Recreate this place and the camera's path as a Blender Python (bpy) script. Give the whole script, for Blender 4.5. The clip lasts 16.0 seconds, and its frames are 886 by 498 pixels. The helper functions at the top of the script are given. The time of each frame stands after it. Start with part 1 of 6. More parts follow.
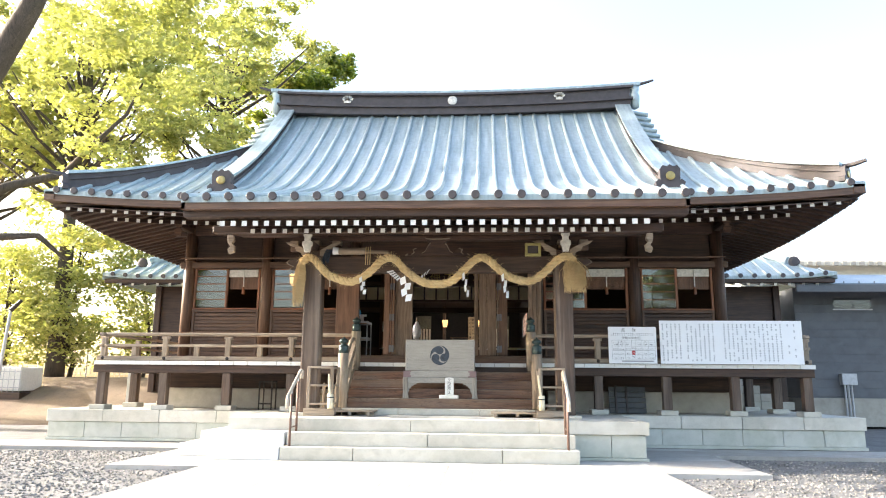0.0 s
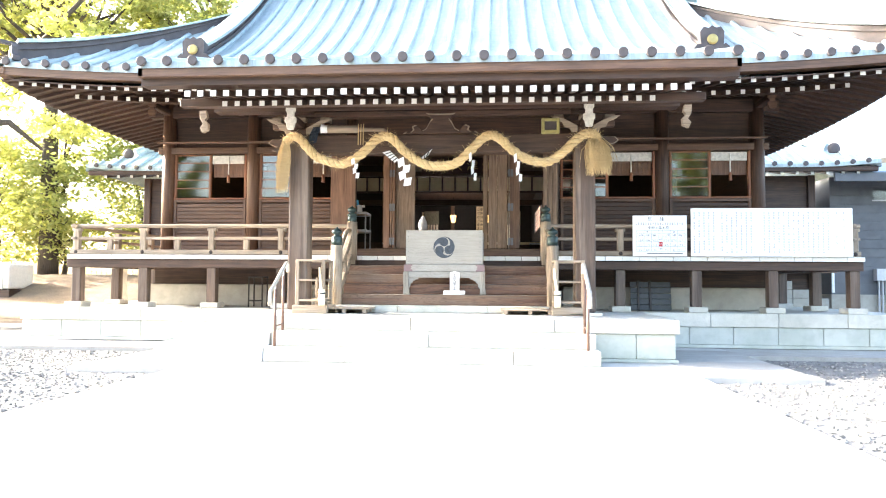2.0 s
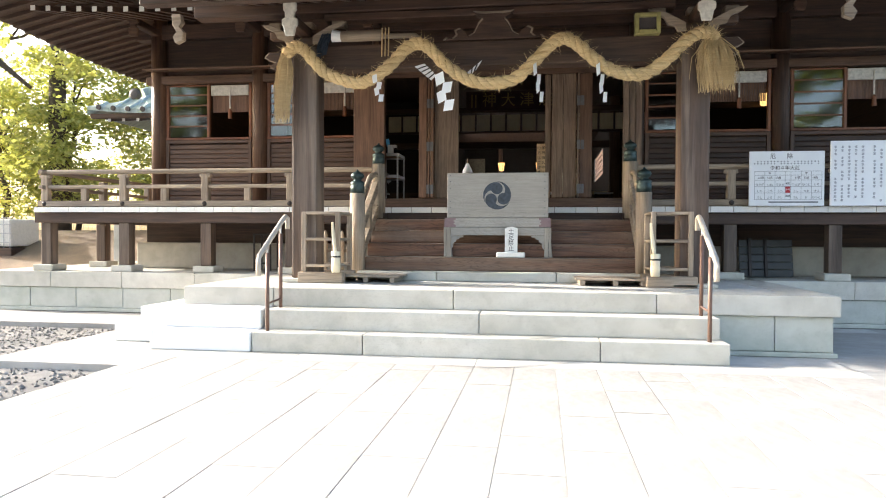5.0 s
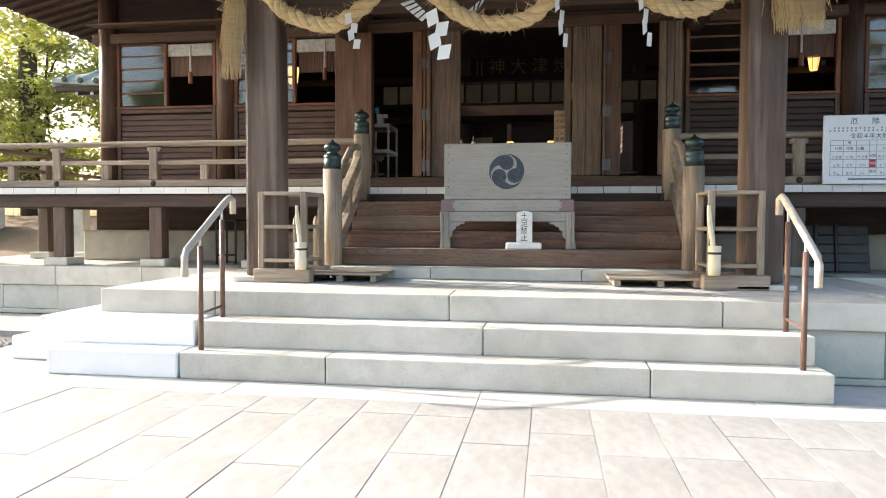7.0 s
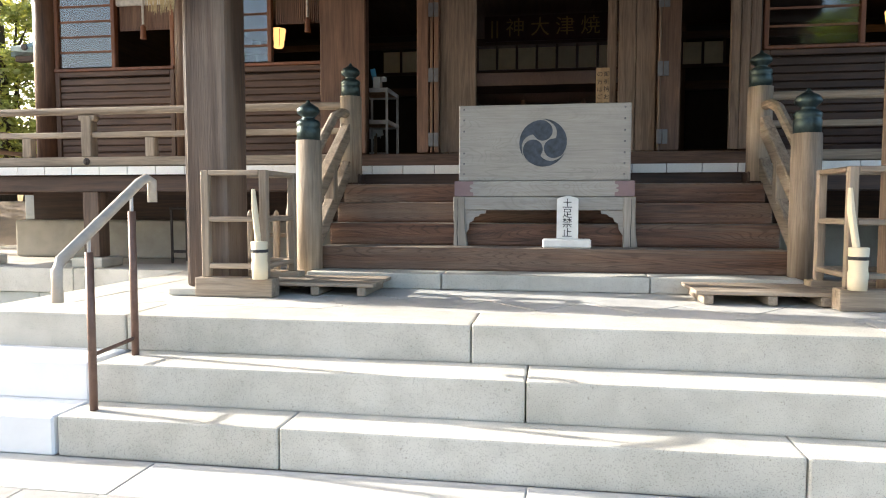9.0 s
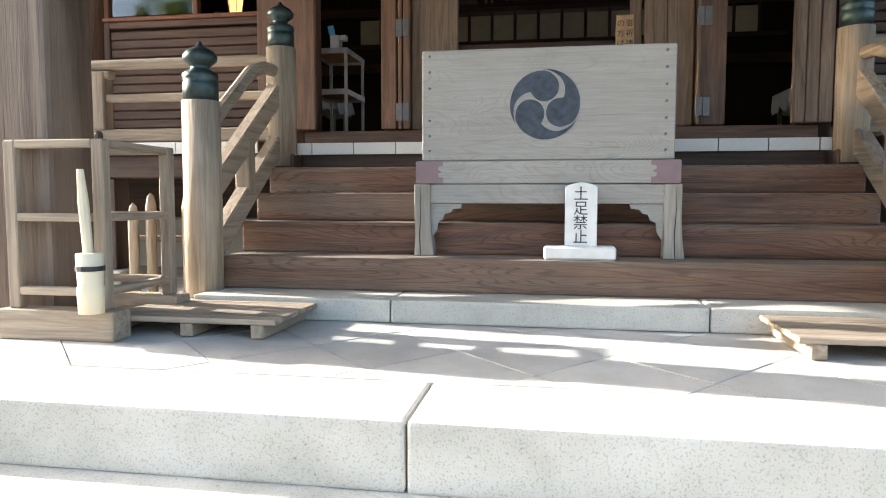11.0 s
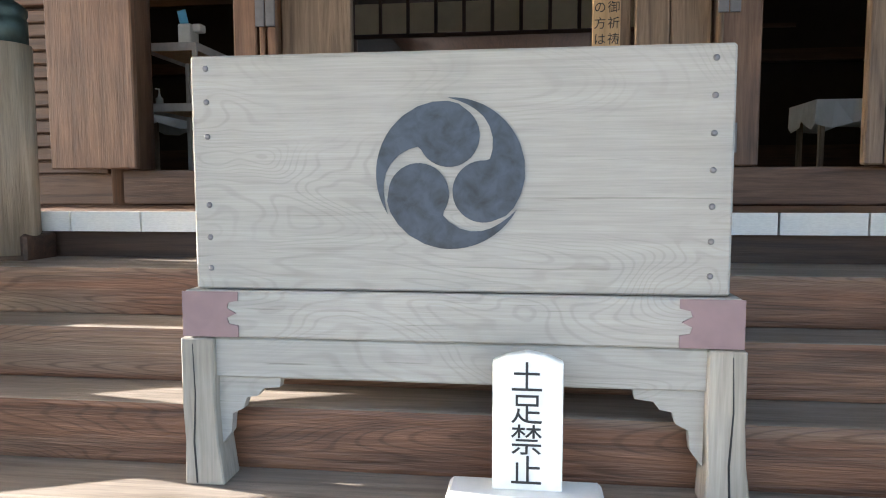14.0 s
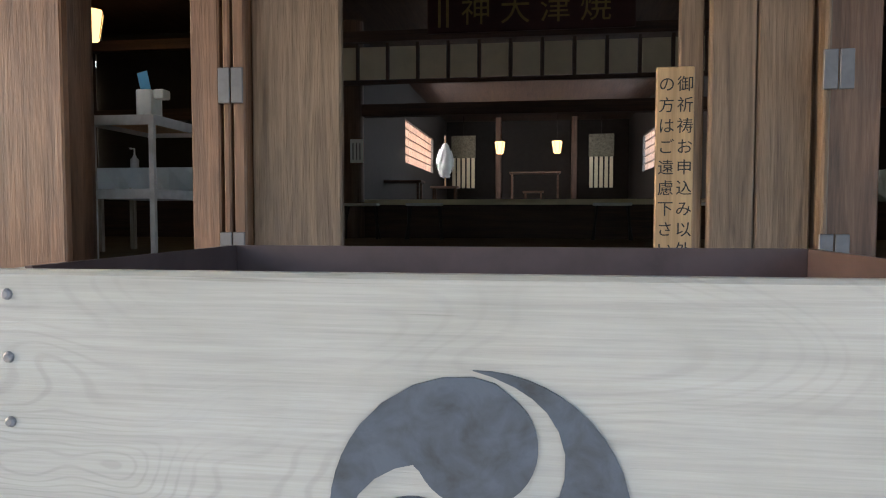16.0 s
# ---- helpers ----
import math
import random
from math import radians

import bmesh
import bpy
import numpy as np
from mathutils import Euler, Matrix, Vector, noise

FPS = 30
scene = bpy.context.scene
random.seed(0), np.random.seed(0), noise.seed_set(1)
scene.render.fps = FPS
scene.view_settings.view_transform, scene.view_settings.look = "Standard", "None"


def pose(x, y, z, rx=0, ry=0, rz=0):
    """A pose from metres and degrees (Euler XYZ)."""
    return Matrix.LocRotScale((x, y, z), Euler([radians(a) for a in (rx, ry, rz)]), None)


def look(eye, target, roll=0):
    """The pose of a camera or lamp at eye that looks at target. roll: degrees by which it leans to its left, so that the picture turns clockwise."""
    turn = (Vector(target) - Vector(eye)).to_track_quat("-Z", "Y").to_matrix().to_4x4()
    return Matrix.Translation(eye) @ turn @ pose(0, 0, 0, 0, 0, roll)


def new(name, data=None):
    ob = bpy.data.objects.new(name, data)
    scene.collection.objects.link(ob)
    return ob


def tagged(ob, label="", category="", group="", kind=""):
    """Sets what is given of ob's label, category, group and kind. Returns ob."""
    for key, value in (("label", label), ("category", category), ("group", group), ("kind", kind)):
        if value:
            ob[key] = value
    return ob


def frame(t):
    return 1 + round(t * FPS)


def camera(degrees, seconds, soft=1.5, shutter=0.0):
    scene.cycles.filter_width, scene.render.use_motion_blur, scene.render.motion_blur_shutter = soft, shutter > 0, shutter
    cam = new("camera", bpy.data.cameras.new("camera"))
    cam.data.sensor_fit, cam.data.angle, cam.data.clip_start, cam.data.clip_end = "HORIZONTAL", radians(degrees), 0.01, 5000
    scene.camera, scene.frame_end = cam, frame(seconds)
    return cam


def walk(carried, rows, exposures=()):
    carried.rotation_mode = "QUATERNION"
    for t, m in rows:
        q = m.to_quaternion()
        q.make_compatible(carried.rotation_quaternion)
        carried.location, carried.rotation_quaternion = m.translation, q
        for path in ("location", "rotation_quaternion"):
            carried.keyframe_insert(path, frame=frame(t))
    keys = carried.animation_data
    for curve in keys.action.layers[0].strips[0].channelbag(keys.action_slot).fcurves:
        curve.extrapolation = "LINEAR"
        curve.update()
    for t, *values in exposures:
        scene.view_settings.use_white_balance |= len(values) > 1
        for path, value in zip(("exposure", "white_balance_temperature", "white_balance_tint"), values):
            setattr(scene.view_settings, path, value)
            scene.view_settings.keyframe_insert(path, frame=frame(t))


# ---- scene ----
cam = camera(65.5, 16.0, soft=1.05)
PATH = [
    (0, (-0.038, 0.041, 1.184), (-0.163, 2.0, 1.568), 0.5),
    (0.5, (-0.012, 0.297, 1.139), (-0.143, 2.268, 1.449), 0.4),
    (1, (-0.069, 0.699, 1.154), (-0.206, 2.681, 1.389), 0.5),
    (1.5, (-0.015, 1.119, 1.132), (-0.158, 3.104, 1.324), 0.4),
    (2, (-0.026, 1.569, 1.109), (-0.182, 3.561, 1.207), 0.4),
    (2.5, (-0.023, 2.043, 1.124), (-0.185, 4.036, 1.179), 0.4),
    (3, (-0.073, 2.494, 1.115), (-0.286, 4.483, 1.141), 0.4),
    (3.5, (-0.119, 2.993, 1.137), (-0.352, 4.979, 1.14), 0.4),
    (4, (-0.178, 3.435, 1.145), (-0.443, 5.417, 1.139), 0.4),
    (4.2, (-0.236, 3.619, 1.166), (-0.505, 5.601, 1.157), 0.4),
    (6.3, (-0.448, 5.493, 1.192), (-0.745, 7.469, 1.115), 0.2),
    (6.5, (-0.477, 5.678, 1.203), (-0.773, 7.654, 1.131), 0.3),
    (7, (-0.497, 6.136, 1.2), (-0.799, 8.111, 1.118), 0.2),
    (7.5, (-0.62, 6.581, 1.207), (-0.92, 8.556, 1.111), 0.3),
    (8, (-0.684, 7.035, 1.211), (-0.987, 9.009, 1.107), 0.3),
    (8.5, (-0.791, 7.487, 1.207), (-1.098, 9.46, 1.093), 0.3),
    (8.7, (-0.822, 7.677, 1.242), (-1.133, 9.648, 1.12), 0.2),
    (10.8, (-0.883, 9.56, 1.218), (-1.225, 11.525, 1.074), 0.1),
    (11, (-0.868, 9.711, 1.221), (-1.193, 11.679, 1.075), 0.1),
    (11.5, (-0.821, 10.073, 1.232), (-1.091, 12.049, 1.076), 0.0),
    (12, (-0.837, 10.442, 1.288), (-1.1, 12.417, 1.12), -0.1),
    (12.5, (-0.79, 10.826, 1.284), (-1.039, 12.803, 1.112), -0.2),
    (13, (-0.817, 11.241, 1.313), (-1.071, 13.216, 1.131), -0.1),
    (13.5, (-0.796, 11.54, 1.515), (-1.048, 13.516, 1.341), 0.0),
    (14, (-0.752, 11.765, 1.681), (-0.991, 13.744, 1.512), -0.1),
    (14.5, (-0.856, 12.019, 1.812), (-1.107, 13.996, 1.645), 0.0),
    (15, (-0.824, 12.232, 1.976), (-1.085, 14.206, 1.796), -0.1),
    (15.5, (-0.79, 12.415, 2.043), (-1.057, 14.391, 1.884), -0.2),
    (16, (-0.868, 12.64, 2.095), (-1.141, 14.619, 1.995), 0.0),
]
EXPOSURES = [(0.0, 2.05, 6700, 10), (0.5, 2.3, 6600, 10), (1.0, 2.85, 6550, 10), (1.5, 3.0, 6500, 10), (2.5, 2.8, 6500, 10), (3.5, 2.1, 6500, 10), (4.2, 1.9, 6500, 10), (6.5, 1.55, 6450, 10), (8.5, 1.5, 6350, 10), (11.0, 1.9, 6300, 10), (12.5, 2.4, 6250, 10), (13.5, 2.5, 6250, 10), (14.5, 2.35, 6000, 10), (16.0, 2.45, 6100, 10)]
walk(cam, [(t, look(eye, target, roll)) for t, eye, target, roll in PATH], EXPOSURES)

# ---- light ----
SUN_EL, SUN_AZ = 22.0, 9.0      # height; degrees behind the front line of the building, from the left
world = bpy.data.worlds.new("sky")
scene.world = world
world.use_nodes = True
wn = world.node_tree
sky = wn.nodes.new("ShaderNodeTexSky")
sky.sky_type, sky.sun_disc = "NISHITA", False
sky.sun_elevation, sky.sun_rotation = radians(SUN_EL), radians(-90 + SUN_AZ)
sky.air_density, sky.dust_density, sky.ozone_density = 1.0, 4.0, 0.8
wn.links.new(sky.outputs[0], wn.nodes["Background"].inputs[0])
wn.nodes["Background"].inputs[1].default_value = 0.20
sun = new("sun", bpy.data.lights.new("sun", "SUN"))
sun.data.energy, sun.data.angle, sun.data.color = 4.2, radians(0.55), (1.0, 0.95, 0.87)
to_sun = Vector((-math.cos(radians(SUN_EL)) * math.cos(radians(SUN_AZ)), math.cos(radians(SUN_EL)) * math.sin(radians(SUN_AZ)), math.sin(radians(SUN_EL))))
sun.matrix_world = look(to_sun * 60, (0, 0, 0))


# ---- materials ----
def shader(name, rough=0.6, metal=0.0):
    m = bpy.data.materials.new(name)
    m.use_nodes = True
    b = m.node_tree.nodes["Principled BSDF"]
    b.inputs["Roughness"].default_value, b.inputs["Metallic"].default_value = rough, metal
    return m, m.node_tree, b


def mapped(nt, scale):
    tc, mp = nt.nodes.new("ShaderNodeTexCoord"), nt.nodes.new("ShaderNodeMapping")
    mp.inputs["Scale"].default_value = scale
    nt.links.new(tc.outputs["Object"], mp.inputs["Vector"])
    return mp.outputs[0]


def noise_tex(nt, vec, scale, detail=5, distort=0.0, rough=0.55):
    n = nt.nodes.new("ShaderNodeTexNoise")
    n.inputs["Scale"].default_value, n.inputs["Detail"].default_value = scale, detail
    n.inputs["Distortion"].default_value, n.inputs["Roughness"].default_value = distort, rough
    nt.links.new(vec, n.inputs["Vector"])
    return n.outputs["Fac"]


def ramp(nt, fac, stops):
    r = nt.nodes.new("ShaderNodeValToRGB")
    while len(r.color_ramp.elements) < len(stops):
        r.color_ramp.elements.new(0.5)
    for e, (p, c) in zip(r.color_ramp.elements, stops):
        e.position, e.color = p, (*c, 1)
    nt.links.new(fac, r.inputs[0])
    return r.outputs[0]


def mix(nt, a, b, fac, kind="MULTIPLY"):
    m = nt.nodes.new("ShaderNodeMix")
    m.data_type, m.blend_type = "RGBA", kind
    for sock, v in ((m.inputs[6], a), (m.inputs[7], b), (m.inputs[0], fac)):
        if isinstance(v, (int, float)):
            sock.default_value = v
        elif isinstance(v, tuple):
            sock.default_value = (*v, 1)
        else:
            nt.links.new(v, sock)
    return m.outputs[2]


def bump(nt, b, height, strength, dist=0.01):
    n = nt.nodes.new("ShaderNodeBump")
    n.inputs["Strength"].default_value, n.inputs["Distance"].default_value = strength, dist
    nt.links.new(height, n.inputs["Height"])
    nt.links.new(n.outputs[0], b.inputs["Normal"])


def vary(nt, col, amount):
    """A little lighter or darker from one piece to the next."""
    oi, mr = nt.nodes.new("ShaderNodeObjectInfo"), nt.nodes.new("ShaderNodeMapRange")
    mr.inputs["To Min"].default_value, mr.inputs["To Max"].default_value = 1 - amount, 1 + amount
    nt.links.new(oi.outputs["Random"], mr.inputs[0])
    hv = nt.nodes.new("ShaderNodeHueSaturation")
    nt.links.new(mr.outputs[0], hv.inputs["Value"])
    nt.links.new(col, hv.inputs["Color"])
    return hv.outputs[0]


def wood(name, light, dark, axis="x", rough=0.62, grain=1.0, relief=0.35, amount=0.12, worn=None, rings=0.0):
    m, nt, b = shader(name, rough)
    k = {"x": (0.5, 9, 9), "y": (9, 0.5, 9), "z": (9, 9, 0.5)}[axis]
    vec = mapped(nt, tuple(v * grain for v in k))
    g = noise_tex(nt, vec, 2.2, 6, 1.1, 0.6)
    fine = noise_tex(nt, mapped(nt, tuple(v * grain * 4 for v in k)), 3.0, 3, 0.3)
    stain = noise_tex(nt, mapped(nt, (1, 1, 1)), 1.7, 4, 0.5)
    col = ramp(nt, g, [(0.30, dark), (0.48, tuple((a + c) / 2 for a, c in zip(light, dark))), (0.68, light)])
    if worn:
        wfac = ramp(nt, noise_tex(nt, mapped(nt, tuple(v * 0.25 for v in k)), 2.3, 5, 0.8), [(0.45, (0, 0, 0)), (0.66, (1, 1, 1))])
        col = mix(nt, col, worn, wfac, "MIX")
    if rings:
        height = noise_tex(nt, mapped(nt, (0.30, 0.7, 3.6)), 1.15, 2, 0.25, 0.36)
        times = nt.nodes.new("ShaderNodeMath")
        times.operation = "MULTIPLY"
        times.inputs[1].default_value = 480.0
        nt.links.new(height, times.inputs[0])
        sine = nt.nodes.new("ShaderNodeMath")
        sine.operation = "SINE"
        nt.links.new(times.outputs[0], sine.inputs[0])
        col = mix(nt, col, ramp(nt, sine.outputs[0], [(0.0, (1.03, 1.03, 1.03)), (0.6, (1, 1, 1)), (0.98, (0.66, 0.64, 0.61))]), rings)
    col = mix(nt, col, ramp(nt, fine, [(0.3, (0.7, 0.7, 0.7)), (0.65, (1.1, 1.1, 1.1))]), 0.6)
    col = mix(nt, col, ramp(nt, stain, [(0.3, (0.62, 0.6, 0.58)), (0.65, (1.08, 1.06, 1.02))]), 0.55)
    nt.links.new(vary(nt, col, amount), b.inputs["Base Color"])
    add = nt.nodes.new("ShaderNodeMath")
    add.operation = "ADD"
    nt.links.new(g, add.inputs[0]), nt.links.new(fine, add.inputs[1])
    bump(nt, b, add.outputs[0], relief, 0.006)
    return m


def bleached(name):
    """Sun-bleached board: faint straight grain, patches of wavy figure, fine checks along the grain."""
    m, nt, b = shader(name, 0.72)
    grain = noise_tex(nt, mapped(nt, (0.9, 12, 26)), 2.4, 6, 0.5, 0.65)
    fine = noise_tex(nt, mapped(nt, (3.0, 40, 150)), 2.0, 3, 0.2)
    col = ramp(nt, grain, [(0.28, (0.305, 0.289, 0.262)), (0.5, (0.345, 0.329, 0.30)), (0.72, (0.385, 0.368, 0.338))])
    col = mix(nt, col, ramp(nt, fine, [(0.3, (0.86, 0.86, 0.86)), (0.6, (1.03, 1.03, 1.03))]), 0.6)
    field = noise_tex(nt, mapped(nt, (0.9, 1.0, 2.4)), 1.5, 2, 0.9, 0.35)
    times, sine = nt.nodes.new("ShaderNodeMath"), nt.nodes.new("ShaderNodeMath")
    times.operation, sine.operation = "MULTIPLY", "SINE"
    times.inputs[1].default_value = 190.0
    nt.links.new(field, times.inputs[0]), nt.links.new(times.outputs[0], sine.inputs[0])
    where = ramp(nt, noise_tex(nt, mapped(nt, (1.1, 1, 1.9)), 1.6, 3, 0.4), [(0.46, (0.05, 0.05, 0.05)), (0.60, (0.45, 0.45, 0.45))])
    lines = ramp(nt, sine.outputs[0], [(0.0, (1.05, 1.05, 1.04)), (0.55, (1, 1, 1)), (0.95, (0.78, 0.765, 0.74))])
    col = mix(nt, col, lines, where)
    checks = noise_tex(nt, mapped(nt, (1.1, 5, 55)), 1.3, 4, 0.35, 0.6)
    col = mix(nt, col, ramp(nt, checks, [(0.29, (0.45, 0.43, 0.40)), (0.34, (1, 1, 1))]), 0.6)
    stain = noise_tex(nt, mapped(nt, (1, 1, 1.6)), 2.6, 5, 0.6)
    col = mix(nt, col, ramp(nt, stain, [(0.3, (0.84, 0.835, 0.82)), (0.62, (1.04, 1.04, 1.04))]), 0.6)
    nt.links.new(vary(nt, col, 0.03), b.inputs["Base Color"])
    add = nt.nodes.new("ShaderNodeMath")
    add.operation = "ADD"
    nt.links.new(checks, add.inputs[0]), nt.links.new(grain, add.inputs[1])
    bump(nt, b, add.outputs[0], 0.35, 0.005)
    return m


def stone(name, light, dark, speck=0.5, rough=0.75, relief=0.3, scale=1.0, amount=0.06):
    m, nt, b = shader(name, rough)
    vec = mapped(nt, (scale, scale, scale))
    big, mid, small = noise_tex(nt, vec, 0.9, 5, 0.6), noise_tex(nt, vec, 6, 5, 0.3), noise_tex(nt, vec, 150, 2)
    col = ramp(nt, big, [(0.34, dark), (0.62, light)])
    col = mix(nt, col, ramp(nt, mid, [(0.3, (0.78, 0.78, 0.76)), (0.6, (1.05, 1.05, 1.05))]), 0.6)
    col = mix(nt, col, ramp(nt, small, [(0.33, (0.45, 0.44, 0.42)), (0.46, (1, 1, 1))]), speck)
    pits = noise_tex(nt, vec, 48, 3, 0.2, 0.6)
    col = mix(nt, col, ramp(nt, pits, [(0.29, (0.5, 0.48, 0.44)), (0.345, (1, 1, 1))]), min(1.0, speck * 1.3))
    nt.links.new(vary(nt, col, amount), b.inputs["Base Color"])
    bump(nt, b, small, relief, 0.004)
    return m


def paint(name, col, rough=0.5, metal=0.0, dirt=0.25, scale=8.0, relief=0.05, amount=0.03):
    m, nt, b = shader(name, rough, metal)
    n = noise_tex(nt, mapped(nt, (1, 1, 1)), scale, 5, 0.4)
    c = ramp(nt, n, [(0.3, tuple(v * (1 - dirt) for v in col)), (0.62, col)])
    nt.links.new(vary(nt, c, amount), b.inputs["Base Color"])
    bump(nt, b, n, relief, 0.004)
    return m


def glow(name, col, strength):
    m, nt, b = shader(name, 0.6)
    b.inputs["Base Color"].default_value = (*col, 1)
    b.inputs["Emission Color"].default_value = (*col, 1)
    b.inputs["Emission Strength"].default_value = strength
    return m


def glass_pane(name):
    m, nt, b = shader(name, 0.04)
    b.inputs["Transmission Weight"].default_value = 1.0
    b.inputs["Base Color"].default_value = (0.9, 0.93, 0.92, 1)
    b.inputs["IOR"].default_value = 1.7
    return m


def leafy(name, a, c):
    m, nt, b = shader(name, 0.5)
    geo = nt.nodes.new("ShaderNodeNewGeometry")
    col = ramp(nt, geo.outputs["Random Per Island"], [(0.0, a), (1.0, c)])
    nt.links.new(col, b.inputs["Base Color"])
    tr, add = nt.nodes.new("ShaderNodeBsdfTranslucent"), nt.nodes.new("ShaderNodeMixShader")
    nt.links.new(mix(nt, col, (1.0, 1.0, 0.5), 1.0), tr.inputs[0])
    add.inputs[0].default_value = 0.5
    out = nt.nodes["Material Output"]
    nt.links.new(b.outputs[0], add.inputs[1]), nt.links.new(tr.outputs[0], add.inputs[2])
    nt.links.new(add.outputs[0], out.inputs[0])
    return m


def copper(name, axis_stretch=(6, 0.5, 0.5)):
    m, nt, b = shader(name, 0.38, 0.25)
    streak = noise_tex(nt, mapped(nt, axis_stretch), 1.6, 6, 0.3, 0.65)
    spot = noise_tex(nt, mapped(nt, (1, 1, 1)), 9, 5, 0.4)
    col = ramp(nt, streak, [(0.28, (0.25, 0.31, 0.315)), (0.5, (0.37, 0.445, 0.455)), (0.72, (0.49, 0.555, 0.56))])
    col = mix(nt, col, ramp(nt, spot, [(0.3, (0.72, 0.72, 0.72)), (0.6, (1.05, 1.05, 1.05))]), 0.6)
    nt.links.new(vary(nt, col, 0.07), b.inputs["Base Color"])
    bump(nt, b, spot, 0.12, 0.01)
    return m


M = {}
# DK also serves as the shaded tone on the hall front's right half
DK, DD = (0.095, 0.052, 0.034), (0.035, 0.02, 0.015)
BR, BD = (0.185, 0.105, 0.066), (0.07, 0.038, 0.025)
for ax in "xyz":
    M["dark_" + ax] = wood("dark_wood_" + ax, DK, DD, ax, 0.6)
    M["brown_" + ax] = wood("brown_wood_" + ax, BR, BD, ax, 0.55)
    M["grey_" + ax] = wood("weathered_wood_" + ax, (0.42, 0.345, 0.265), (0.21, 0.16, 0.115), ax, 0.75, 1.0, 0.5)
M["pillar"] = wood("pillar_wood", (0.12, 0.078, 0.056), (0.05, 0.033, 0.025), "z", 0.6, 0.7, 0.6, worn=(0.19, 0.145, 0.115))
M["stair"] = wood("stair_wood", (0.25, 0.12, 0.066), (0.075, 0.034, 0.02), "x", 0.5, 1.0, 0.8, 0.1, worn=(0.24, 0.165, 0.117), rings=0.95)
M["box"] = bleached("box_wood")
M["box_z"] = wood("stand_wood", (0.385, 0.355, 0.31), (0.25, 0.225, 0.19), "z", 0.75, 0.9, 0.3, 0.03)
M["tread"] = wood("worn_tread_wood", (0.36, 0.30, 0.245), (0.20, 0.155, 0.12), "x", 0.6, 1.0, 0.5, 0.08)
M["redwood"] = wood("reddish_door_wood", (0.27, 0.145, 0.085), (0.12, 0.06, 0.036), "z", 0.5, 1.1, 0.4)
M["cedar"] = wood("pale_cedar", (0.62, 0.42, 0.23), (0.46, 0.29, 0.15), "z", 0.55, 0.8, 0.15)
M["doorgrey"] = wood("weathered_door_wood", (0.34, 0.24, 0.168), (0.13, 0.086, 0.059), "z", 0.65, 1.1, 0.8)
M["winframe"] = wood("orange_window_wood", (0.32, 0.125, 0.055), (0.17, 0.06, 0.028), "z", 0.5, 1.0, 0.2)
M["inkpale"] = paint("faded_ink", (0.42, 0.44, 0.47), 0.6)
M["granite"] = stone("granite", (0.58, 0.56, 0.50), (0.46, 0.445, 0.385), 0.5, 0.7)
M["granite_green"] = stone("mossy_granite", (0.50, 0.51, 0.46), (0.40, 0.42, 0.36), 0.35, 0.75)
M["paving"] = stone("paving_stone", (0.37, 0.362, 0.345), (0.30, 0.292, 0.274), 0.4, 0.8, amount=0.035)
M["slab"] = stone("smooth_slab", (0.56, 0.55, 0.515), (0.45, 0.44, 0.405), 0.25, 0.65)
M["concrete"] = stone("concrete", (0.46, 0.43, 0.37), (0.35, 0.32, 0.27), 0.15, 0.85)
M["white_step"] = paint("white_painted_concrete", (0.80, 0.80, 0.80), 0.7, 0, 0.08, 3)
M["paving_joint"] = stone("paving_joint", (0.50, 0.49, 0.47), (0.40, 0.39, 0.37), 0.1, 0.9)
M["joint"] = stone("joint_mortar", (0.27, 0.26, 0.245), (0.18, 0.175, 0.165), 0.1, 0.9)
M["white"] = paint("white_paint", (0.80, 0.79, 0.75), 0.6, 0, 0.12, 14)
M["offwhite"] = paint("aged_white_paint", (0.72, 0.69, 0.62), 0.6, 0, 0.3, 20)
M["board_white"] = paint("white_board", (0.82, 0.84, 0.86), 0.4, 0, 0.04, 3)
M["ink"] = paint("black_ink", (0.02, 0.02, 0.022), 0.6)
M["inkgrey"] = paint("grey_print", (0.22, 0.23, 0.25), 0.6)
M["inkred"] = paint("red_print", (0.55, 0.05, 0.06), 0.6)
M["copper"] = copper("patinated_copper")
M["copper_x"] = copper("patinated_copper_side", (0.5, 6, 0.5))
M["copper_dark"] = paint("brown_copper_cladding", (0.078, 0.066, 0.067), 0.6, 0.0, 0.35, 6)
M["bronze"] = paint("green_bronze", (0.055, 0.085, 0.085), 0.4, 0.6, 0.4, 25)
M["iron"] = paint("dark_iron", (0.055, 0.045, 0.042), 0.5, 0.5, 0.3)
M["rust_tube"] = paint("brown_painted_tube", (0.17, 0.10, 0.075), 0.5, 0.2, 0.3, 20)
M["railcap"] = paint("beige_handrail_sleeve", (0.50, 0.44, 0.37), 0.55, 0, 0.2, 20)
M["steel"] = paint("galvanised_steel", (0.52, 0.52, 0.53), 0.45, 0.25, 0.2, 15)
M["straw"] = wood("straw", (0.70, 0.54, 0.30), (0.46, 0.33, 0.16), "x", 0.8, 2.0, 0.6)
M["paper"] = paint("white_paper", (0.85, 0.85, 0.84), 0.7, 0, 0.03, 6)
M["crest"] = paint("dark_slate_paint", (0.05, 0.065, 0.09), 0.4, 0, 0.7, 22, 0.5)
M["lining"] = paint("dark_copper_lining", (0.10, 0.066, 0.066), 0.45, 0.4, 0.3, 9)
M["hinge"] = paint("grey_hinge_steel", (0.19, 0.185, 0.195), 0.5, 0.5, 0.2, 20)
M["gold"] = paint("gilt", (0.42, 0.32, 0.13), 0.35, 0.9, 0.2, 20)
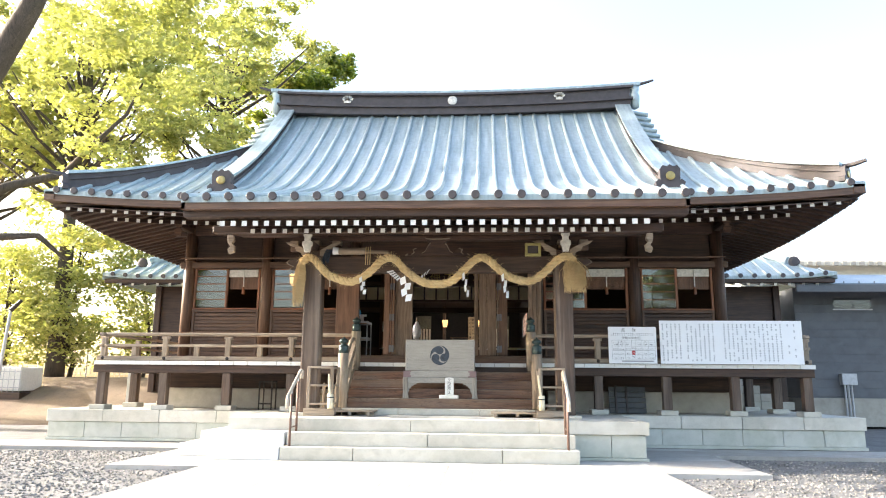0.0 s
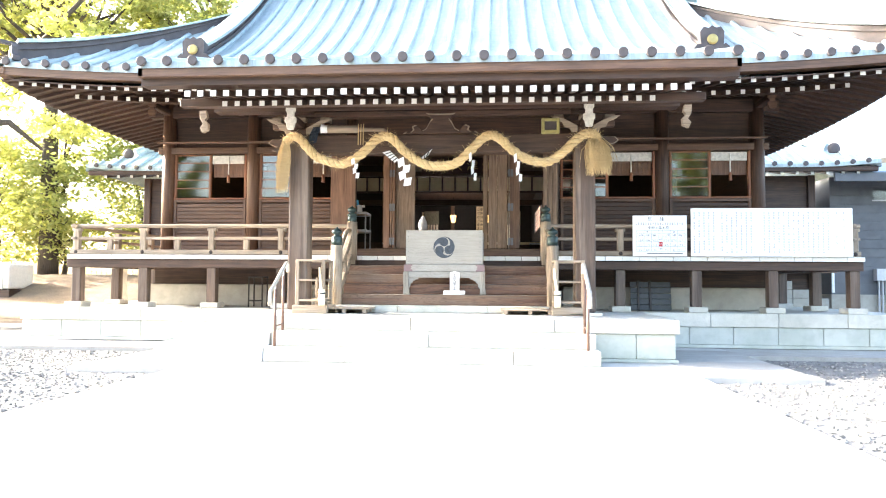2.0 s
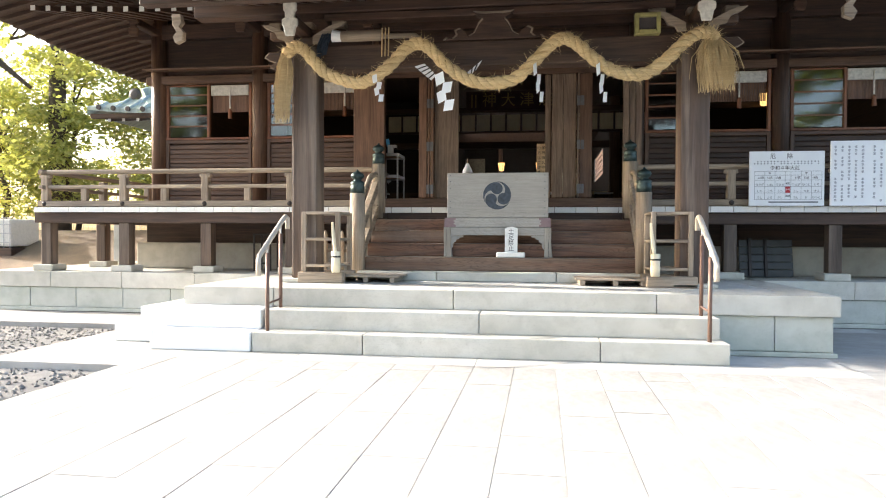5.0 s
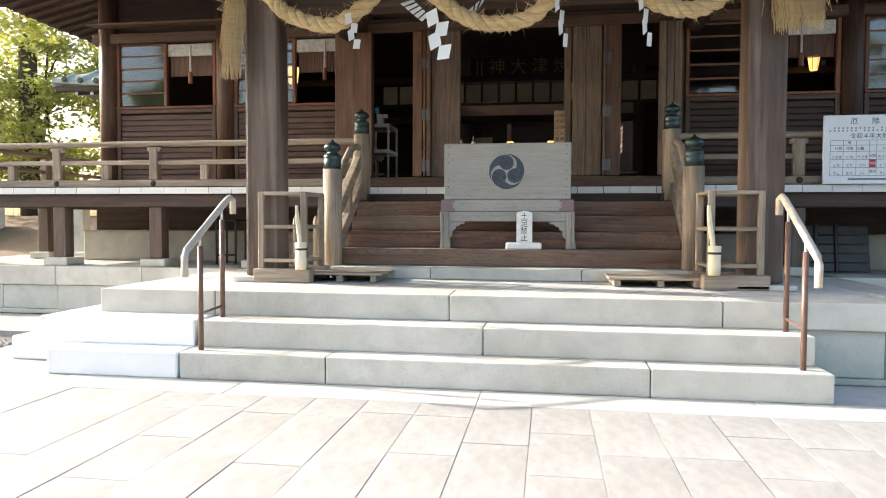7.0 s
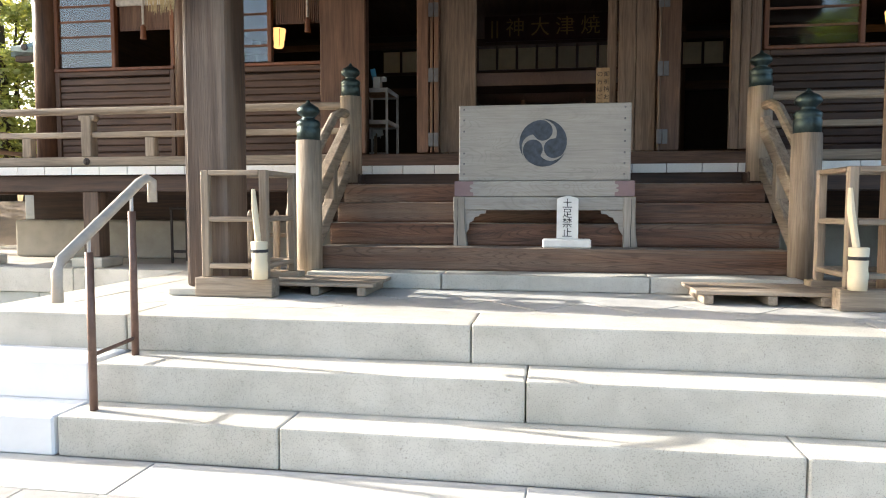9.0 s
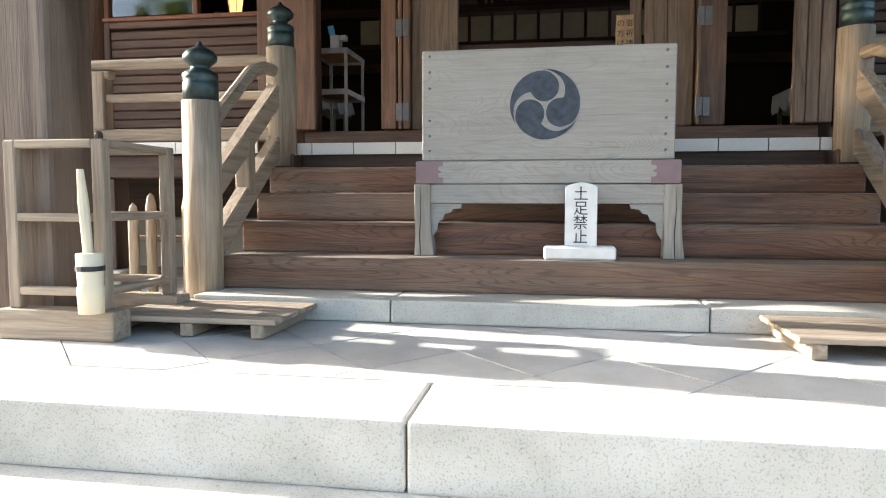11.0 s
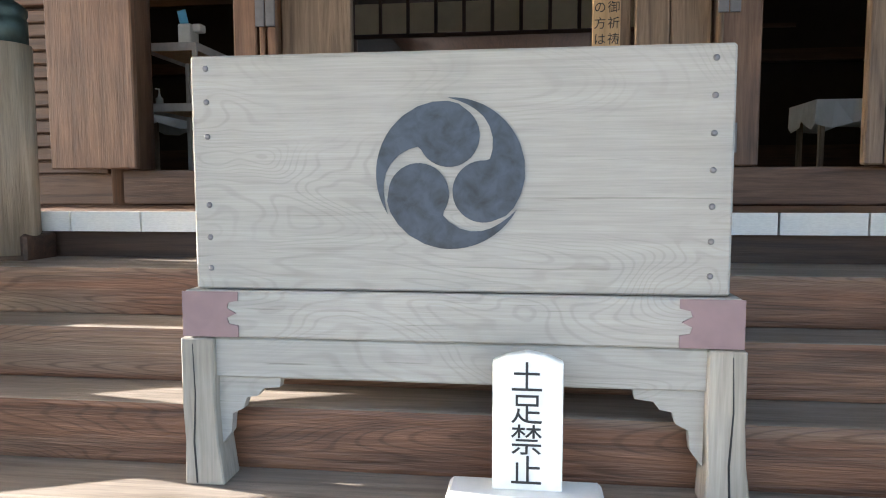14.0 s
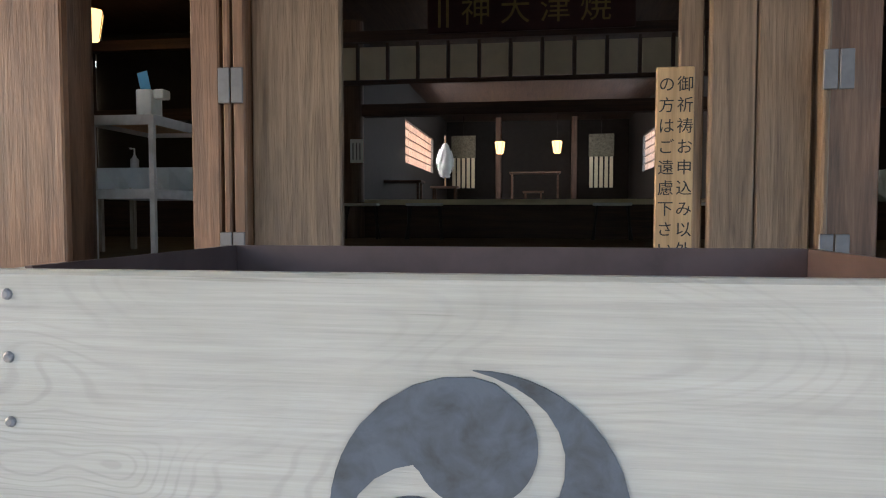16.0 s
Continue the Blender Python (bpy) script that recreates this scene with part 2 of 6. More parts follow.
M["cream"] = paint("cream_paper", (0.74, 0.65, 0.47), 0.7, 0, 0.12, 4)
M["plaster"] = paint("pale_plaster", (0.66, 0.63, 0.55), 0.8, 0, 0.15, 2)
M["purple"] = paint("reddish_copper_sheet", (0.235, 0.16, 0.165), 0.5, 0.2, 0.15, 12)
M["glass"] = glass_pane("window_glass")
# near-black base colour stands in for the unlit depth of the hall
M["black_int"] = paint("unlit_interior", (0.022, 0.017, 0.014), 0.7, 0, 0.3)
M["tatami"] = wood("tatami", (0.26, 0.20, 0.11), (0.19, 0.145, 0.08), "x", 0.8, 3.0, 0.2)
M["lamp"] = glow("lit_paper_lamp", (1.0, 0.55, 0.18), 0.6)
M["bark"] = wood("bark", (0.13, 0.10, 0.075), (0.05, 0.04, 0.03), "z", 0.9, 1.2, 1.0)
M["leaf"] = leafy("young_camphor_leaves", (0.31, 0.34, 0.11), (0.58, 0.57, 0.24))
M["leaf_dark"] = leafy("dark_shrub_leaves", (0.10, 0.15, 0.03), (0.26, 0.31, 0.05))
M["soil"] = stone("dry_leaf_litter", (0.26, 0.19, 0.125), (0.15, 0.105, 0.07), 0.8, 0.95, 1.0, 0.5)
M["cladding"] = paint("grey_siding", (0.13, 0.135, 0.145), 0.6, 0, 0.2, 3)
M["sheet"] = paint("white_cloth", (0.74, 0.75, 0.76), 0.8, 0, 0.1)


# ---- mesh helpers ----
XC = -0.93


def part(name, bm, material, parent=None, label="", smooth=False):
    me = bpy.data.meshes.new(name)
    if smooth:
        for f in bm.faces:
            f.smooth = True
    bm.to_mesh(me)
    bm.free()
    for m in material if isinstance(material, (list, tuple)) else [material]:
        me.materials.append(m)
    ob = new(name, me)
    if parent:
        ob.parent = parent
    if label:
        ob["label"] = label
    return ob


def thing(name, label, category, group="", at=(0, 0, 0), kind=""):
    e = new(name)
    e.location = at
    e.empty_display_size = 0.2
    return tagged(e, label, category, group, kind)


def local(ob):
    """Move a world-built part under an Empty that stands elsewhere."""
    ob.matrix_parent_inverse = Matrix.Translation(ob.parent.location).inverted()
    return ob


def box(x0, x1, y0, y1, z0, z1, bev=0.0, bm=None):
    one = bmesh.new()
    bmesh.ops.create_cube(one, size=1)
    for v in one.verts:
        v.co = Vector((x0 + (v.co.x + 0.5) * (x1 - x0), y0 + (v.co.y + 0.5) * (y1 - y0), z0 + (v.co.z + 0.5) * (z1 - z0)))
    if bev:
        bmesh.ops.bevel(one, geom=one.edges[:], offset=min(bev, 0.45 * min(x1 - x0, y1 - y0, z1 - z0)), segments=1 if bev < 0.012 else 2, affect="EDGES", profile=0.6)
    return joined(one, bm)


def joined(one, bm):
    if bm is None:
        return one
    me = bpy.data.meshes.new("tmp")
    one.to_mesh(me)
    one.free()
    bm.from_mesh(me)
    bpy.data.meshes.remove(me)
    return bm


def turned(bm, m):
    bmesh.ops.transform(bm, matrix=m, verts=bm.verts[:])
    return bm


def lathe(profile, at=(0, 0, 0), seg=20, bm=None):
    """A turned body round a standing axis from (radius, height) pairs."""
    b = bm or bmesh.new()
    rings = [[b.verts.new((at[0] + r * math.cos(2 * math.pi * i / seg), at[1] + r * math.sin(2 * math.pi * i / seg), at[2] + z)) for i in range(seg)] for r, z in profile]
    for a, c in zip(rings, rings[1:]):
        for i in range(seg):
            b.faces.new((a[i], a[(i + 1) % seg], c[(i + 1) % seg], c[i]))
    b.faces.new(rings[0][::-1]), b.faces.new(rings[-1])
    return b


def tube(points, radii, seg=8, bm=None, flat=None):
    """A body swept along points; radii one number or one for each point."""
    b = bm or bmesh.new()
    pts = [Vector(p) for p in points]
    radii = radii if isinstance(radii, (list, tuple)) else [radii] * len(pts)
    rings, up = [], Vector((0.13, 0.21, 0.97))
    for i, p in enumerate(pts):
        d = (pts[min(i + 1, len(pts) - 1)] - pts[max(i - 1, 0)]).normalized()
        side = d.cross(up)
        side = side.normalized() if side.length > 1e-3 else d.cross(Vector((1, 0, 0))).normalized()
        top = side.cross(d).normalized()
        rings.append([b.verts.new(p + radii[i] * (side * math.cos(2 * math.pi * k / seg) + top * math.sin(2 * math.pi * k / seg))) for k in range(seg)])
    for a, c in zip(rings, rings[1:]):
        for i in range(seg):
            b.faces.new((a[i], a[(i + 1) % seg], c[(i + 1) % seg], c[i]))
    b.faces.new(rings[0][::-1]), b.faces.new(rings[-1])
    return b


def plate(outline, depth, bm=None):
    """A flat board: its outline in x and z, from y = 0 back to y = depth."""
    b = bm or bmesh.new()
    front = [b.verts.new((x, 0, z)) for x, z in outline]
    back = [b.verts.new((x, depth, z)) for x, z in outline]
    b.faces.new(front), b.faces.new(back[::-1])
    n = len(outline)
    for i in range(n):
        b.faces.new((front[i], back[i], back[(i + 1) % n], front[(i + 1) % n]))
    bmesh.ops.recalc_face_normals(b, faces=b.faces[:])
    return b


def sheet(rows, thick, bm=None):
    """A curved sheet with thickness from a grid of points."""
    b = bm or bmesh.new()
    top = [[b.verts.new(p) for p in r] for r in rows]
    low = [[b.verts.new((p[0], p[1], p[2] - thick)) for p in r] for r in rows]
    n, m = len(rows), len(rows[0])
    for i in range(n - 1):
        for j in range(m - 1):
            b.faces.new((top[i][j], top[i][j + 1], top[i + 1][j + 1], top[i + 1][j]))
            b.faces.new((low[i][j], low[i + 1][j], low[i + 1][j + 1], low[i][j + 1]))
    rim = [(i, 0) for i in range(n)] + [(n - 1, j) for j in range(1, m)] + [(i, m - 1) for i in range(n - 2, -1, -1)] + [(0, j) for j in range(m - 2, 0, -1)]
    for (a, c), (d, e) in zip(rim, rim[1:] + rim[:1]):
        b.faces.new((top[a][c], top[d][e], low[d][e], low[a][c]))
    bmesh.ops.remove_doubles(b, verts=b.verts[:], dist=1e-5)
    bmesh.ops.recalc_face_normals(b, faces=b.faces[:])
    return b


def smoothed(ob):
    for p in ob.data.polygons:
        p.use_smooth = True
    return ob


def shared(name, data, m, parent):
    """One more piece on a mesh that other pieces use too."""
    o = new(name, data)
    o.parent = parent
    o.matrix_basis = m
    return o


def structure(name, bm, mat, label="", parent=None):
    ob = part(name, bm, mat, parent, label)
    if not parent:
        ob["kind"] = "structure"
    return ob


# ---- ground ----
GR = structure("ground", box(-150, 150, -80, 220, -0.3, -0.07), stone("gravel_bed", (0.20, 0.195, 0.19), (0.13, 0.128, 0.125), 0.9, 0.95, 1.0, 1.6), "grey crushed-gravel forecourt, dry and uneven")
PAV = structure("pavement", box(-4.12, 2.42, -12, 10.1, -0.2, -0.003), M["paving_joint"], "pale granite paved approach")
CROSS = structure("pavement_2", box(-5.55, 3.85, 10.1, 14.0, -0.2, -0.004), M["paving_joint"], "pale stone strip round the plinth")
SIDE = structure("pavement_3", box(-13.0, 11.5, 12.75, 14.0, -0.2, -0.005), M["paving"], "pale stone strip along the plinth")

# ---- plinth, platform and steps ----
PLAT_Y, TOP = 11.52, 0.61
plinth = thing("stone_plinth", "pale granite plinth of two courses under the hall", "plinth", kind="structure")
part("core", box(XC - 7.95, XC + 7.95, 14.1, 24, 0, TOP - 0.02), M["concrete"], plinth)
platform = thing("stone_platform", "pale granite entrance platform with worn edges", "platform", kind="structure")
part("core", box(-4.2, 2.5, PLAT_Y + 0.1, 14.06, 0, TOP - 0.03), M["joint"], platform)
steps = thing("stone_steps", "broad pale granite steps up to the platform", "steps", kind="structure")
YS1, YS2 = 10.94, 11.2
part("core", box(-3.2, 1.3, YS1 + 0.05, PLAT_Y + 0.1, 0, 0.18), M["joint"], steps)
side_steps = thing("white_side_steps", "white painted concrete steps beside the granite ones", "steps", kind="structure")
part("step", box(-4.35, -3.262, YS1 - 0.01, 13.9, 0, 0.2, 0.01), M["white_step"], side_steps)
part("step", box(-4.62, -3.262, YS2, 13.9, 0.2, 0.41, 0.01), M["white_step"], side_steps)
part("step", box(-5.05, -4.355, YS1 + 0.45, 13.9, 0, 0.2, 0.01), M["white_step"], side_steps)


def stone_row(parent, name, xs, y0, y1, z0, z1, mat):
    for a, c in zip(xs, xs[1:]):
        part(name, box(a + 0.003, c - 0.003, y0 + random.uniform(-0.004, 0.004), y1, z0, z1, 0.012), mat, parent)


stone_row(steps, "stone", [-3.25, -2.1, 0.2, 1.37], YS1, YS2 + 0.06, 0, 0.2, M["granite"])
stone_row(steps, "stone", [-3.22, -0.97, 1.34], YS2, PLAT_Y + 0.06, 0.2, 0.405, M["granite"])
stone_row(platform, "edge_stone", [-4.3, -3.25, -1.27, 0.8, 2.55], PLAT_Y, PLAT_Y + 0.42, 0.405, TOP, M["granite"])
stone_row(platform, "course_stone", [1.3, 1.95, 2.5], PLAT_Y + 0.05, PLAT_Y + 0.4, 0.05, 0.40, M["granite_green"])
part("edge_stone", box(2.15, 2.55, PLAT_Y + 0.425, 14.08, 0.405, TOP, 0.012), M["granite"], platform)
part("course_stone", box(2.15, 2.5, PLAT_Y + 0.405, 14.08, 0.05, 0.40, 0.012), M["granite_green"], platform)
part("foot_course", box(1.38, 2.53, PLAT_Y + 0.02, 14.08, 0, 0.047, 0.006), M["granite_green"], platform)
part("edge_stone", box(-4.3, -3.9, PLAT_Y + 0.425, 14.08, 0.41, TOP, 0.012), M["granite"], platform)
for side in (-1, 1):
    lo, hi = (XC - 8.1, -4.3) if side < 0 else (2.56, XC + 8.1)
    n = 4
    stone_row(plinth, "edge_stone", [lo + (hi - lo) * i / n for i in range(n + 1)], 14.0, 14.6, 0.37, TOP, M["granite"])
    n = 6
    stone_row(plinth, "course_stone", [lo + 0.03 + (hi - lo - 0.06) * i / n for i in range(n + 1)], 14.03, 14.4, 0.06, 0.365, M["granite_green"])
    part("foot_course", box(lo + 0.01, hi, 14.01, 14.3, 0, 0.057, 0.006), M["granite_green"], plinth)
    x = XC + side * 8.1
    part("edge_stone", box(min(x, x - side * 0.5), max(x, x - side * 0.5), 14.605, 24, 0.37, TOP, 0.012), M["granite"], plinth)
    x -= side * 0.03
    part("course_stone", box(min(x, x - side * 0.4), max(x, x - side * 0.4), 14.405, 24, 0.0, 0.365, 0.012), M["granite_green"], plinth)
    part("top", box(min(XC + side * 2.2, XC + side * 7.59), max(XC + side * 2.2, XC + side * 7.59), 14.61, 24, 0.5, TOP - 0.003), M["concrete"], plinth)
# stone ledge under the wooden stairs
ledge = thing("stone_ledge", "rough granite ledge at the foot of the stairs", "ledge", kind="structure")
stone_row(ledge, "stone", [-2.72, -1.67, -0.17, 0.85], 12.98, 14.0, TOP, 0.725, M["granite"])

# ---- wooden stairs ----
stairs = thing("wooden_stairs", "worn brown wooden stairs with solid treads", "stairs", kind="structure")
STAIR = [(13.27, 0.725, 0.905), (13.56, 0.905, 1.085), (13.77, 1.085, 1.255), (13.97, 1.255, 1.42)]
for y, a, c in STAIR:
    tr_ = box(-2.72, 0.86, y, y + 0.5, a, c, 0.014)
    for f in tr_.faces:
        f.material_index = 1 if f.normal.z > 0.35 else 0
    part("tread", tr_, [M["stair"], M["tread"]], stairs)

# ---- veranda ----
VZ, VY = 1.6, 14.08
veranda = thing("veranda", "dark wooden veranda with white painted board ends", "veranda", kind="structure")
for lo, hi in ((XC - 7.2, -2.72), (0.86, XC + 7.2)):
    part("edge_beam", box(lo - 0.1, hi + 0.1, VY + 0.06, VY + 0.24, 1.36, 1.52, 0.01), M["dark_x"], veranda)
part("edge_beam", box(-2.7, 0.84, 14.34, 14.46, 1.40, 1.55, 0.01), M["dark_x"], veranda)
for side in (-1, 1):
    x = XC + side * 7.05
    part("edge_beam", box(x - 0.09, x + 0.09, VY + 0.25, 23, 1.36, 1.52, 0.01), M["dark_y"], veranda)
# floor boards run out to the edge, with white ends
unit = bmesh.new()
box(0, 1, 0.012, 1, 0, 1, 0, unit)
box(0, 1, 0, 0.0115, -0.1, 1.02, 0, unit)
for f in unit.faces:
    f.material_index = 1 if f.calc_center_median().y < 0.0118 else 0
board_mesh = bpy.data.meshes.new("board")
unit.to_mesh(board_mesh), unit.free()
board_mesh.materials.append(M["brown_y"]), board_mesh.materials.append(M["white"])
x, w = -8.194, 0.2972
while x < XC + 7.2 - 0.1:
    y0 = 14.30 if -2.8 < x + w / 2 < 0.9 else VY
    shared("board", board_mesh, Matrix.Translation((x + 0.004, y0, VZ - 0.07)) @ Matrix.Diagonal((w - 0.008, 15.62 - y0, 0.07, 1)), veranda)
    x += w

POSTX = [XC - 7.12, XC - 5.8, XC - 4.46, XC - 3.12, XC + 3.12, XC + 4.46, XC + 5.78, XC + 7.16]
for i, px in enumerate(POSTX):
    st = thing("veranda_post", "dark square veranda post on a low stone foot", "post", "veranda posts", (px, 14.25, TOP), "structure")
    local(part("post", box(px - 0.085, px + 0.085, 14.165, 14.335, TOP + 0.1, 1.36, 0.012), M["pillar"], st))
    local(part("foot", box(px - 0.17, px + 0.17, 14.08, 14.42, TOP, TOP + 0.1, 0.02), M["granite"], st))
for side in (-1, 1):
    for y in (15.6, 17.2):
        px = XC + side * 7.12
        st = thing("veranda_post", "dark square veranda post on a low stone foot", "post", "veranda posts", (px, y, TOP), "structure")
        local(part("post", box(px - 0.085, px + 0.085, y - 0.085, y + 0.085, TOP + 0.1, 1.36, 0.012), M["pillar"], st))
        local(part("foot", box(px - 0.17, px + 0.17, y - 0.17, y + 0.17, TOP, TOP + 0.1, 0.02), M["granite"], st))
# stone footing wall under the hall
part("footing_wall", box(XC - 6.3, XC - 2.2, 15.3, 15.6, TOP, 1.05, 0.03), M["concrete"], plinth)
part("footing_wall", box(XC + 2.2, XC + 6.3, 15.3, 15.6, TOP, 1.05, 0.03), M["concrete"], plinth)
part("under_wall", box(XC - 6.3, XC + 6.3, 15.62, 15.75, TOP, 1.6), M["dark_x"], plinth)

# railing
for lo, hi in ((XC - 7.12, -2.72), (0.86, XC + 7.14)):
    rl = thing("veranda_railing", "weathered wooden veranda railing with three rails", "railing", "", (lo, VY + 0.1, VZ), "structure")
    y = VY + 0.1
    ext = 0.12
    a, c = (lo - ext, hi) if lo < -5 else (lo, hi + ext)
    local(part("top_rail", tube([(a, y, 2.15), (c, y, 2.15)], 0.036, 10), M["grey_x"], rl))
    local(part("middle_rail", box(a, c, y - 0.03, y + 0.03, 1.89, 1.945, 0.008), M["grey_x"], rl))
    local(part("bottom_rail", box(a, c, y - 0.05, y + 0.05, 1.61, 1.70, 0.008), M["grey_x"], rl))
    px = POSTX[:4] if lo < -5 else POSTX[4:]
    for p in px:
        local(part("post", box(p - 0.055, p + 0.055, y - 0.056, y + 0.056, 1.7, 2.1, 0.01), M["grey_z"], rl))
        local(part("saddle", box(p - 0.09, p + 0.09, y - 0.045, y + 0.045, 2.05, 2.11, 0.02), M["grey_x"], rl))
        local(part("stud", turned(lathe([(0.036, 0), (0.034, 0.008), (0.018, 0.018), (0.016, 0.024)], (0, 0, 0), 16), Matrix.Translation((p, y - 0.05, 1.655)) @ Matrix.Rotation(radians(90), 4, "X")), M["iron"], rl, "dark iron stud"))
    for p in [(u + v) / 2 for u, v in zip(px, px[1:])]:
        local(part("short_post", box(p - 0.05, p + 0.05, y - 0.04, y + 0.04, 1.7, 1.89, 0.008), M["grey_z"], rl))
for side in (-1, 1):
    x = XC + side * 7.12
    rl = thing("veranda_railing", "weathered wooden railing along the veranda's side", "railing", "", (x, 16, VZ), "structure")
    local(part("top_rail", tube([(x, VY - 0.03, 2.15), (x, 21, 2.15)], 0.036, 10), M["grey_y"], rl))
    local(part("middle_rail", box(x - 0.03, x + 0.03, VY - 0.03, 21, 1.885, 1.94, 0.008), M["grey_y"], rl))
    local(part("bottom_rail", box(x - 0.048, x + 0.048, VY + 0.16, 21, 1.612, 1.702, 0.008), M["grey_y"], rl))
    for y in (15.6, 17.0):
        local(part("post", box(x - 0.055, x + 0.055, y - 0.055, y + 0.055, 1.7, 2.1, 0.01), M["grey_z"], rl))

# stair newels with bronze caps, and sloping rails
CAP = [(0.098, 0), (0.1, 0.1), (0.092, 0.11), (0.1, 0.125), (0.1, 0.15), (0.085, 0.165), (0.05, 0.185), (0.06, 0.2), (0.092, 0.225), (0.098, 0.25), (0.08, 0.28), (0.045, 0.3), (0.02, 0.315), (0.012, 0.335), (0.004, 0.34)]
for s in (-1, 1):
    for y, z0, z1, cap, half in ((13.2, TOP, 1.74, 0.93, 1.835), (14.2, 1.44, 2.23, 0.9, 1.79)):
        x = XC + s * half
        nw = thing("newel_post", "weathered round newel post with a green bronze onion cap", "newel post", "stair newels", (x, y, z0))
        local(part("shaft", lathe([(0.1, 0), (0.1, z1 - z0)], (x, y, z0), 24), M["grey_z"], nw, "", True))
        c = part("cap", lathe([(r * cap, z * cap) for r, z in CAP], (x, y, z1 + 0.001), 24), M["bronze"], nw, "patinated green bronze onion-shaped cap", True)
        local(c)
    x = XC + s * 1.81
    hr = thing("stair_rail", "sloping weathered wooden stair rail beside the stairs", "railing", "stair rails", (x, 13.7, 1.3))
    for z0, z1, w, h in ((1.60, 2.12, 0.05, 0.06), (1.18, 1.87, 0.085, 0.16), (0.84, 1.53, 0.085, 0.16)):
        y0, y1 = 13.22, 14.18
        if h < 0.1:
            local(part("handrail", tube([(x, y0, z0), (x, y0 + 0.55, z0 + 0.40), (x, y0 + 0.75, z1 - 0.06), (x, y1, z1 - 0.05)], 0.04, 10), M["grey_y"], hr))
        else:
            b = bmesh.new()
            q = [(y0, z0), (y1, z1), (y1, z1 + h), (y0, z0 + h)]
            f = [b.verts.new((x - w / 2, yy, zz)) for yy, zz in q]
            g = [b.verts.new((x + w / 2, yy, zz)) for yy, zz in q]
            b.faces.new(f[::-1]), b.faces.new(g)
            for i in range(4):
                b.faces.new((f[i], f[(i + 1) % 4], g[(i + 1) % 4], g[i]))
            bmesh.ops.bevel(b, geom=b.edges[:], offset=0.01, segments=1, affect="EDGES")
            local(part("sloping_board", b, M["grey_y"], hr))
    local(part("baluster", box(x - 0.045, x + 0.045, 13.62, 13.72, 1.25, 1.58, 0.008), M["grey_z"], hr))

# ---- hall walls ----
WY = 15.6
hall = thing("hall_front", "dark timber shrine hall front with round pillars", "hall front", kind="structure")
PX = [XC - 6.04, XC - 4.2, XC - 2.12, XC + 2.05, XC + 4.2, XC + 6.06]
for i, px in enumerate(PX):
    r = 0.135 if i not in (2, 3) else 0.12
    # left three pillars lighter, right three darker: side light put into the wood colour
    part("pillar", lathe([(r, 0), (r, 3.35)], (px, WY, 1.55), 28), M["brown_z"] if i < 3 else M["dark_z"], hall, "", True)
part("upper_wall", box(PX[0], PX[5], WY + 0.04, WY + 0.14, 3.86, 5.2), M["dark_x"], hall)
part("lintel", box(PX[0] - 0.2, PX[5] + 0.2, WY - 0.1, WY + 0.03, 3.78, 3.92, 0.01), M["brown_x"], hall)
part("sill_beam", box(PX[0] - 0.1, PX[5] + 0.1, WY - 0.08, WY + 0.08, 1.6, 1.78, 0.01), M["brown_x"], hall)
part("tie_beam", box(PX[0] - 0.4, PX[5] + 0.4, WY - 0.09, WY + 0.09, 4.55, 4.8, 0.012), M["dark_x"], hall)
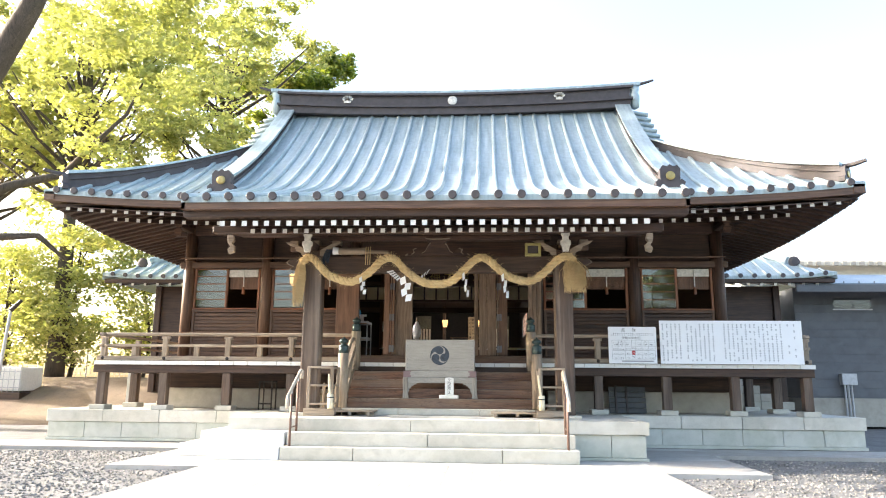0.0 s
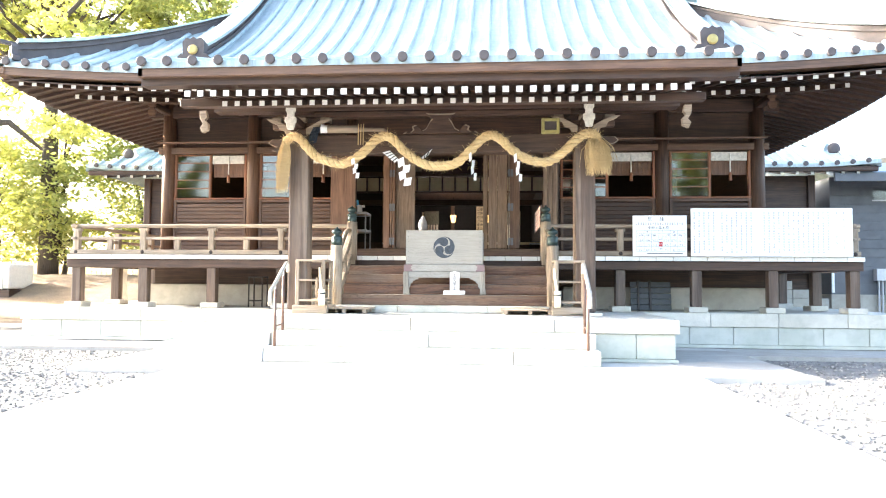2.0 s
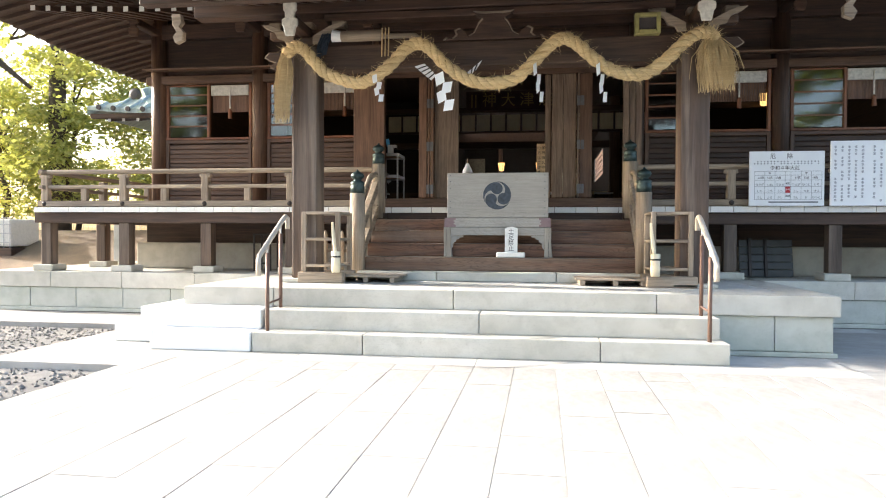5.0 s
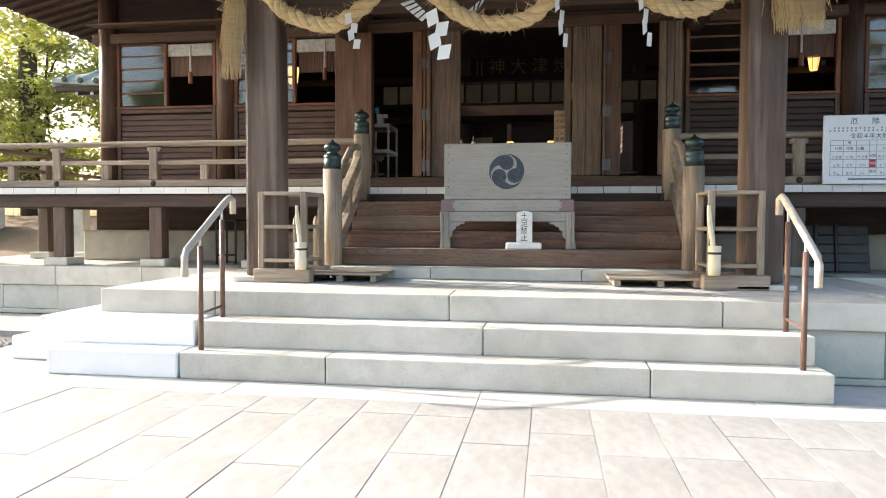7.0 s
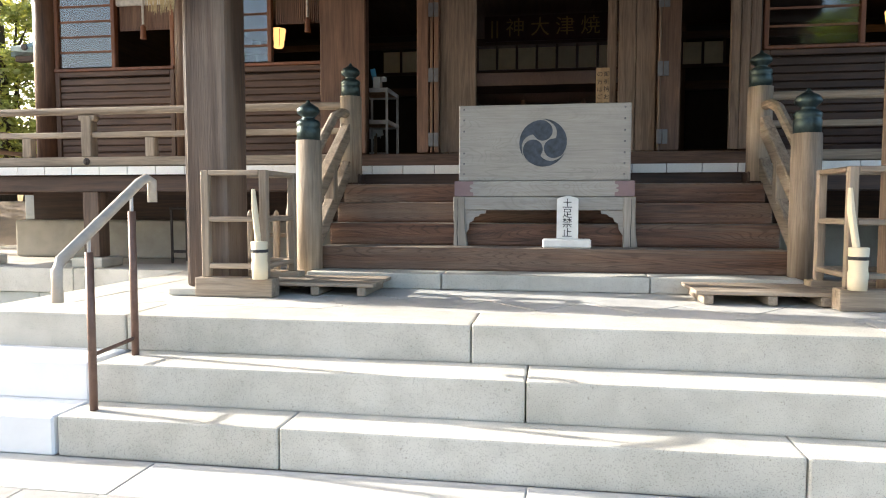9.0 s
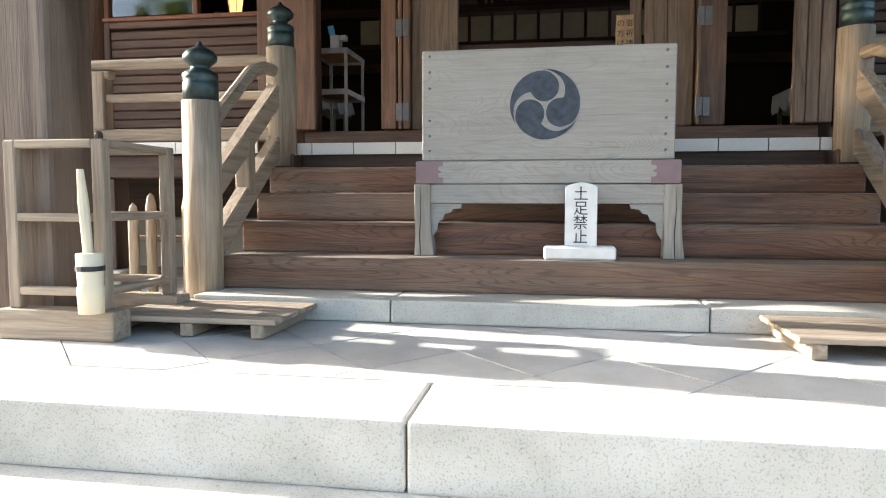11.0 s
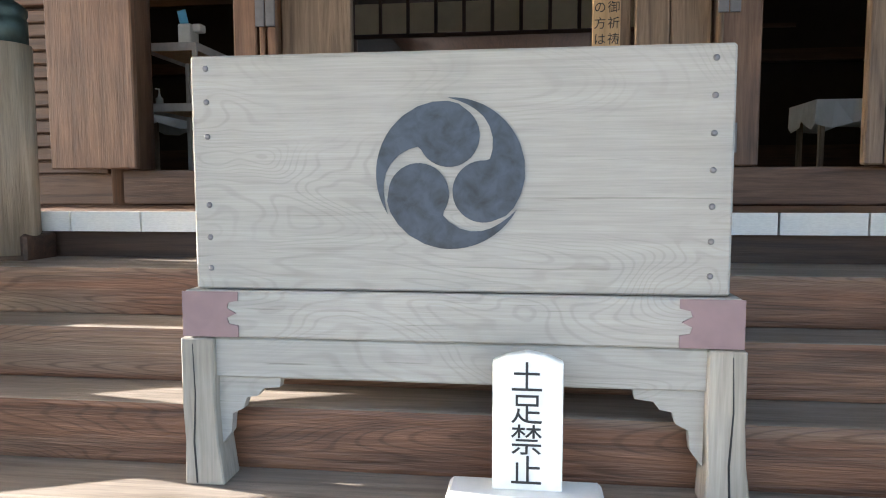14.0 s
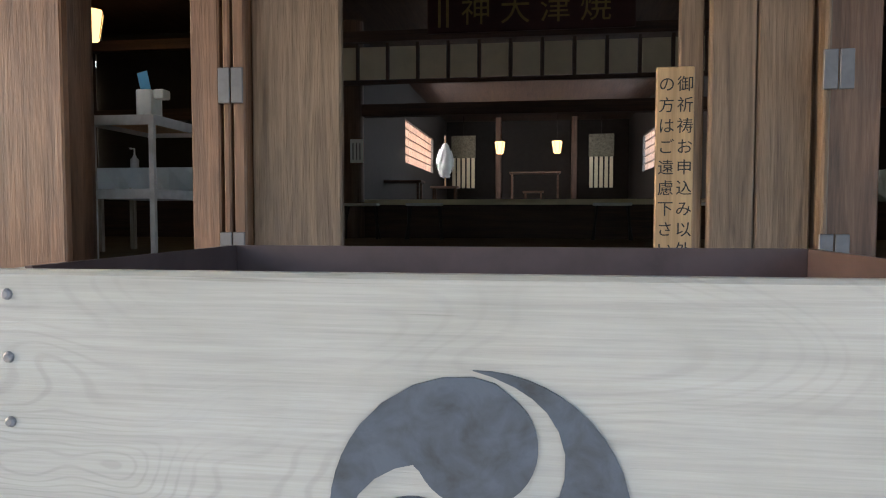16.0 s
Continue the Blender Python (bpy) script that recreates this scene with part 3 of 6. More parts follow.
# bays with boards below and windows above
BAYS = [(PX[0] + 0.14, PX[1] - 0.14), (PX[1] + 0.14, PX[2] - 0.13), (PX[3] + 0.13, PX[4] - 0.14), (PX[4] + 0.14, PX[5] - 0.14)]
for k, (a, c) in enumerate(BAYS):
    sh = thing("board_shutter", "brown slatted wooden panel below the window", "wall panel", "slatted panels", (a, WY, 1.78), "structure")
    # slats take a lit tone on the left bays, a shaded one on the right
    shade_tone = "brown" if k < 2 else "dark"
    for u in (a, c - 0.06):
        local(part("stile", box(u, u + 0.06, WY - 0.045, WY + 0.03, 1.78, 2.82, 0.006), M["brown_z"], sh))
    local(part("rail", box(a + 0.06, c - 0.06, WY - 0.045, WY + 0.03, 2.76, 2.82, 0.006), M["brown_x"], sh))
    z = 1.78
    while z < 2.7:
        bb = box(a + 0.06, c - 0.06, WY - 0.028, WY, z + 0.003, z + 0.078, 0.008)
        local(part("slat", bb, M[shade_tone + "_x"], sh))
        z += 0.08
    local(part("backing", box(a, c, WY + 0.03, WY + 0.06, 1.78, 2.82), M["dark_x"], sh))
    win = thing("window_%d" % (k + 1), "sliding wooden window, half open, with a rolled white blind", "window", "", (a, WY, 2.82), "structure")
    mid = (a + c) / 2
    local(part("window_sill", box(a, c, WY - 0.06, WY + 0.06, 2.822, 2.86, 0.006), M["winframe"], win))
    for u in (a, c - 0.05, mid - 0.03):
        local(part("window_frame", box(u, u + 0.05, WY - 0.035, WY + 0.035, 2.862, 3.775, 0.006), M["winframe"], win))
    zs = [2.87, 3.06, 3.24, 3.42, 3.6, 3.76]
    for z0, z1 in zip(zs, zs[1:]):
        pn = part("pane", box(a + 0.052, mid - 0.032, WY - 0.004, WY + 0.002, z0 + 0.012, z1 - 0.012), M["glass"], win)
        local(pn).visible_shadow = False
        local(part("glazing_bar", box(a + 0.052, mid - 0.032, WY - 0.015, WY + 0.013, z1 - 0.011, z1 + 0.011), M["winframe"], win))
    local(part("rolled_blind", box(mid + 0.03, c - 0.06, WY - 0.02, WY + 0.02, 3.58, 3.76, 0.02), M["offwhite"], win))
    bm = bmesh.new()
    n = 34
    for i in range(n):
        u = mid + 0.05 + (c - mid - 0.13) * i / (n - 1)
        box(u, u + 0.016, WY + 0.03, WY + 0.045, 3.3, 3.6, 0, bm)
    local(part("reed_blind", bm, M["redwood"], win, "hanging brown reed blind"))
    tz = (mid + c) / 2
    tm = tube([(tz, WY - 0.03, 3.72), (tz, WY - 0.03, 3.35)], 0.014, 8)
    local(part("cord", tm, M["offwhite"], win))
    ts = lathe([(0.012, 0), (0.035, -0.03), (0.03, -0.06), (0.036, -0.17), (0.01, -0.171)][::-1], (tz, WY - 0.03, 3.35), 10)
    local(part("tassel", ts, M["winframe"], win))
    # board eave over the window
    local(part("window_hood", turned(box(a - 0.16, c + 0.16, -0.42, 0, -0.03, 0.0, 0.006), Matrix.Translation((0, WY - 0.1, 4.02)) @ Matrix.Rotation(radians(9), 4, "X")), M["brown_x"], win))

# ---- doorway: posts, folded doors, lintels ----
DZ = 1.84
door = thing("door_1", "open folding doors of reddish-brown weathered boards", "door", kind="structure")
part("threshold", box(PX[2], PX[3], WY - 0.12, WY + 0.12, 1.605, 1.80, 0.012), M["brown_x"], door)
part("head", box(PX[2], PX[3], WY - 0.07, WY + 0.07, 3.78, 3.98, 0.01), M["dark_x"], door)
part("transom", box(PX[2], PX[3], WY + 0.0, WY + 0.1, 3.98, 4.5), M["dark_x"], door)
for s, items in ((-1, ((-2.345, -2.215), (-2.20, -2.168), (-2.155, -2.10), (-2.096, -1.70))), (1, ((-0.20, -0.027), (-0.022, 0.182), (0.20, 0.225), (0.232, 0.43)))):
    for i, (a, c) in enumerate(items):
        w = c - a
        big = w > 0.15
        y0 = WY - 0.16 if not big else WY - 0.1
        m = M["redwood"] if (s < 0 and i < 3) or (s > 0 and i > 2) else M["doorgrey"]
        lf = part("leaf", box(a, c, y0, y0 + (0.24 if not big else 0.05), 1.805, 3.775, 0.008), m, door)
    if s < 0:
        part("leaf", box(-3.43, -2.915, WY - 0.2, WY - 0.15, 1.805, 3.775, 0.008), M["redwood"], door)
    hx = -2.16 if s < 0 else 0.245
    for z in (1.87, 2.565, 3.26):
        part("hinge", box(hx - 0.055, hx - 0.003, WY - 0.175, WY - 0.163, z, z + 0.15, 0.003), M["hinge"], lf, "grey steel hinge plate")
        part("hinge", box(hx + 0.003, hx + 0.055, WY - 0.175, WY - 0.163, z, z + 0.15, 0.003), M["hinge"], lf, "grey steel hinge plate")

part("jamb_board", box(-0.31, -0.215, WY - 0.06, WY - 0.02, 1.805, 3.775, 0.006), M["doorgrey"], door)
for a, c in ((0.893, 0.985), (0.99, 1.08), (1.085, 1.18)):
    part("leaf", box(a, c, WY - 0.2, WY - 0.15, 1.805, 3.775, 0.008), M["doorgrey"], door)

# ---- porch pillars and beams ----
PY = 12.59
porch = thing("porch_frame", "dark carved timber porch beams across two heavy pillars", "porch", at=(0, 0, -0.13), kind="structure")
for px in (-3.23, 1.35):
    pp = thing("porch_pillar", "heavy square weathered brown porch pillar on a foot stone", "pillar", "porch pillars", kind="structure")
    part("pillar", box(px - 0.16, px + 0.16, PY - 0.16, PY + 0.16, TOP + 0.05, 3.475, 0.03), M["pillar"], pp)
    part("foot_stone", box(px - 0.25, px + 0.25, PY - 0.25, PY + 0.25, TOP, TOP + 0.05, 0.015), M["granite"], pp)
part("beam", box(-3.07, 1.19, PY - 0.12, PY + 0.12, 3.32, 3.62, 0.02), M["dark_x"], porch)
part("purlin", box(XC - 3.75, XC + 3.75, PY - 0.12, PY + 0.12, 4.02, 4.17, 0.015), M["dark_x"], porch)
part("outer_purlin", box(XC - 3.85, XC + 3.85, 11.45, 11.6, 3.85, 3.97, 0.01), M["dark_x"], porch)

# ---- roof ----
EZ, EY, HX, RY, GX = 4.74, 12.8, 7.92, 17.7, 4.6


def slope(d, e=9.0):
    """Height of the roof at d metres in from the eave, e metres from the corner."""
    return EZ + 0.5 * d + 0.0505 * d * d + 0.20 * max(0, 1 - e / 4.2) ** 2 * max(0, 1 - d / 3)


def porch_z(y):
    u = (y - 10.6) / 2.9
    return 4.13 + u * 0.80 + 0.19 * u * u


KH = 4.06
roof = thing("hall_roof", "pale blue-green patinated copper hip-and-gable roof with round ribs", "roof", kind="structure")
D = 4.9


def front_pt(x, d):
    return (XC + x, EY + d, slope(d, HX - abs(x)))


rows = [[front_pt(GX * (2 * j / 24 - 1), D * i / 16) for j in range(25)] for i in range(17)]
part("front_slope", sheet(rows, 0.09), M["copper"], roof)
rows = [[(XC + KH * (2 * j / 16 - 1), y, max(porch_z(y), slope(y - EY) + 0.02 if y > EY + 0.62 else 0)) for j in range(17)] for y in [10.6 + 3.0 * i / 10 for i in range(11)]]
part("porch_slope", sheet(rows, 0.09), M["copper"], roof)
rows = [[(XC + GX * (2 * j / 8 - 1), 2 * RY - EY - D * i / 8, slope(D * i / 8)) for j in range(9)] for i in range(9)]
part("back_slope", sheet(rows, 0.09), M["copper"], roof)
for s in (-1, 1):
    rows = [[front_pt(s * (GX + (HX - GX) * j / 12), (HX - GX) * (1 - j / 12) * i / 8) for j in range(13)] for i in range(9)]
    part("corner_slope", sheet(rows, 0.09), M["copper"], roof)
    rows = []
    for i in range(9):
        r = []
        for j in range(25):
            v = D * 2 * j / 24
            lim = min(v, 2 * D - v, HX - GX)
            d = lim * i / 8
            r.append((XC + s * (HX - d), EY + v, slope(d, min(v, 2 * D - v))))
        rows.append(r)
    part("side_slope", sheet(rows, 0.09), M["copper_x"], roof)
    # gable
    b = bmesh.new()
    x = XC + s * (GX - 0.25)
    pts = [(x, EY + d, slope(d) - 0.1) for d in (3.1, 3.7, 4.3, 4.9)] + [(x, 2 * RY - EY - d, slope(d) - 0.1) for d in (4.3, 3.7, 3.1)]
    vs = [b.verts.new(p) for p in pts]
    b.faces.new(vs)
    ex = bmesh.ops.extrude_face_region(b, geom=b.faces[:])
    bmesh.ops.translate(b, vec=(-s * 0.08, 0, 0), verts=[g for g in ex["geom"] if isinstance(g, bmesh.types.BMVert)])
    bmesh.ops.recalc_face_normals(b, faces=b.faces[:])
    part("gable_wall", b, M["dark_z"], roof)


def rib(points, r=0.05):
    pts = [Vector(p) + Vector((0, 0, 0.012)) for p in points]
    return tube(pts, r, 8)


def ribs(x, top_d, low_y=None):
    if low_y is None:
        pts = [front_pt(x, top_d * i / 10) for i in range(11)]
    else:
        pts = [(XC + x, y, max(porch_z(y), slope(y - EY) + 0.02)) if y < EY + 0.75 else (XC + x, y, slope(y - EY)) for y in [10.58 + (RY - 0.15 - 10.58) * i / 26 for i in range(27)]]
    return smoothed(part("rib", rib(pts), M["copper"], roof))


NR = 22
END = lathe([(0.062, 0), (0.068, 0.012), (0.068, 0.05), (0.06, 0.055)], (0, 0, 0), 14)
turned(END, Matrix.Rotation(radians(90), 4, "X"))
end_me = bpy.data.meshes.new("rib_end")
END.to_mesh(end_me), END.free()
end_me.materials.append(M["copper_dark"])
for i in range(NR + 1):
    x = -KH + 0.07 + (2 * KH - 0.14) * i / NR
    ribs(x, D, 10.6)
    shared("rib_end", end_me, Matrix.Translation((XC + x, 10.6, porch_z(10.6) + 0.0)), roof)
for s in (-1, 1):
    for i in range(10):
        x = KH + 0.3 + 0.365 * i
        if x < HX - 0.15:
            top = min(D - 0.1, HX - x) if x > GX - 0.2 else D
            ribs(s * x, top)
            p = front_pt(s * x, 0)
            shared("rib_end", end_me, Matrix.Translation((p[0], p[1], p[2] + 0.005)), roof)
    for i in range(1, 26):
        v = 0.37 * i
        if v < 2 * D - 0.1:
            lim = min(v, 2 * D - v, HX - GX)
            pts = [(XC + s * (HX - lim * k / 6), EY + v, slope(lim * k / 6, min(v, 2 * D - v))) for k in range(7)]
            smoothed(part("rib", rib(pts), M["copper_x"], roof))
# main ridge, a tall clad box that sweeps up at its ends
RZ = slope(D)


def along(x):
    return 0.16 * (abs(x) / 5.0) ** 2.2


def ridge_band(x1, z0, z1, half, mat, name, n=20):
    b = bmesh.new()
    sec = []
    for i in range(n + 1):
        x = x1 * (2 * i / n - 1)
        k = along(x)
        sec.append([b.verts.new((XC + x, RY + yy, RZ + zz + k)) for yy, zz in ((-half, z0), (half, z0), (half, z1), (-half, z1))])
    for p, q in zip(sec, sec[1:]):
        for i in range(4):
            b.faces.new((p[i], p[(i + 1) % 4], q[(i + 1) % 4], q[i]))
    b.faces.new(sec[0][::-1]), b.faces.new(sec[-1])
    bmesh.ops.recalc_face_normals(b, faces=b.faces[:])
    return part(name, b, mat, roof)


ridge_band(4.72, -0.12, 0.07, 0.26, M["copper_dark"], "ridge_base")
ridge_band(4.78, 0.07, 0.12, 0.33, M["copper_dark"], "ridge_moulding")
ridge_band(4.72, 0.12, 0.42, 0.2, M["copper_dark"], "ridge_side")
ridge_band(4.8, 0.42, 0.48, 0.28, M["copper_dark"], "ridge_moulding")
ridge_band(5.0, 0.48, 0.56, 0.24, M["copper"], "ridge_cap")
for s in (-1, 1):
    x = XC + s * 4.86
    part("ridge_end", lathe([(0.05, -0.15), (0.12, -0.1), (0.14, 0.2), (0.1, 0.3), (0.14, 0.4), (0.12, 0.5), (0.04, 0.56)], (x, RY - 0.1, RZ + along(4.8)), 12), M["copper"], roof, "", True)
    part("ridge_horn", tube([(XC + s * 4.9, RY, RZ + 0.72), (XC + s * 5.15, RY, RZ + 0.78), (XC + s * 5.4, RY, RZ + 0.86)], [0.05, 0.04, 0.03]), M["copper_dark"], roof)
for dx in (-2.86, 0, 2.86):
    cm = bmesh.new()
    if dx == 0:
        lathe([(0.12, 0), (0.13, 0.02), (0.1, 0.035)], (0, 0, 0), 24, cm)
        turned(cm, Matrix.Rotation(radians(90), 4, "X"))
    else:
        for k in range(7):
            a = radians(-66 + 22 * k)
            pet = plate([(-0.02, 0.03), (0.02, 0.03), (0.035, 0.13), (0, 0.17), (-0.035, 0.13)], 0.03)
            turned(pet, Matrix.Rotation(a, 4, "Y"))
            joined(pet, cm)
        box(-0.09, 0.09, 0, 0.03, -0.06, 0.04, 0.012, cm)
    turned(cm, Matrix.Translation((XC + dx, RY - 0.235, RZ + 0.27 + along(dx))))
    part("crest", cm, M["offwhite"], roof, "pale gilt crest on the ridge")


def ridge_path(pts, w, h, name):
    """A built-up ridge along a path: clad sides, two mouldings and a copper cap; h one height for each point."""
    for suffix, hw, lo, hi, mat in (("", w, None, 0.42, "copper_dark"), ("_moulding", w + 0.035, 0.42, 0.52, "copper_dark"), ("_side", w - 0.01, 0.52, 0.80, "copper_dark"), ("_cap", w + 0.05, 0.80, 1.0, "copper")):
        bm, sec = bmesh.new(), []
        for i, p in enumerate(pts):
            d = Vector(pts[min(i + 1, len(pts) - 1)]) - Vector(pts[max(i - 1, 0)])
            n = Vector((-d.y, d.x, 0)).normalized() * hw
            P, z0, z1 = Vector(p), -0.14 if lo is None else lo * h[i], hi * h[i]
            sec.append([bm.verts.new(P + k * n + Vector((0, 0, z))) for k, z in ((1, z0), (-1, z0), (-1, z1), (1, z1))])
        for p, q in zip(sec, sec[1:]):
            for i in range(4):
                bm.faces.new((p[i], p[(i + 1) % 4], q[(i + 1) % 4], q[i]))
        bm.faces.new(sec[0][::-1]), bm.faces.new(sec[-1])
        bmesh.ops.recalc_face_normals(bm, faces=bm.faces[:])
        part(name + suffix, bm, M[mat], roof)


def demon_tile(at, turn=0.0, k=1.0):
    b = bmesh.new()
    out = [(-0.14, -0.02), (-0.27, 0.0), (-0.29, 0.1), (-0.22, 0.16), (-0.19, 0.14), (-0.2, 0.36), (-0.14, 0.44), (-0.06, 0.42), (0, 0.46), (0.06, 0.42), (0.14, 0.44), (0.2, 0.36), (0.19, 0.14), (0.22, 0.16), (0.29, 0.1), (0.27, 0.0), (0.14, -0.02)]
    plate(out, 0.16, b)
    m = Matrix.Translation(at) @ Matrix.Rotation(turn, 4, "Z") @ Matrix.Scale(k, 4)
    turned(b, m)
    e = part("ridge_end_tile", b, M["copper_dark"], roof)
    d = turned(lathe([(0.085, 0), (0.09, 0.02), (0.06, 0.03)], (0, 0, 0), 20), Matrix.Rotation(radians(90), 4, "X"))
    turned(d, m @ Matrix.Translation((0, 0, 0.22)))
    part("crest", d, M["gold"], e, "gilt round crest")


for s in (-1, 1):
    pts = [(XC + s * 4.5, EY + d, slope(d) + 0.0) for d in (0.62, 1.0, 1.5, 2.0, 2.6, 3.2, 3.8, 4.4, 4.85)]
    ridge_path(pts, 0.14, [0.33] * len(pts), "descending_ridge")
    demon_tile((XC + s * 4.5, EY + 0.46, slope(0.5) - 0.0), 0, 1.0)
    pts = [(XC + s * (HX - e), EY + e, slope(e, e)) for e in (0.25, 0.6, 1.0, 1.5, 2.0, 2.6, 3.2)]
    ridge_path(pts, 0.13, [0.34, 0.31, 0.28, 0.25, 0.22, 0.18, 0.15], "hip_ridge")
    demon_tile((XC + s * (HX - 0.2), EY + 0.18, slope(0.1, 0.1) + 0.0), s * radians(45), 0.72)
    vg = [[(XC + s * (GX + 0.03 + 0.5 * k / 3), EY + d, slope(d) - 0.03 * k) for k in range(4)] for d in (2.5, 3.1, 3.7, 4.3, 4.88)]
    part("verge", sheet(vg, 0.08), M["copper_x"], roof)
    for i in range(9):
        d = 2.6 + 0.27 * i
        smoothed(part("rib", rib([(XC + s * (GX + 0.05), EY + d, slope(d) + 0.03), (XC + s * (GX + 0.58), EY + d, slope(d) - 0.07)], 0.055), M["copper_x"], roof))
    part("corner_horn", tube([(XC + s * (HX - 0.3), EY + 0.3, slope(0, 0) + 0.36), (XC + s * (HX - 0.1), EY + 0.1, slope(0, 0) + 0.37), (XC + s * (HX + 0.04), EY - 0.04, slope(0, 0) + 0.40)], [0.05, 0.045, 0.035]), M["copper_dark"], roof)

# eave boards and underside
def eave_strip(pts, z0, z1, w, name, mat):
    b = bmesh.new()
    sec = []
    for i, p in enumerate(pts):
        d = Vector(pts[min(i + 1, len(pts) - 1)]) - Vector(pts[max(i - 1, 0)])
        n = Vector((-d.y, d.x, 0)).normalized() * w
        P = Vector(p)
        sec.append([b.verts.new(P + Vector((0, 0, z0))), b.verts.new(P + n + Vector((0, 0, z0))), b.verts.new(P + n + Vector((0, 0, z1))), b.verts.new(P + Vector((0, 0, z1)))])
    for p, q in zip(sec, sec[1:]):
        for i in range(4):
            b.faces.new((p[i], p[(i + 1) % 4], q[(i + 1) % 4], q[i]))
    b.faces.new(sec[0][::-1]), b.faces.new(sec[-1])
    bmesh.ops.recalc_face_normals(b, faces=b.faces[:])
    return part(name, b, mat, roof)


kp = [(XC - KH, 10.62, porch_z(10.6)), (XC + KH, 10.62, porch_z(10.6))]
eave_strip(kp, -0.2, -0.05, 0.2, "eave_board", M["brown_x"])
eave_strip([(p[0], p[1] + 0.1, p[2]) for p in kp], -0.3, -0.2, 0.2, "eave_board", M["dark_x"])
for s in (-1, 1):
    pts = [front_pt(s * (KH + 0.05 + (HX - KH - 0.05) * i / 10), 0) for i in range(11)]
    pts = [(p[0], p[1] + 0.02, p[2]) for p in pts]
    if s < 0:
        pts = pts[::-1]
    eave_strip(pts, -0.22, -0.05, 0.2, "eave_board", M["brown_x"])
    pts = [(XC + s * (HX - 0.02), EY + v, slope(0, min(v, 2 * D - v))) for v in [2 * D * i / 20 for i in range(21)]]
    if s < 0:
        pts = pts[::-1]
    eave_strip(pts, -0.22, -0.05, 0.2, "eave_board", M["brown_y"])
    # porch roof's side boards
    q = [(XC + s * KH, y, porch_z(y)) for y in (10.62, 11.2, 11.8, 12.4, 13.0)]
    eave_strip(q if s > 0 else q[::-1], -0.2, 0.03, 0.06, "barge_board", M["brown_y"])
# boarded underside
def soffit_z(d, e=9):
    return slope(0, e) - 0.30 + 0.22 * d


rows = [[(XC + HX * (2 * j / 30 - 1) * (1 - 0.02) , EY + 0.1 + d, soffit_z(min(d, HX - abs(HX * (2 * j / 30 - 1))), HX - abs(HX * (2 * j / 30 - 1)))) for j in range(31)] for d in (0, 0.7, 1.4, 2.1, 2.78)]
part("soffit", sheet(rows, 0.02), M["dark_y"], roof)
for s in (-1, 1):
    rows = [[(XC + s * (HX - 0.1 - d), EY + 0.1 + 2 * (D - 0.1) * j / 20, soffit_z(min(d, 2 * D * j / 20, 2 * D * (20 - j) / 20), min(2 * D * j / 20, 2 * D * (20 - j) / 20))) for j in range(21)] for d in (0, 0.6, 1.2, 1.78)]
    part("soffit", sheet(rows, 0.02), M["dark_x"], roof)
rows = [[(XC + KH * 0.97 * u, y, porch_z(y) - 0.27 + 0.06 * 0) for u in (-1, 0, 1)] for y in (10.75, 11.5, 12.2, 13.0)]
part("soffit", sheet(rows, 0.02), M["dark_y"], roof)

# rafters with white painted ends
def rafter_mesh(length, w=0.075, rise=0.22):
    b = bmesh.new()
    f = [b.verts.new((x, 0, z)) for x, z in ((-w / 2, 0), (w / 2, 0), (w / 2, w), (-w / 2, w))]
    g = [b.verts.new((x, length, z + rise * length)) for x, z in ((-w / 2, 0), (w / 2, 0), (w / 2, w), (-w / 2, w))]
    b.faces.new(f).material_index = 1
    b.faces.new(g[::-1])
    for i in range(4):
        b.faces.new((f[i], g[i], g[(i + 1) % 4], f[(i + 1) % 4]))
    bmesh.ops.recalc_face_normals(b, faces=b.faces[:])
    me = bpy.data.meshes.new("rafter")
    b.to_mesh(me), b.free()
    me.materials.append(M["dark_y"]), me.materials.append(M["white"])
    return me


R1, R2 = rafter_mesh(1.0, 0.085), rafter_mesh(1.5)
RK = rafter_mesh(1.8, 0.075, 0.28)
n = 38
for i in range(n):
    x = XC - 3.42 + 6.84 * i / (n - 1)
    shared("rafter", R1, Matrix.Translation((x, 10.78, porch_z(10.6) - 0.445)), roof)
    if 1 < i < n - 2:
        shared("rafter", RK, Matrix.Translation((x, 11.2, porch_z(10.6) - 0.478)), roof)
for s in (-1, 1):
    for i in range(16):
        x = KH + 0.02 + 0.243 * i
        if x < HX - 0.25:
            z = slope(0, HX - x)
            shared("rafter", R1, Matrix.Translation((XC + s * x, EY + 0.16, z - 0.36)), roof)
            if x < HX - 0.95:
                shared("rafter", R2, Matrix.Translation((XC + s * x, EY + 0.65, z - 0.42)), roof)
    for i in range(1, 40):
        v = 0.25 * i
        if v < 2 * D - 0.3:
            z = slope(0, min(v, 2 * D - v))
            shared("rafter", R2, Matrix.Translation((XC + s * (HX - 0.16), EY + v, z - 0.36)) @ Matrix.Rotation(s * radians(90), 4, "Z"), roof)

# hall body behind the front
hall_body = thing("hall_body", "dark timber side and back walls of the hall", "hall", kind="structure")
for s in (-1, 1):
    x = XC + s * 6.05
    part("side_wall", box(x - 0.06, x + 0.06, WY + 0.14, 21.5, TOP, 5.4), M["dark_y"], hall_body)


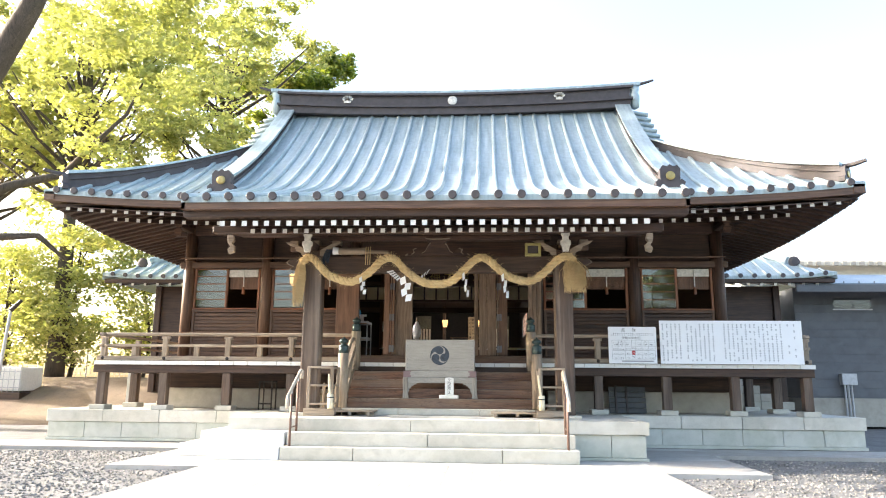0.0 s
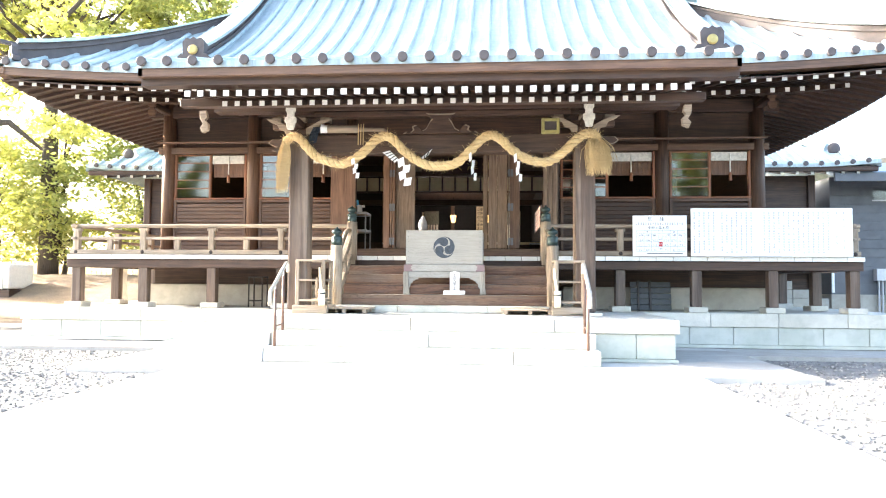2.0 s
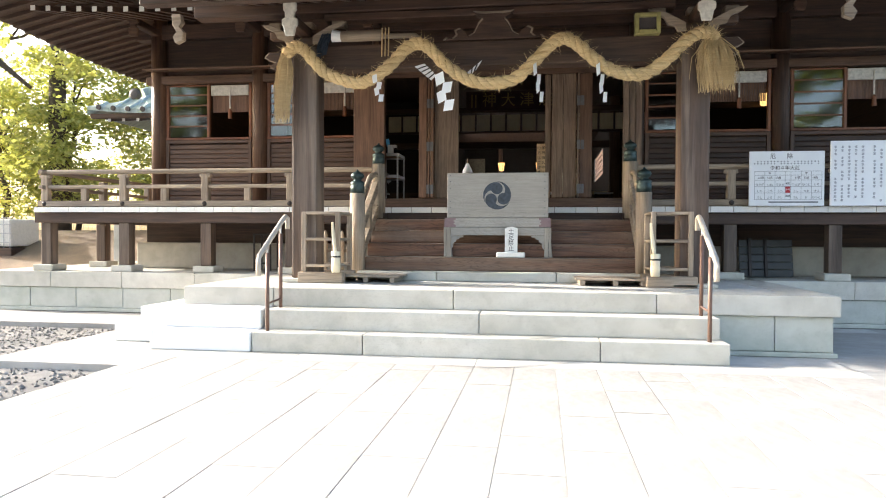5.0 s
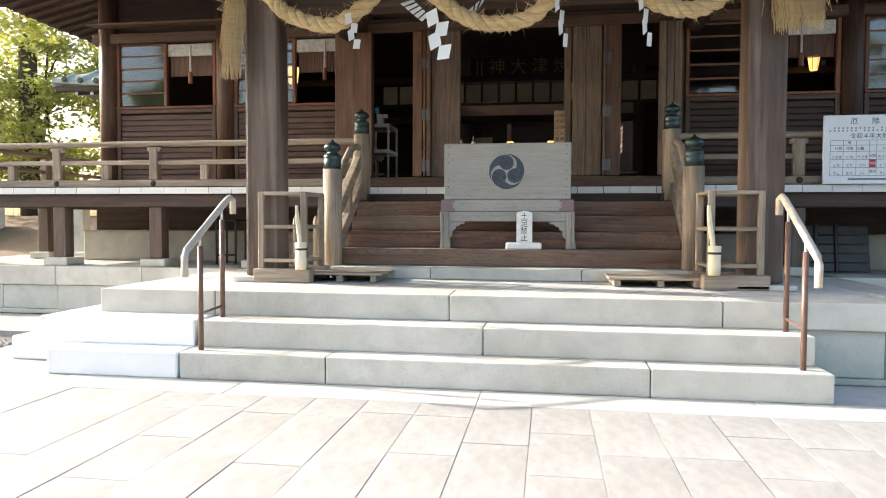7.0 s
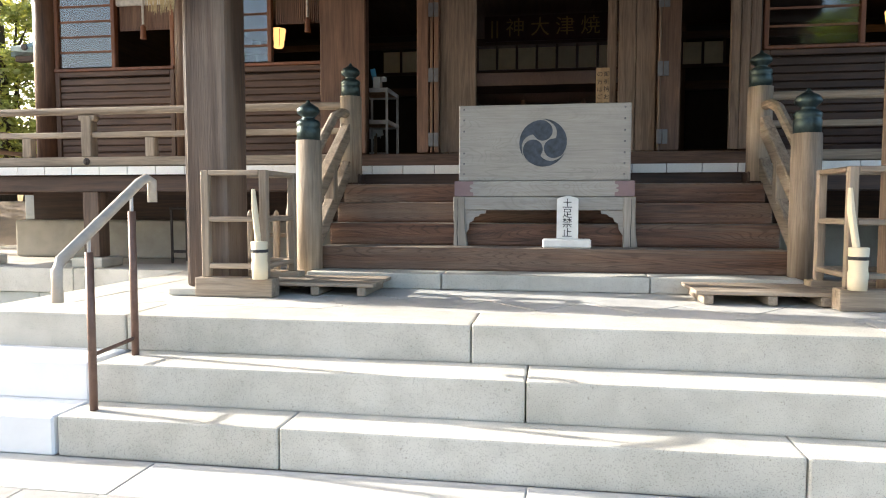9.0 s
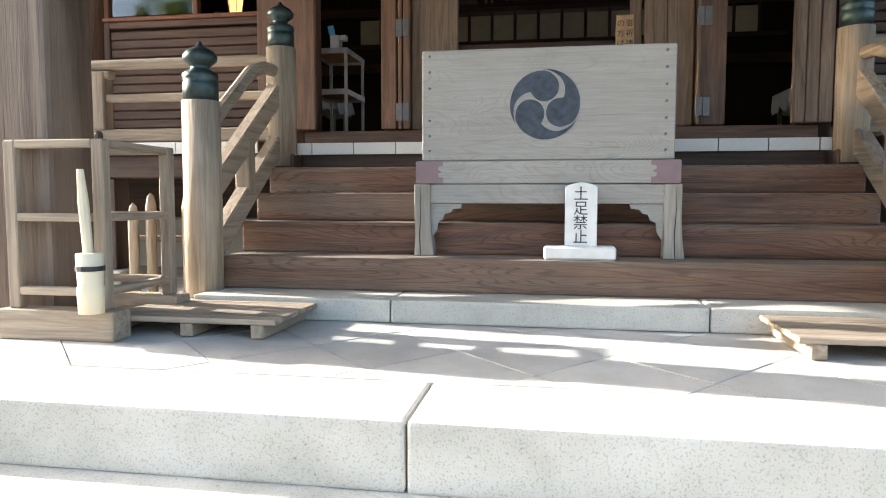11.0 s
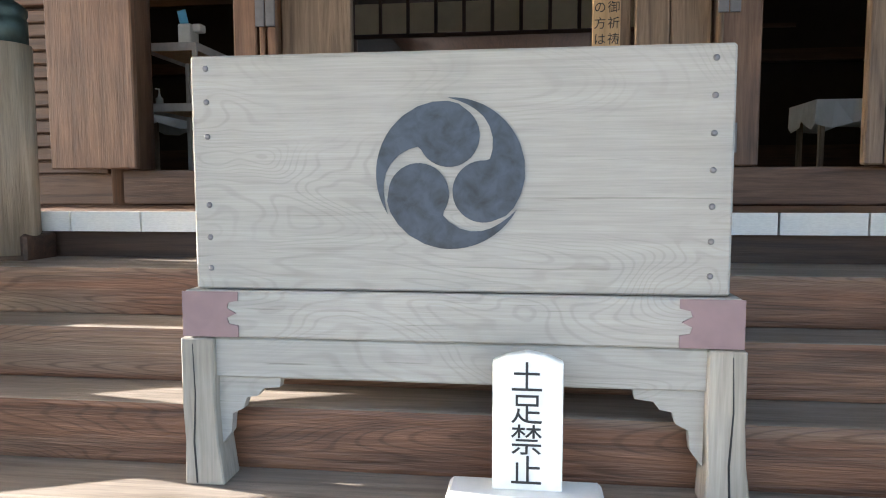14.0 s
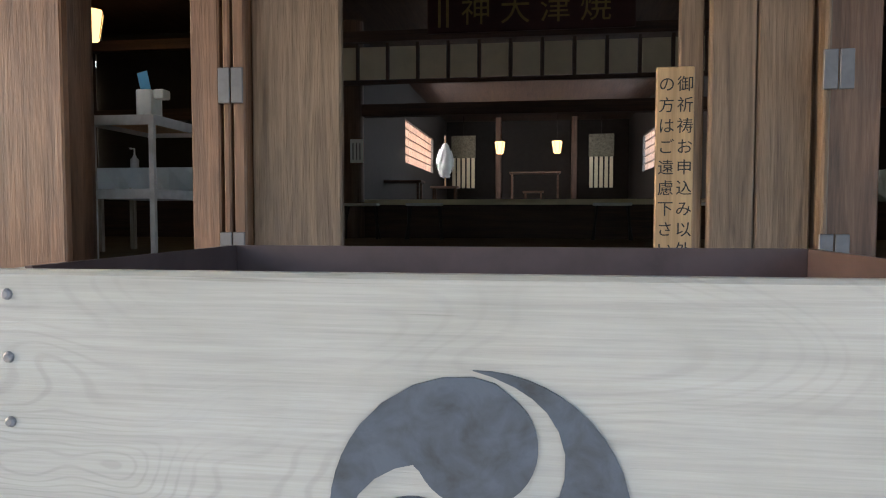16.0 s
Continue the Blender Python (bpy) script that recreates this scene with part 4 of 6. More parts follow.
# ---- writing ----
def words(body, size, mat, m, parent, name="writing", thick=0.0008):
    """Written characters as a thin mesh; m places their left foot, facing -y."""
    cu = bpy.data.curves.new("text", "FONT")
    cu.body, cu.size, cu.extrude = body, size, thick
    cu.align_x, cu.align_y = "CENTER", "CENTER"
    tmp = new("text", cu)
    me = bpy.data.meshes.new_from_object(tmp.evaluated_get(bpy.context.evaluated_depsgraph_get()))
    bpy.data.objects.remove(tmp)
    bpy.data.curves.remove(cu)
    me.name = name
    me.materials.clear()
    me.materials.append(mat)
    ob = new(name, me)
    ob.parent = parent
    ob.matrix_basis = m @ Matrix.Rotation(radians(90), 4, "X")
    return local(ob)


def column(body, size, step, mat, x, y, z, parent, lean=0.0):
    for i, ch in enumerate(body):
        words(ch, size, mat, Matrix.Translation((x, y, z - i * step)), parent)


# ---- offertory box ----
BX0, BX1, BY0, BY1 = -1.605, -0.268, 13.46, 14.2
ob_ = thing("offertory_box", "weathered pale wooden offertory box on an arched stand", "offertory box", "", (XC, 13.8, 0.905))
for nm, args in (("front_board", (BX0, BX1, BY0, BY0 + 0.035, 1.428, 2.022)), ("back_board", (BX0, BX1, BY1 - 0.035, BY1, 1.428, 2.022)),
                 ("side_board", (BX0, BX0 + 0.035, BY0 + 0.036, BY1 - 0.036, 1.428, 2.02)), ("side_board", (BX1 - 0.035, BX1, BY0 + 0.036, BY1 - 0.036, 1.428, 2.02))):
    local(part(nm, box(*args, 0.006), M["box"], ob_))
local(part("lining", box(BX0 + 0.036, BX1 - 0.036, BY1 - 0.05, BY1 - 0.037, 1.6, 2.024, 0), M["lining"], ob_, "dark copper lining"))
for x in (BX0 + 0.036, BX1 - 0.048):
    local(part("lining", box(x, x + 0.012, BY0 + 0.04, BY1 - 0.052, 1.6, 2.024, 0), M["lining"], ob_, "dark copper lining"))
local(part("slatted_lid", box(BX0 + 0.05, BX1 - 0.05, BY0 + 0.04, BY1 - 0.055, 1.86, 1.88), M["dark_x"], ob_))
for i in range(9):
    x = BX0 + 0.14 + i * 0.13
    local(part("slat", box(x, x + 0.03, BY0 + 0.04, BY1 - 0.055, 1.882, 1.91, 0.004), M["brown_y"], ob_))
# skirt and sheet-copper corners
sk = local(part("skirt", box(BX0 - 0.028, BX1 + 0.028, BY0 - 0.016, BY1 + 0.016, 1.303, 1.425, 0.005), M["box"], ob_))
for s in (-1, 1):
    x = (BX0 + BX1) / 2 + s * ((BX1 - BX0) / 2 + 0.031)
    out = [(0, 0), (0.15, 0), (0.15, 0.03), (0.125, 0.035), (0.12, 0.05), (0.145, 0.062), (0.12, 0.075), (0.125, 0.09), (0.15, 0.095), (0.15, 0.118), (0, 0.118)]
    o = plate([(-s * u, v) for u, v in out], 0.004)
    turned(o, Matrix.Translation((x, BY0 - 0.0205, 1.305)))
    part("corner_sheet", o, M["purple"], sk, "dull reddish copper corner sheet")
# stand
local(part("apron", box(BX0 + 0.04, BX1 - 0.04, BY0 - 0.005, BY0 + 0.05, 1.195, 1.30, 0.005), M["box"], ob_))
local(part("top_rail", box(BX0 + 0.02, BX1 - 0.02, BY0 + 0.06, BY1 - 0.02, 1.26, 1.30, 0.004), M["box"], ob_))
for s in (-1, 1):
    for y, foot in ((BY0 - 0.02, 0.906), (BY1 - 0.12, 1.421)):
        cx = (BX0 + BX1) / 2 + s * ((BX1 - BX0) / 2 - 0.005)
        out = [(-0.045, 1.30), (-0.045, 1.12), (-0.05, 1.02), (-0.065, foot), (0.045, foot), (0.04, 1.02), (0.045, 1.12), (0.045, 1.30)]
        if foot > 1.2:
            out = [(-0.045, 1.30), (-0.05, 1.25), (0.045, 1.25), (0.045, 1.30)]
        o = plate([(-s * -u if s < 0 else -u, v) for u, v in out], 0.1)
        bmesh.ops.bevel(o, geom=o.edges[:], offset=0.004, segments=1, affect="EDGES")
        turned(o, Matrix.Translation((cx, y, 0)))
        lg = local(part("leg", o, M["box_z"], ob_))
        if foot < 1.2:
            k = s * 0.012
            cr = tube([(cx + k, y - 0.0005, 1.285), (cx + k + 0.004, y - 0.0005, 1.15), (cx + k - 0.003, y - 0.0005, 1.02), (cx + k + 0.002, y - 0.0005, 0.912)], [0.001, 0.002, 0.0028, 0.003], 5)
            part("crack", cr, M["ink"], lg, "dark drying crack down the leg")
    br = [(0, 0), (0.17, 0), (0.165, -0.025), (0.12, -0.03), (0.105, -0.05), (0.075, -0.055), (0.065, -0.085), (0.035, -0.1), (0.03, -0.15), (0.0, -0.19)]
    o = plate([(-s * u, v) for u, v in br], 0.03)
    turned(o, Matrix.Translation(((BX0 + BX1) / 2 + s * ((BX1 - BX0) / 2 - 0.05), BY0 + 0.01, 1.193)))
    local(part("bracket", o, M["box"], ob_))
NAIL = turned(lathe([(0.008, 0), (0.007, 0.003), (0.004, 0.005)], (0, 0, 0), 10), Matrix.Rotation(radians(90), 4, "X"))
nail_me = bpy.data.meshes.new("nail")
NAIL.to_mesh(nail_me), NAIL.free()
nail_me.materials.append(M["hinge"])
for x, zs in ((-1.563, (1.990, 1.906, 1.819, 1.645, 1.562, 1.482)), (-0.316, (1.988, 1.902, 1.814, 1.728, 1.642, 1.559, 1.476))):
    for z in zs:
        local(shared("nail", nail_me, Matrix.Translation((x, BY0 - 0.0005, z)), ob_))
# three-comma crest: round heads with tails that sweep out along the rim
CR, CC = 0.1855, (-0.9385, BY0 - 0.004, 1.722)
OUTER = [(-9, 0.925), (0, 0.957), (12, 0.975), (24, 0.988), (38, 0.997)] + [(50 + 7 * i, 1.0) for i in range(11)]
INNER = [(112, 0.965), (103, 0.93), (95, 0.90), (87, 0.865), (78, 0.81), (68, 0.735), (57, 0.64), (48, 0.56)]
for k in range(3):
    pts = [(r * math.cos(radians(90 + a)), r * math.sin(radians(90 + a))) for a, r in OUTER + INNER]
    pts += [(0.41 * math.cos(radians(a)), 0.5 + 0.41 * math.sin(radians(a))) for a in range(204, 415, 10)]
    t0 = radians(120 * k + 2)
    o = plate([(CR * (x * math.cos(t0) - y * math.sin(t0)), CR * (x * math.sin(t0) + y * math.cos(t0))) for x, y in pts], 0.006)
    turned(o, Matrix.Translation(CC))
    local(part("comma_crest", o, M["crest"], ob_, "dark slate painted comma of the crest"))

# no-shoes sign
ns = thing("standing_sign", "white wooden standing sign with black brushed characters", "sign", "", (-0.745, 13.35, 0.906))
o = plate([(-0.082, 0.07), (0.082, 0.07), (0.082, 0.378), (0.05, 0.392), (0.0, 0.402), (-0.05, 0.392), (-0.082, 0.378)], 0.03)
bmesh.ops.bevel(o, geom=o.edges[:], offset=0.003, segments=1, affect="EDGES")
turned(o, Matrix.Translation((-0.745, 13.345, 0.906)))
local(part("board", o, M["white"], ns))
local(part("foot", box(-0.934, -0.566, 13.30, 13.42, 0.906, 0.976, 0.01), M["white"], ns))
column("土足禁止", 0.078, 0.0745, M["ink"], -0.747, 13.3435, 1.243, ns)

# ---- straw rope ----
RP = [(-3.40, 3.36), (-3.30, 3.44), (-3.18, 3.40), (-3.03, 3.22), (-2.88, 3.10), (-2.68, 3.02), (-2.485, 2.99), (-2.3, 3.06), (-2.1, 3.22), (-1.95, 3.37), (-1.82, 3.43), (-1.68, 3.38), (-1.5, 3.2), (-1.3, 3.04), (-1.1, 2.96), (-0.88, 2.945), (-0.66, 3.0), (-0.45, 3.18), (-0.28, 3.36), (-0.13, 3.43), (0.02, 3.37), (0.2, 3.2), (0.4, 3.07), (0.6, 3.0), (0.8, 3.02), (1.0, 3.15), (1.18, 3.33), (1.33, 3.43), (1.45, 3.44), (1.52, 3.36)]


def on_rope(u):
    """A point of the rope, u from 0 to 1."""
    f = u * (len(RP) - 1)
    i = min(int(f), len(RP) - 2)
    a, c = RP[i], RP[i + 1]
    k = f - i
    p0, p3 = RP[max(i - 1, 0)], RP[min(i + 2, len(RP) - 1)]
    q = [0.5 * (2 * a[j] + (c[j] - p0[j]) * k + (2 * p0[j] - 5 * a[j] + 4 * c[j] - p3[j]) * k * k + (3 * a[j] - 3 * c[j] + p3[j] - p0[j]) * k ** 3) for j in (0, 1)]
    return Vector((q[0], 12.31, q[1]))


rope = thing("straw_rope", "thick twisted straw rope hung in waves across the porch", "rope", "", (XC, 12.45, 3.2))
rr = random.Random(4)
for k in range(3):
    pts, n = [], 240
    for i in range(n + 1):
        u = i / n
        p = on_rope(u)
        d = (on_rope(min(1, u + 0.004)) - on_rope(max(0, u - 0.004))).normalized()
        a = -2 * math.pi * (u * 20 + k / 3)
        nrm = Vector((-d.z, 0, d.x))
        pts.append(p + 0.034 * (math.cos(a) * nrm + math.sin(a) * Vector((0, 1, 0))))
    local(part("strand", tube(pts, [0.042 + 0.004 * math.sin(i * 0.9 + k) for i in range(n + 1)], 8), M["straw"], rope, "", True))
# loose straw ends
fz = bmesh.new()
for i in range(2200):
    u = rr.random()
    p = on_rope(u) + Vector((rr.uniform(-0.03, 0.03), rr.uniform(-0.07, 0.0), rr.uniform(-0.05, 0.05)))
    d = Vector((rr.uniform(-1, 1), rr.uniform(-0.6, 0.2), rr.uniform(-1, 0.7))).normalized() * rr.uniform(0.04, 0.15)
    w = d.cross(Vector((0.3, 1, 0.2))).normalized() * 0.0034
    fz.faces.new([fz.verts.new(q) for q in (p - w, p + w, p + d)])
local(part("loose_straw", fz, M["straw"], rope))["kind"] = "stuff"


def straw_bundle(name, top, length, spread, n, lean):
    b = bmesh.new()
    for i in range(n):
        a, r = rr.uniform(0, 6.28), math.sqrt(rr.random())
        wild = 1.0 if rr.random() > 0.12 else rr.uniform(1.2, 1.7)
        p0 = Vector(top) + Vector((0.05 * r * math.cos(a), 0.05 * r * math.sin(a), rr.uniform(-0.03, 0.05)))
        L = length * rr.uniform(0.55, 1.05) * (1.0 if wild == 1.0 else 0.8)
        p2 = Vector(top) + Vector((lean + spread * wild * r * math.cos(a) + rr.uniform(-0.03, 0.03), spread * wild * r * math.sin(a) * 0.8, -L))
        p1 = p0.lerp(p2, 0.5) + Vector((0.3 * spread * r * math.cos(a) + rr.uniform(-0.03, 0.03), 0.2 * spread * r * math.sin(a), 0.03))
        w = rr.uniform(0.002, 0.0065)
        tube([p0, p1, p2], [w, w, w * 0.5], 3, b)
    return local(part(name, b, M["straw"], rope, "frayed straw tassel"))


straw_bundle("tassel", (1.49, 12.32, 3.38), 0.58, 0.2, 700, 0.06)
straw_bundle("tassel", (-3.42, 12.33, 3.4), 0.84, 0.085, 420, -0.06)
# paper streamers
for x, z, turn, size in ((-2.28, 3.05, 55, 0.8), (-1.50, 3.05, 8, 1.15), (-0.43, 3.12, 68, 1.1), (0.27, 3.1, 62, 1.1)):
    sh = thing("paper_streamer", "folded white paper zigzag streamer hanging from the rope", "paper streamer", "paper streamers", (x, 12.23, z))
    b = bmesh.new()
    zz = 0.0
    for i in range(4):
        o = plate([(-0.045, -0.12), (0.045, -0.09), (0.045, 0.02), (-0.045, -0.01)], 0.002)
        turned(o, Matrix.Translation(((0.045 if i % 2 else -0.035) + 0.01 * i, -0.012 * i, -0.09 * i)) @ Matrix.Rotation(radians(20 * (i % 2) - 10), 4, "Y"))
        joined(o, b)
    turned(b, Matrix.Translation((x, 12.22, z)) @ Matrix.Rotation(radians(turn), 4, "Z") @ Matrix.Scale(size, 4))
    local(part("paper", b, M["paper"], sh))

# ---- porch carving ----
def carve(name, outline, y, depth, mat, parent=porch, flip=1, at=(0, 0)):
    o = plate([(flip * u + at[0], v + at[1]) for u, v in outline], depth)
    bmesh.ops.bevel(o, geom=[e for e in o.edges], offset=0.006, segments=1, affect="EDGES")
    turned(o, Matrix.Translation((0, y, 0)))
    return part(name, o, mat, parent)


frog = [(-0.57, 3.625), (-0.53, 3.66), (-0.47, 3.64), (-0.42, 3.68), (-0.44, 3.73), (-0.38, 3.755), (-0.33, 3.72), (-0.29, 3.66), (-0.22, 3.70), (-0.17, 3.80), (-0.12, 3.86), (-0.23, 3.93), (-0.1, 3.92), (0.1, 3.92), (0.23, 3.93), (0.12, 3.86), (0.17, 3.80), (0.22, 3.70), (0.29, 3.66), (0.33, 3.72), (0.38, 3.755), (0.44, 3.73), (0.42, 3.68), (0.47, 3.64), (0.53, 3.66), (0.57, 3.625)]
carve("frog_leg_strut", frog, PY - 0.15, 0.14, M["dark_x"], at=(XC, 0))
carve("edge_moulding", [(u * 1.06, 3.625 + (v - 3.625) * 1.09 + 0.004) for u, v in frog], PY - 0.142, 0.03, M["grey_x"], at=(XC, 0))
part("upper_tie", box(-3.0, 1.14, PY - 0.09, PY + 0.09, 3.925, 4.015, 0.01), M["dark_x"], porch)
for s, px in ((-1, -3.23), (1, 1.35)):
    part("bearing_block", box(px - 0.19, px + 0.19, PY - 0.19, PY + 0.19, 3.605, 3.72, 0.04), M["dark_x"], porch)
    part("bracket_arm", box(px - 0.48, px + 0.48, PY - 0.07, PY + 0.07, 3.73, 3.84, 0.03), M["brown_x"], porch)
    part("bracket_arm", box(px - 0.07, px + 0.07, PY - 0.62, PY + 0.5, 3.725, 3.845, 0.03), M["dark_y"], porch)
    for dx in (-0.4, 0, 0.4):
        part("small_block", box(px + dx - 0.08, px + dx + 0.08, PY - 0.09, PY + 0.09, 3.845, 3.93, 0.02), M["grey_x"], porch)
    nose = [(0, 3.34), (0.12, 3.345), (0.16, 3.39), (0.24, 3.36), (0.30, 3.38), (0.22, 3.44), (0.30, 3.46), (0.36, 3.5), (0.30, 3.56), (0.12, 3.56), (0, 3.6)]
    carve("beam_nose", nose, PY - 0.11, 0.22, M["dark_x"], flip=s, at=(px + s * 0.155, 0))
    carve("edge_moulding", [(u * 1.05, 3.47 + (v - 3.47) * 1.06) for u, v in nose], PY - 0.10, 0.03, M["grey_x"], flip=s, at=(px + s * 0.157, 0))
    wing = [(0.0, 3.62), (0.09, 3.62), (0.12, 3.68), (0.2, 3.70), (0.24, 3.78), (0.36, 3.83), (0.42, 3.88), (0.30, 3.87), (0.2, 3.83), (0.0, 3.72)]
    for f in (-1, 1):
        carve("carved_wing", wing, PY - 0.2, 0.05, M["grey_x"], flip=f, at=(px + f * 0.12, 0))
    # white tipped bracket noses towards the front
    wn_ = [(-0.05, 3.60), (0.05, 3.60), (0.07, 3.70), (0.09, 3.72), (0.09, 3.79), (0.055, 3.80), (0.055, 3.87), (0.075, 3.89), (0.075, 3.98), (-0.075, 3.98), (-0.075, 3.89), (-0.055, 3.87), (-0.055, 3.80), (-0.09, 3.79), (-0.09, 3.72), (-0.07, 3.70)]
    carve("painted_nose", wn_, PY - 0.66, 0.05, M["offwhite"], at=(px, 0)).data.materials[0] = M["offwhite"]
    ax = XC + s * 3.78
    hook = [(-0.05, 3.95), (0.06, 3.95), (0.08, 3.85), (0.04, 3.8), (0.1, 3.74), (0.09, 3.64), (0.0, 3.6), (-0.04, 3.68), (0.01, 3.74), (-0.04, 3.82)]
    carve("purlin_nose", hook, PY - 0.5, 0.08, M["grey_x"], flip=-s, at=(ax, 0))
# arched beams joining the porch to the hall
for px in (-3.23, 1.35):
    pts = [(px, PY + 0.15, 3.5), (px, 13.5, 3.75), (px, 14.4, 3.9), (px, WY - 0.1, 3.9)]
    part("rainbow_beam", tube(pts, [0.13, 0.14, 0.14, 0.12], 8), M["dark_y"], porch)
# wall-side brackets under the main eave
for i, px in enumerate(PX):
    part("wall_bracket", box(px - 0.07, px + 0.07, WY - 0.75, WY + 0.1, 4.6, 4.72, 0.03), M["dark_y"], hall)
    carve("painted_nose", [(-0.06, 4.42), (0.06, 4.42), (0.085, 4.5), (0.085, 4.55), (0.05, 4.57), (0.05, 4.62), (0.08, 4.64), (0.08, 4.72), (-0.08, 4.72), (-0.08, 4.64), (-0.05, 4.62), (-0.05, 4.57), (-0.085, 4.55), (-0.085, 4.5)], WY - 0.8, 0.05, M["brown_x"], hall, at=(px, 0))
part("eave_purlin", box(PX[0] - 1.2, PX[5] + 1.2, WY - 0.82, WY - 0.68, 4.725, 4.86, 0.012), M["dark_x"], hall)

# speaker lamp on the beam
lb = thing("box_lantern", "square yellowed box lamp fixed above the beam", "lamp", "", (0.81, 12.39, 3.47))
b = bmesh.new()
for a in ((0.67, 0.715, 3.47, 3.705), (0.905, 0.95, 3.47, 3.705)):
    box(a[0], a[1], 12.35, 12.47, a[2], a[3], 0.006, b)
box(0.715, 0.905, 12.35, 12.47, 3.47, 3.515, 0.006, b), box(0.715, 0.905, 12.35, 12.47, 3.66, 3.705, 0.006, b)
local(part("frame", b, paint("yellowed_frame", (0.36, 0.32, 0.12), 0.5, 0, 0.3), lb))
local(part("face", box(0.715, 0.905, 12.40, 12.45, 3.515, 3.66), M["copper_dark"], lb))
# rolled banner and netting tied to the beam
rb = thing("rolled_banner", "rolled matting with netted tassels tied to the beam", "banner roll", "", (-2.4, 12.39, 3.58))
local(part("roll", tube([(-2.75, 12.40, 3.57), (-2.25, 12.40, 3.57)], 0.065, 14), M["grey_x"], rb, "", True))
local(part("net", tube([(-2.25, 12.40, 3.56), (-1.85, 12.40, 3.55), (-1.7, 12.38, 3.45)], [0.032, 0.03, 0.015], 10), M["grey_x"], rb, "grey netted cord"))
local(part("net", tube([(-2.75, 12.40, 3.57), (-2.86, 12.39, 3.58)], [0.06, 0.075], 12), M["sheet"], rb, "white netted cord"))
b = bmesh.new()
for i in range(60):
    x, y = rr.uniform(-2.98, -2.86), 12.39 + rr.uniform(-0.05, 0.05)
    tube([(x, y, 3.6), (x - 0.05, y, 3.5), (x - 0.07, y - 0.02, rr.uniform(3.32, 3.42))], 0.004, 3, b)
local(part("tassel", b, paint("indigo_threads", (0.03, 0.045, 0.07), 0.8), rb, "dark indigo tassel"))
for dx in (-2.24, -2.2, -2.16):
    local(part("tie", tube([(dx, 12.35, 3.64), (dx, 12.33, 3.3)], 0.008, 6), M["straw"], rb))

# flared ends of the netted cord behind the rope
for q, pts in ((-1, [(-1.66, 3.02), (-1.86, 3.19), (-1.74, 3.22), (-1.60, 3.08)]), (1, [(-1.34, 3.02), (-1.06, 3.24), (-1.12, 3.14), (-1.28, 3.0)])):
    o = turned(plate(pts, 0.012), Matrix.Translation((0, 12.41, 0)))
    local(part("net_end", o, M["sheet"], rb, "white netted cord end"))
    for k in range(4):
        a, c = pts[0], pts[1]
        p = (a[0] + (c[0] - a[0]) * (0.15 + 0.22 * k), a[1] + (c[1] - a[1]) * (0.15 + 0.22 * k))
        e = (pts[3][0] + (pts[2][0] - pts[3][0]) * (0.15 + 0.22 * k), pts[3][1] + (pts[2][1] - pts[3][1]) * (0.15 + 0.22 * k))
        local(part("net_knot", tube([(p[0], 12.407, p[1]), (e[0], 12.407, e[1])], 0.007, 5), M["ink"], rb, "dark net mesh"))

# ---- handrails on the stone steps ----
for s, x in ((-1, -3.13), (1, 1.21)):
    h = thing("handrail", "brown steel handrail with a beige sleeve on the stone steps", "handrail", "step handrails", (x, 11.2, 0.2))
    for y, z0, z1 in ((11.06, 0.2, 1.0), (11.42, 0.405, 1.2)):
        local(part("post", tube([(x, y, z0), (x, y, z1)], 0.02, 12), M["rust_tube"], h, "", True))
        local(part("stem", tube([(x, y, z1), (x, y, z1 + 0.08)], 0.01, 8), M["steel"], h))
    local(part("lower_bar", tube([(x, 11.06, 0.48), (x, 11.42, 0.50)], 0.011, 8), M["rust_tube"], h))
    g = [(x, 10.83, 0.78), (x, 10.83, 0.93), (x, 10.86, 0.975), (x, 11.5, 1.36), (x, 11.56, 1.385), (x, 11.62, 1.37), (x, 11.62, 1.25)]
    local(part("grip", tube(g, 0.027, 10), M["railcap"], h, "beige plastic-covered grip rail", True))

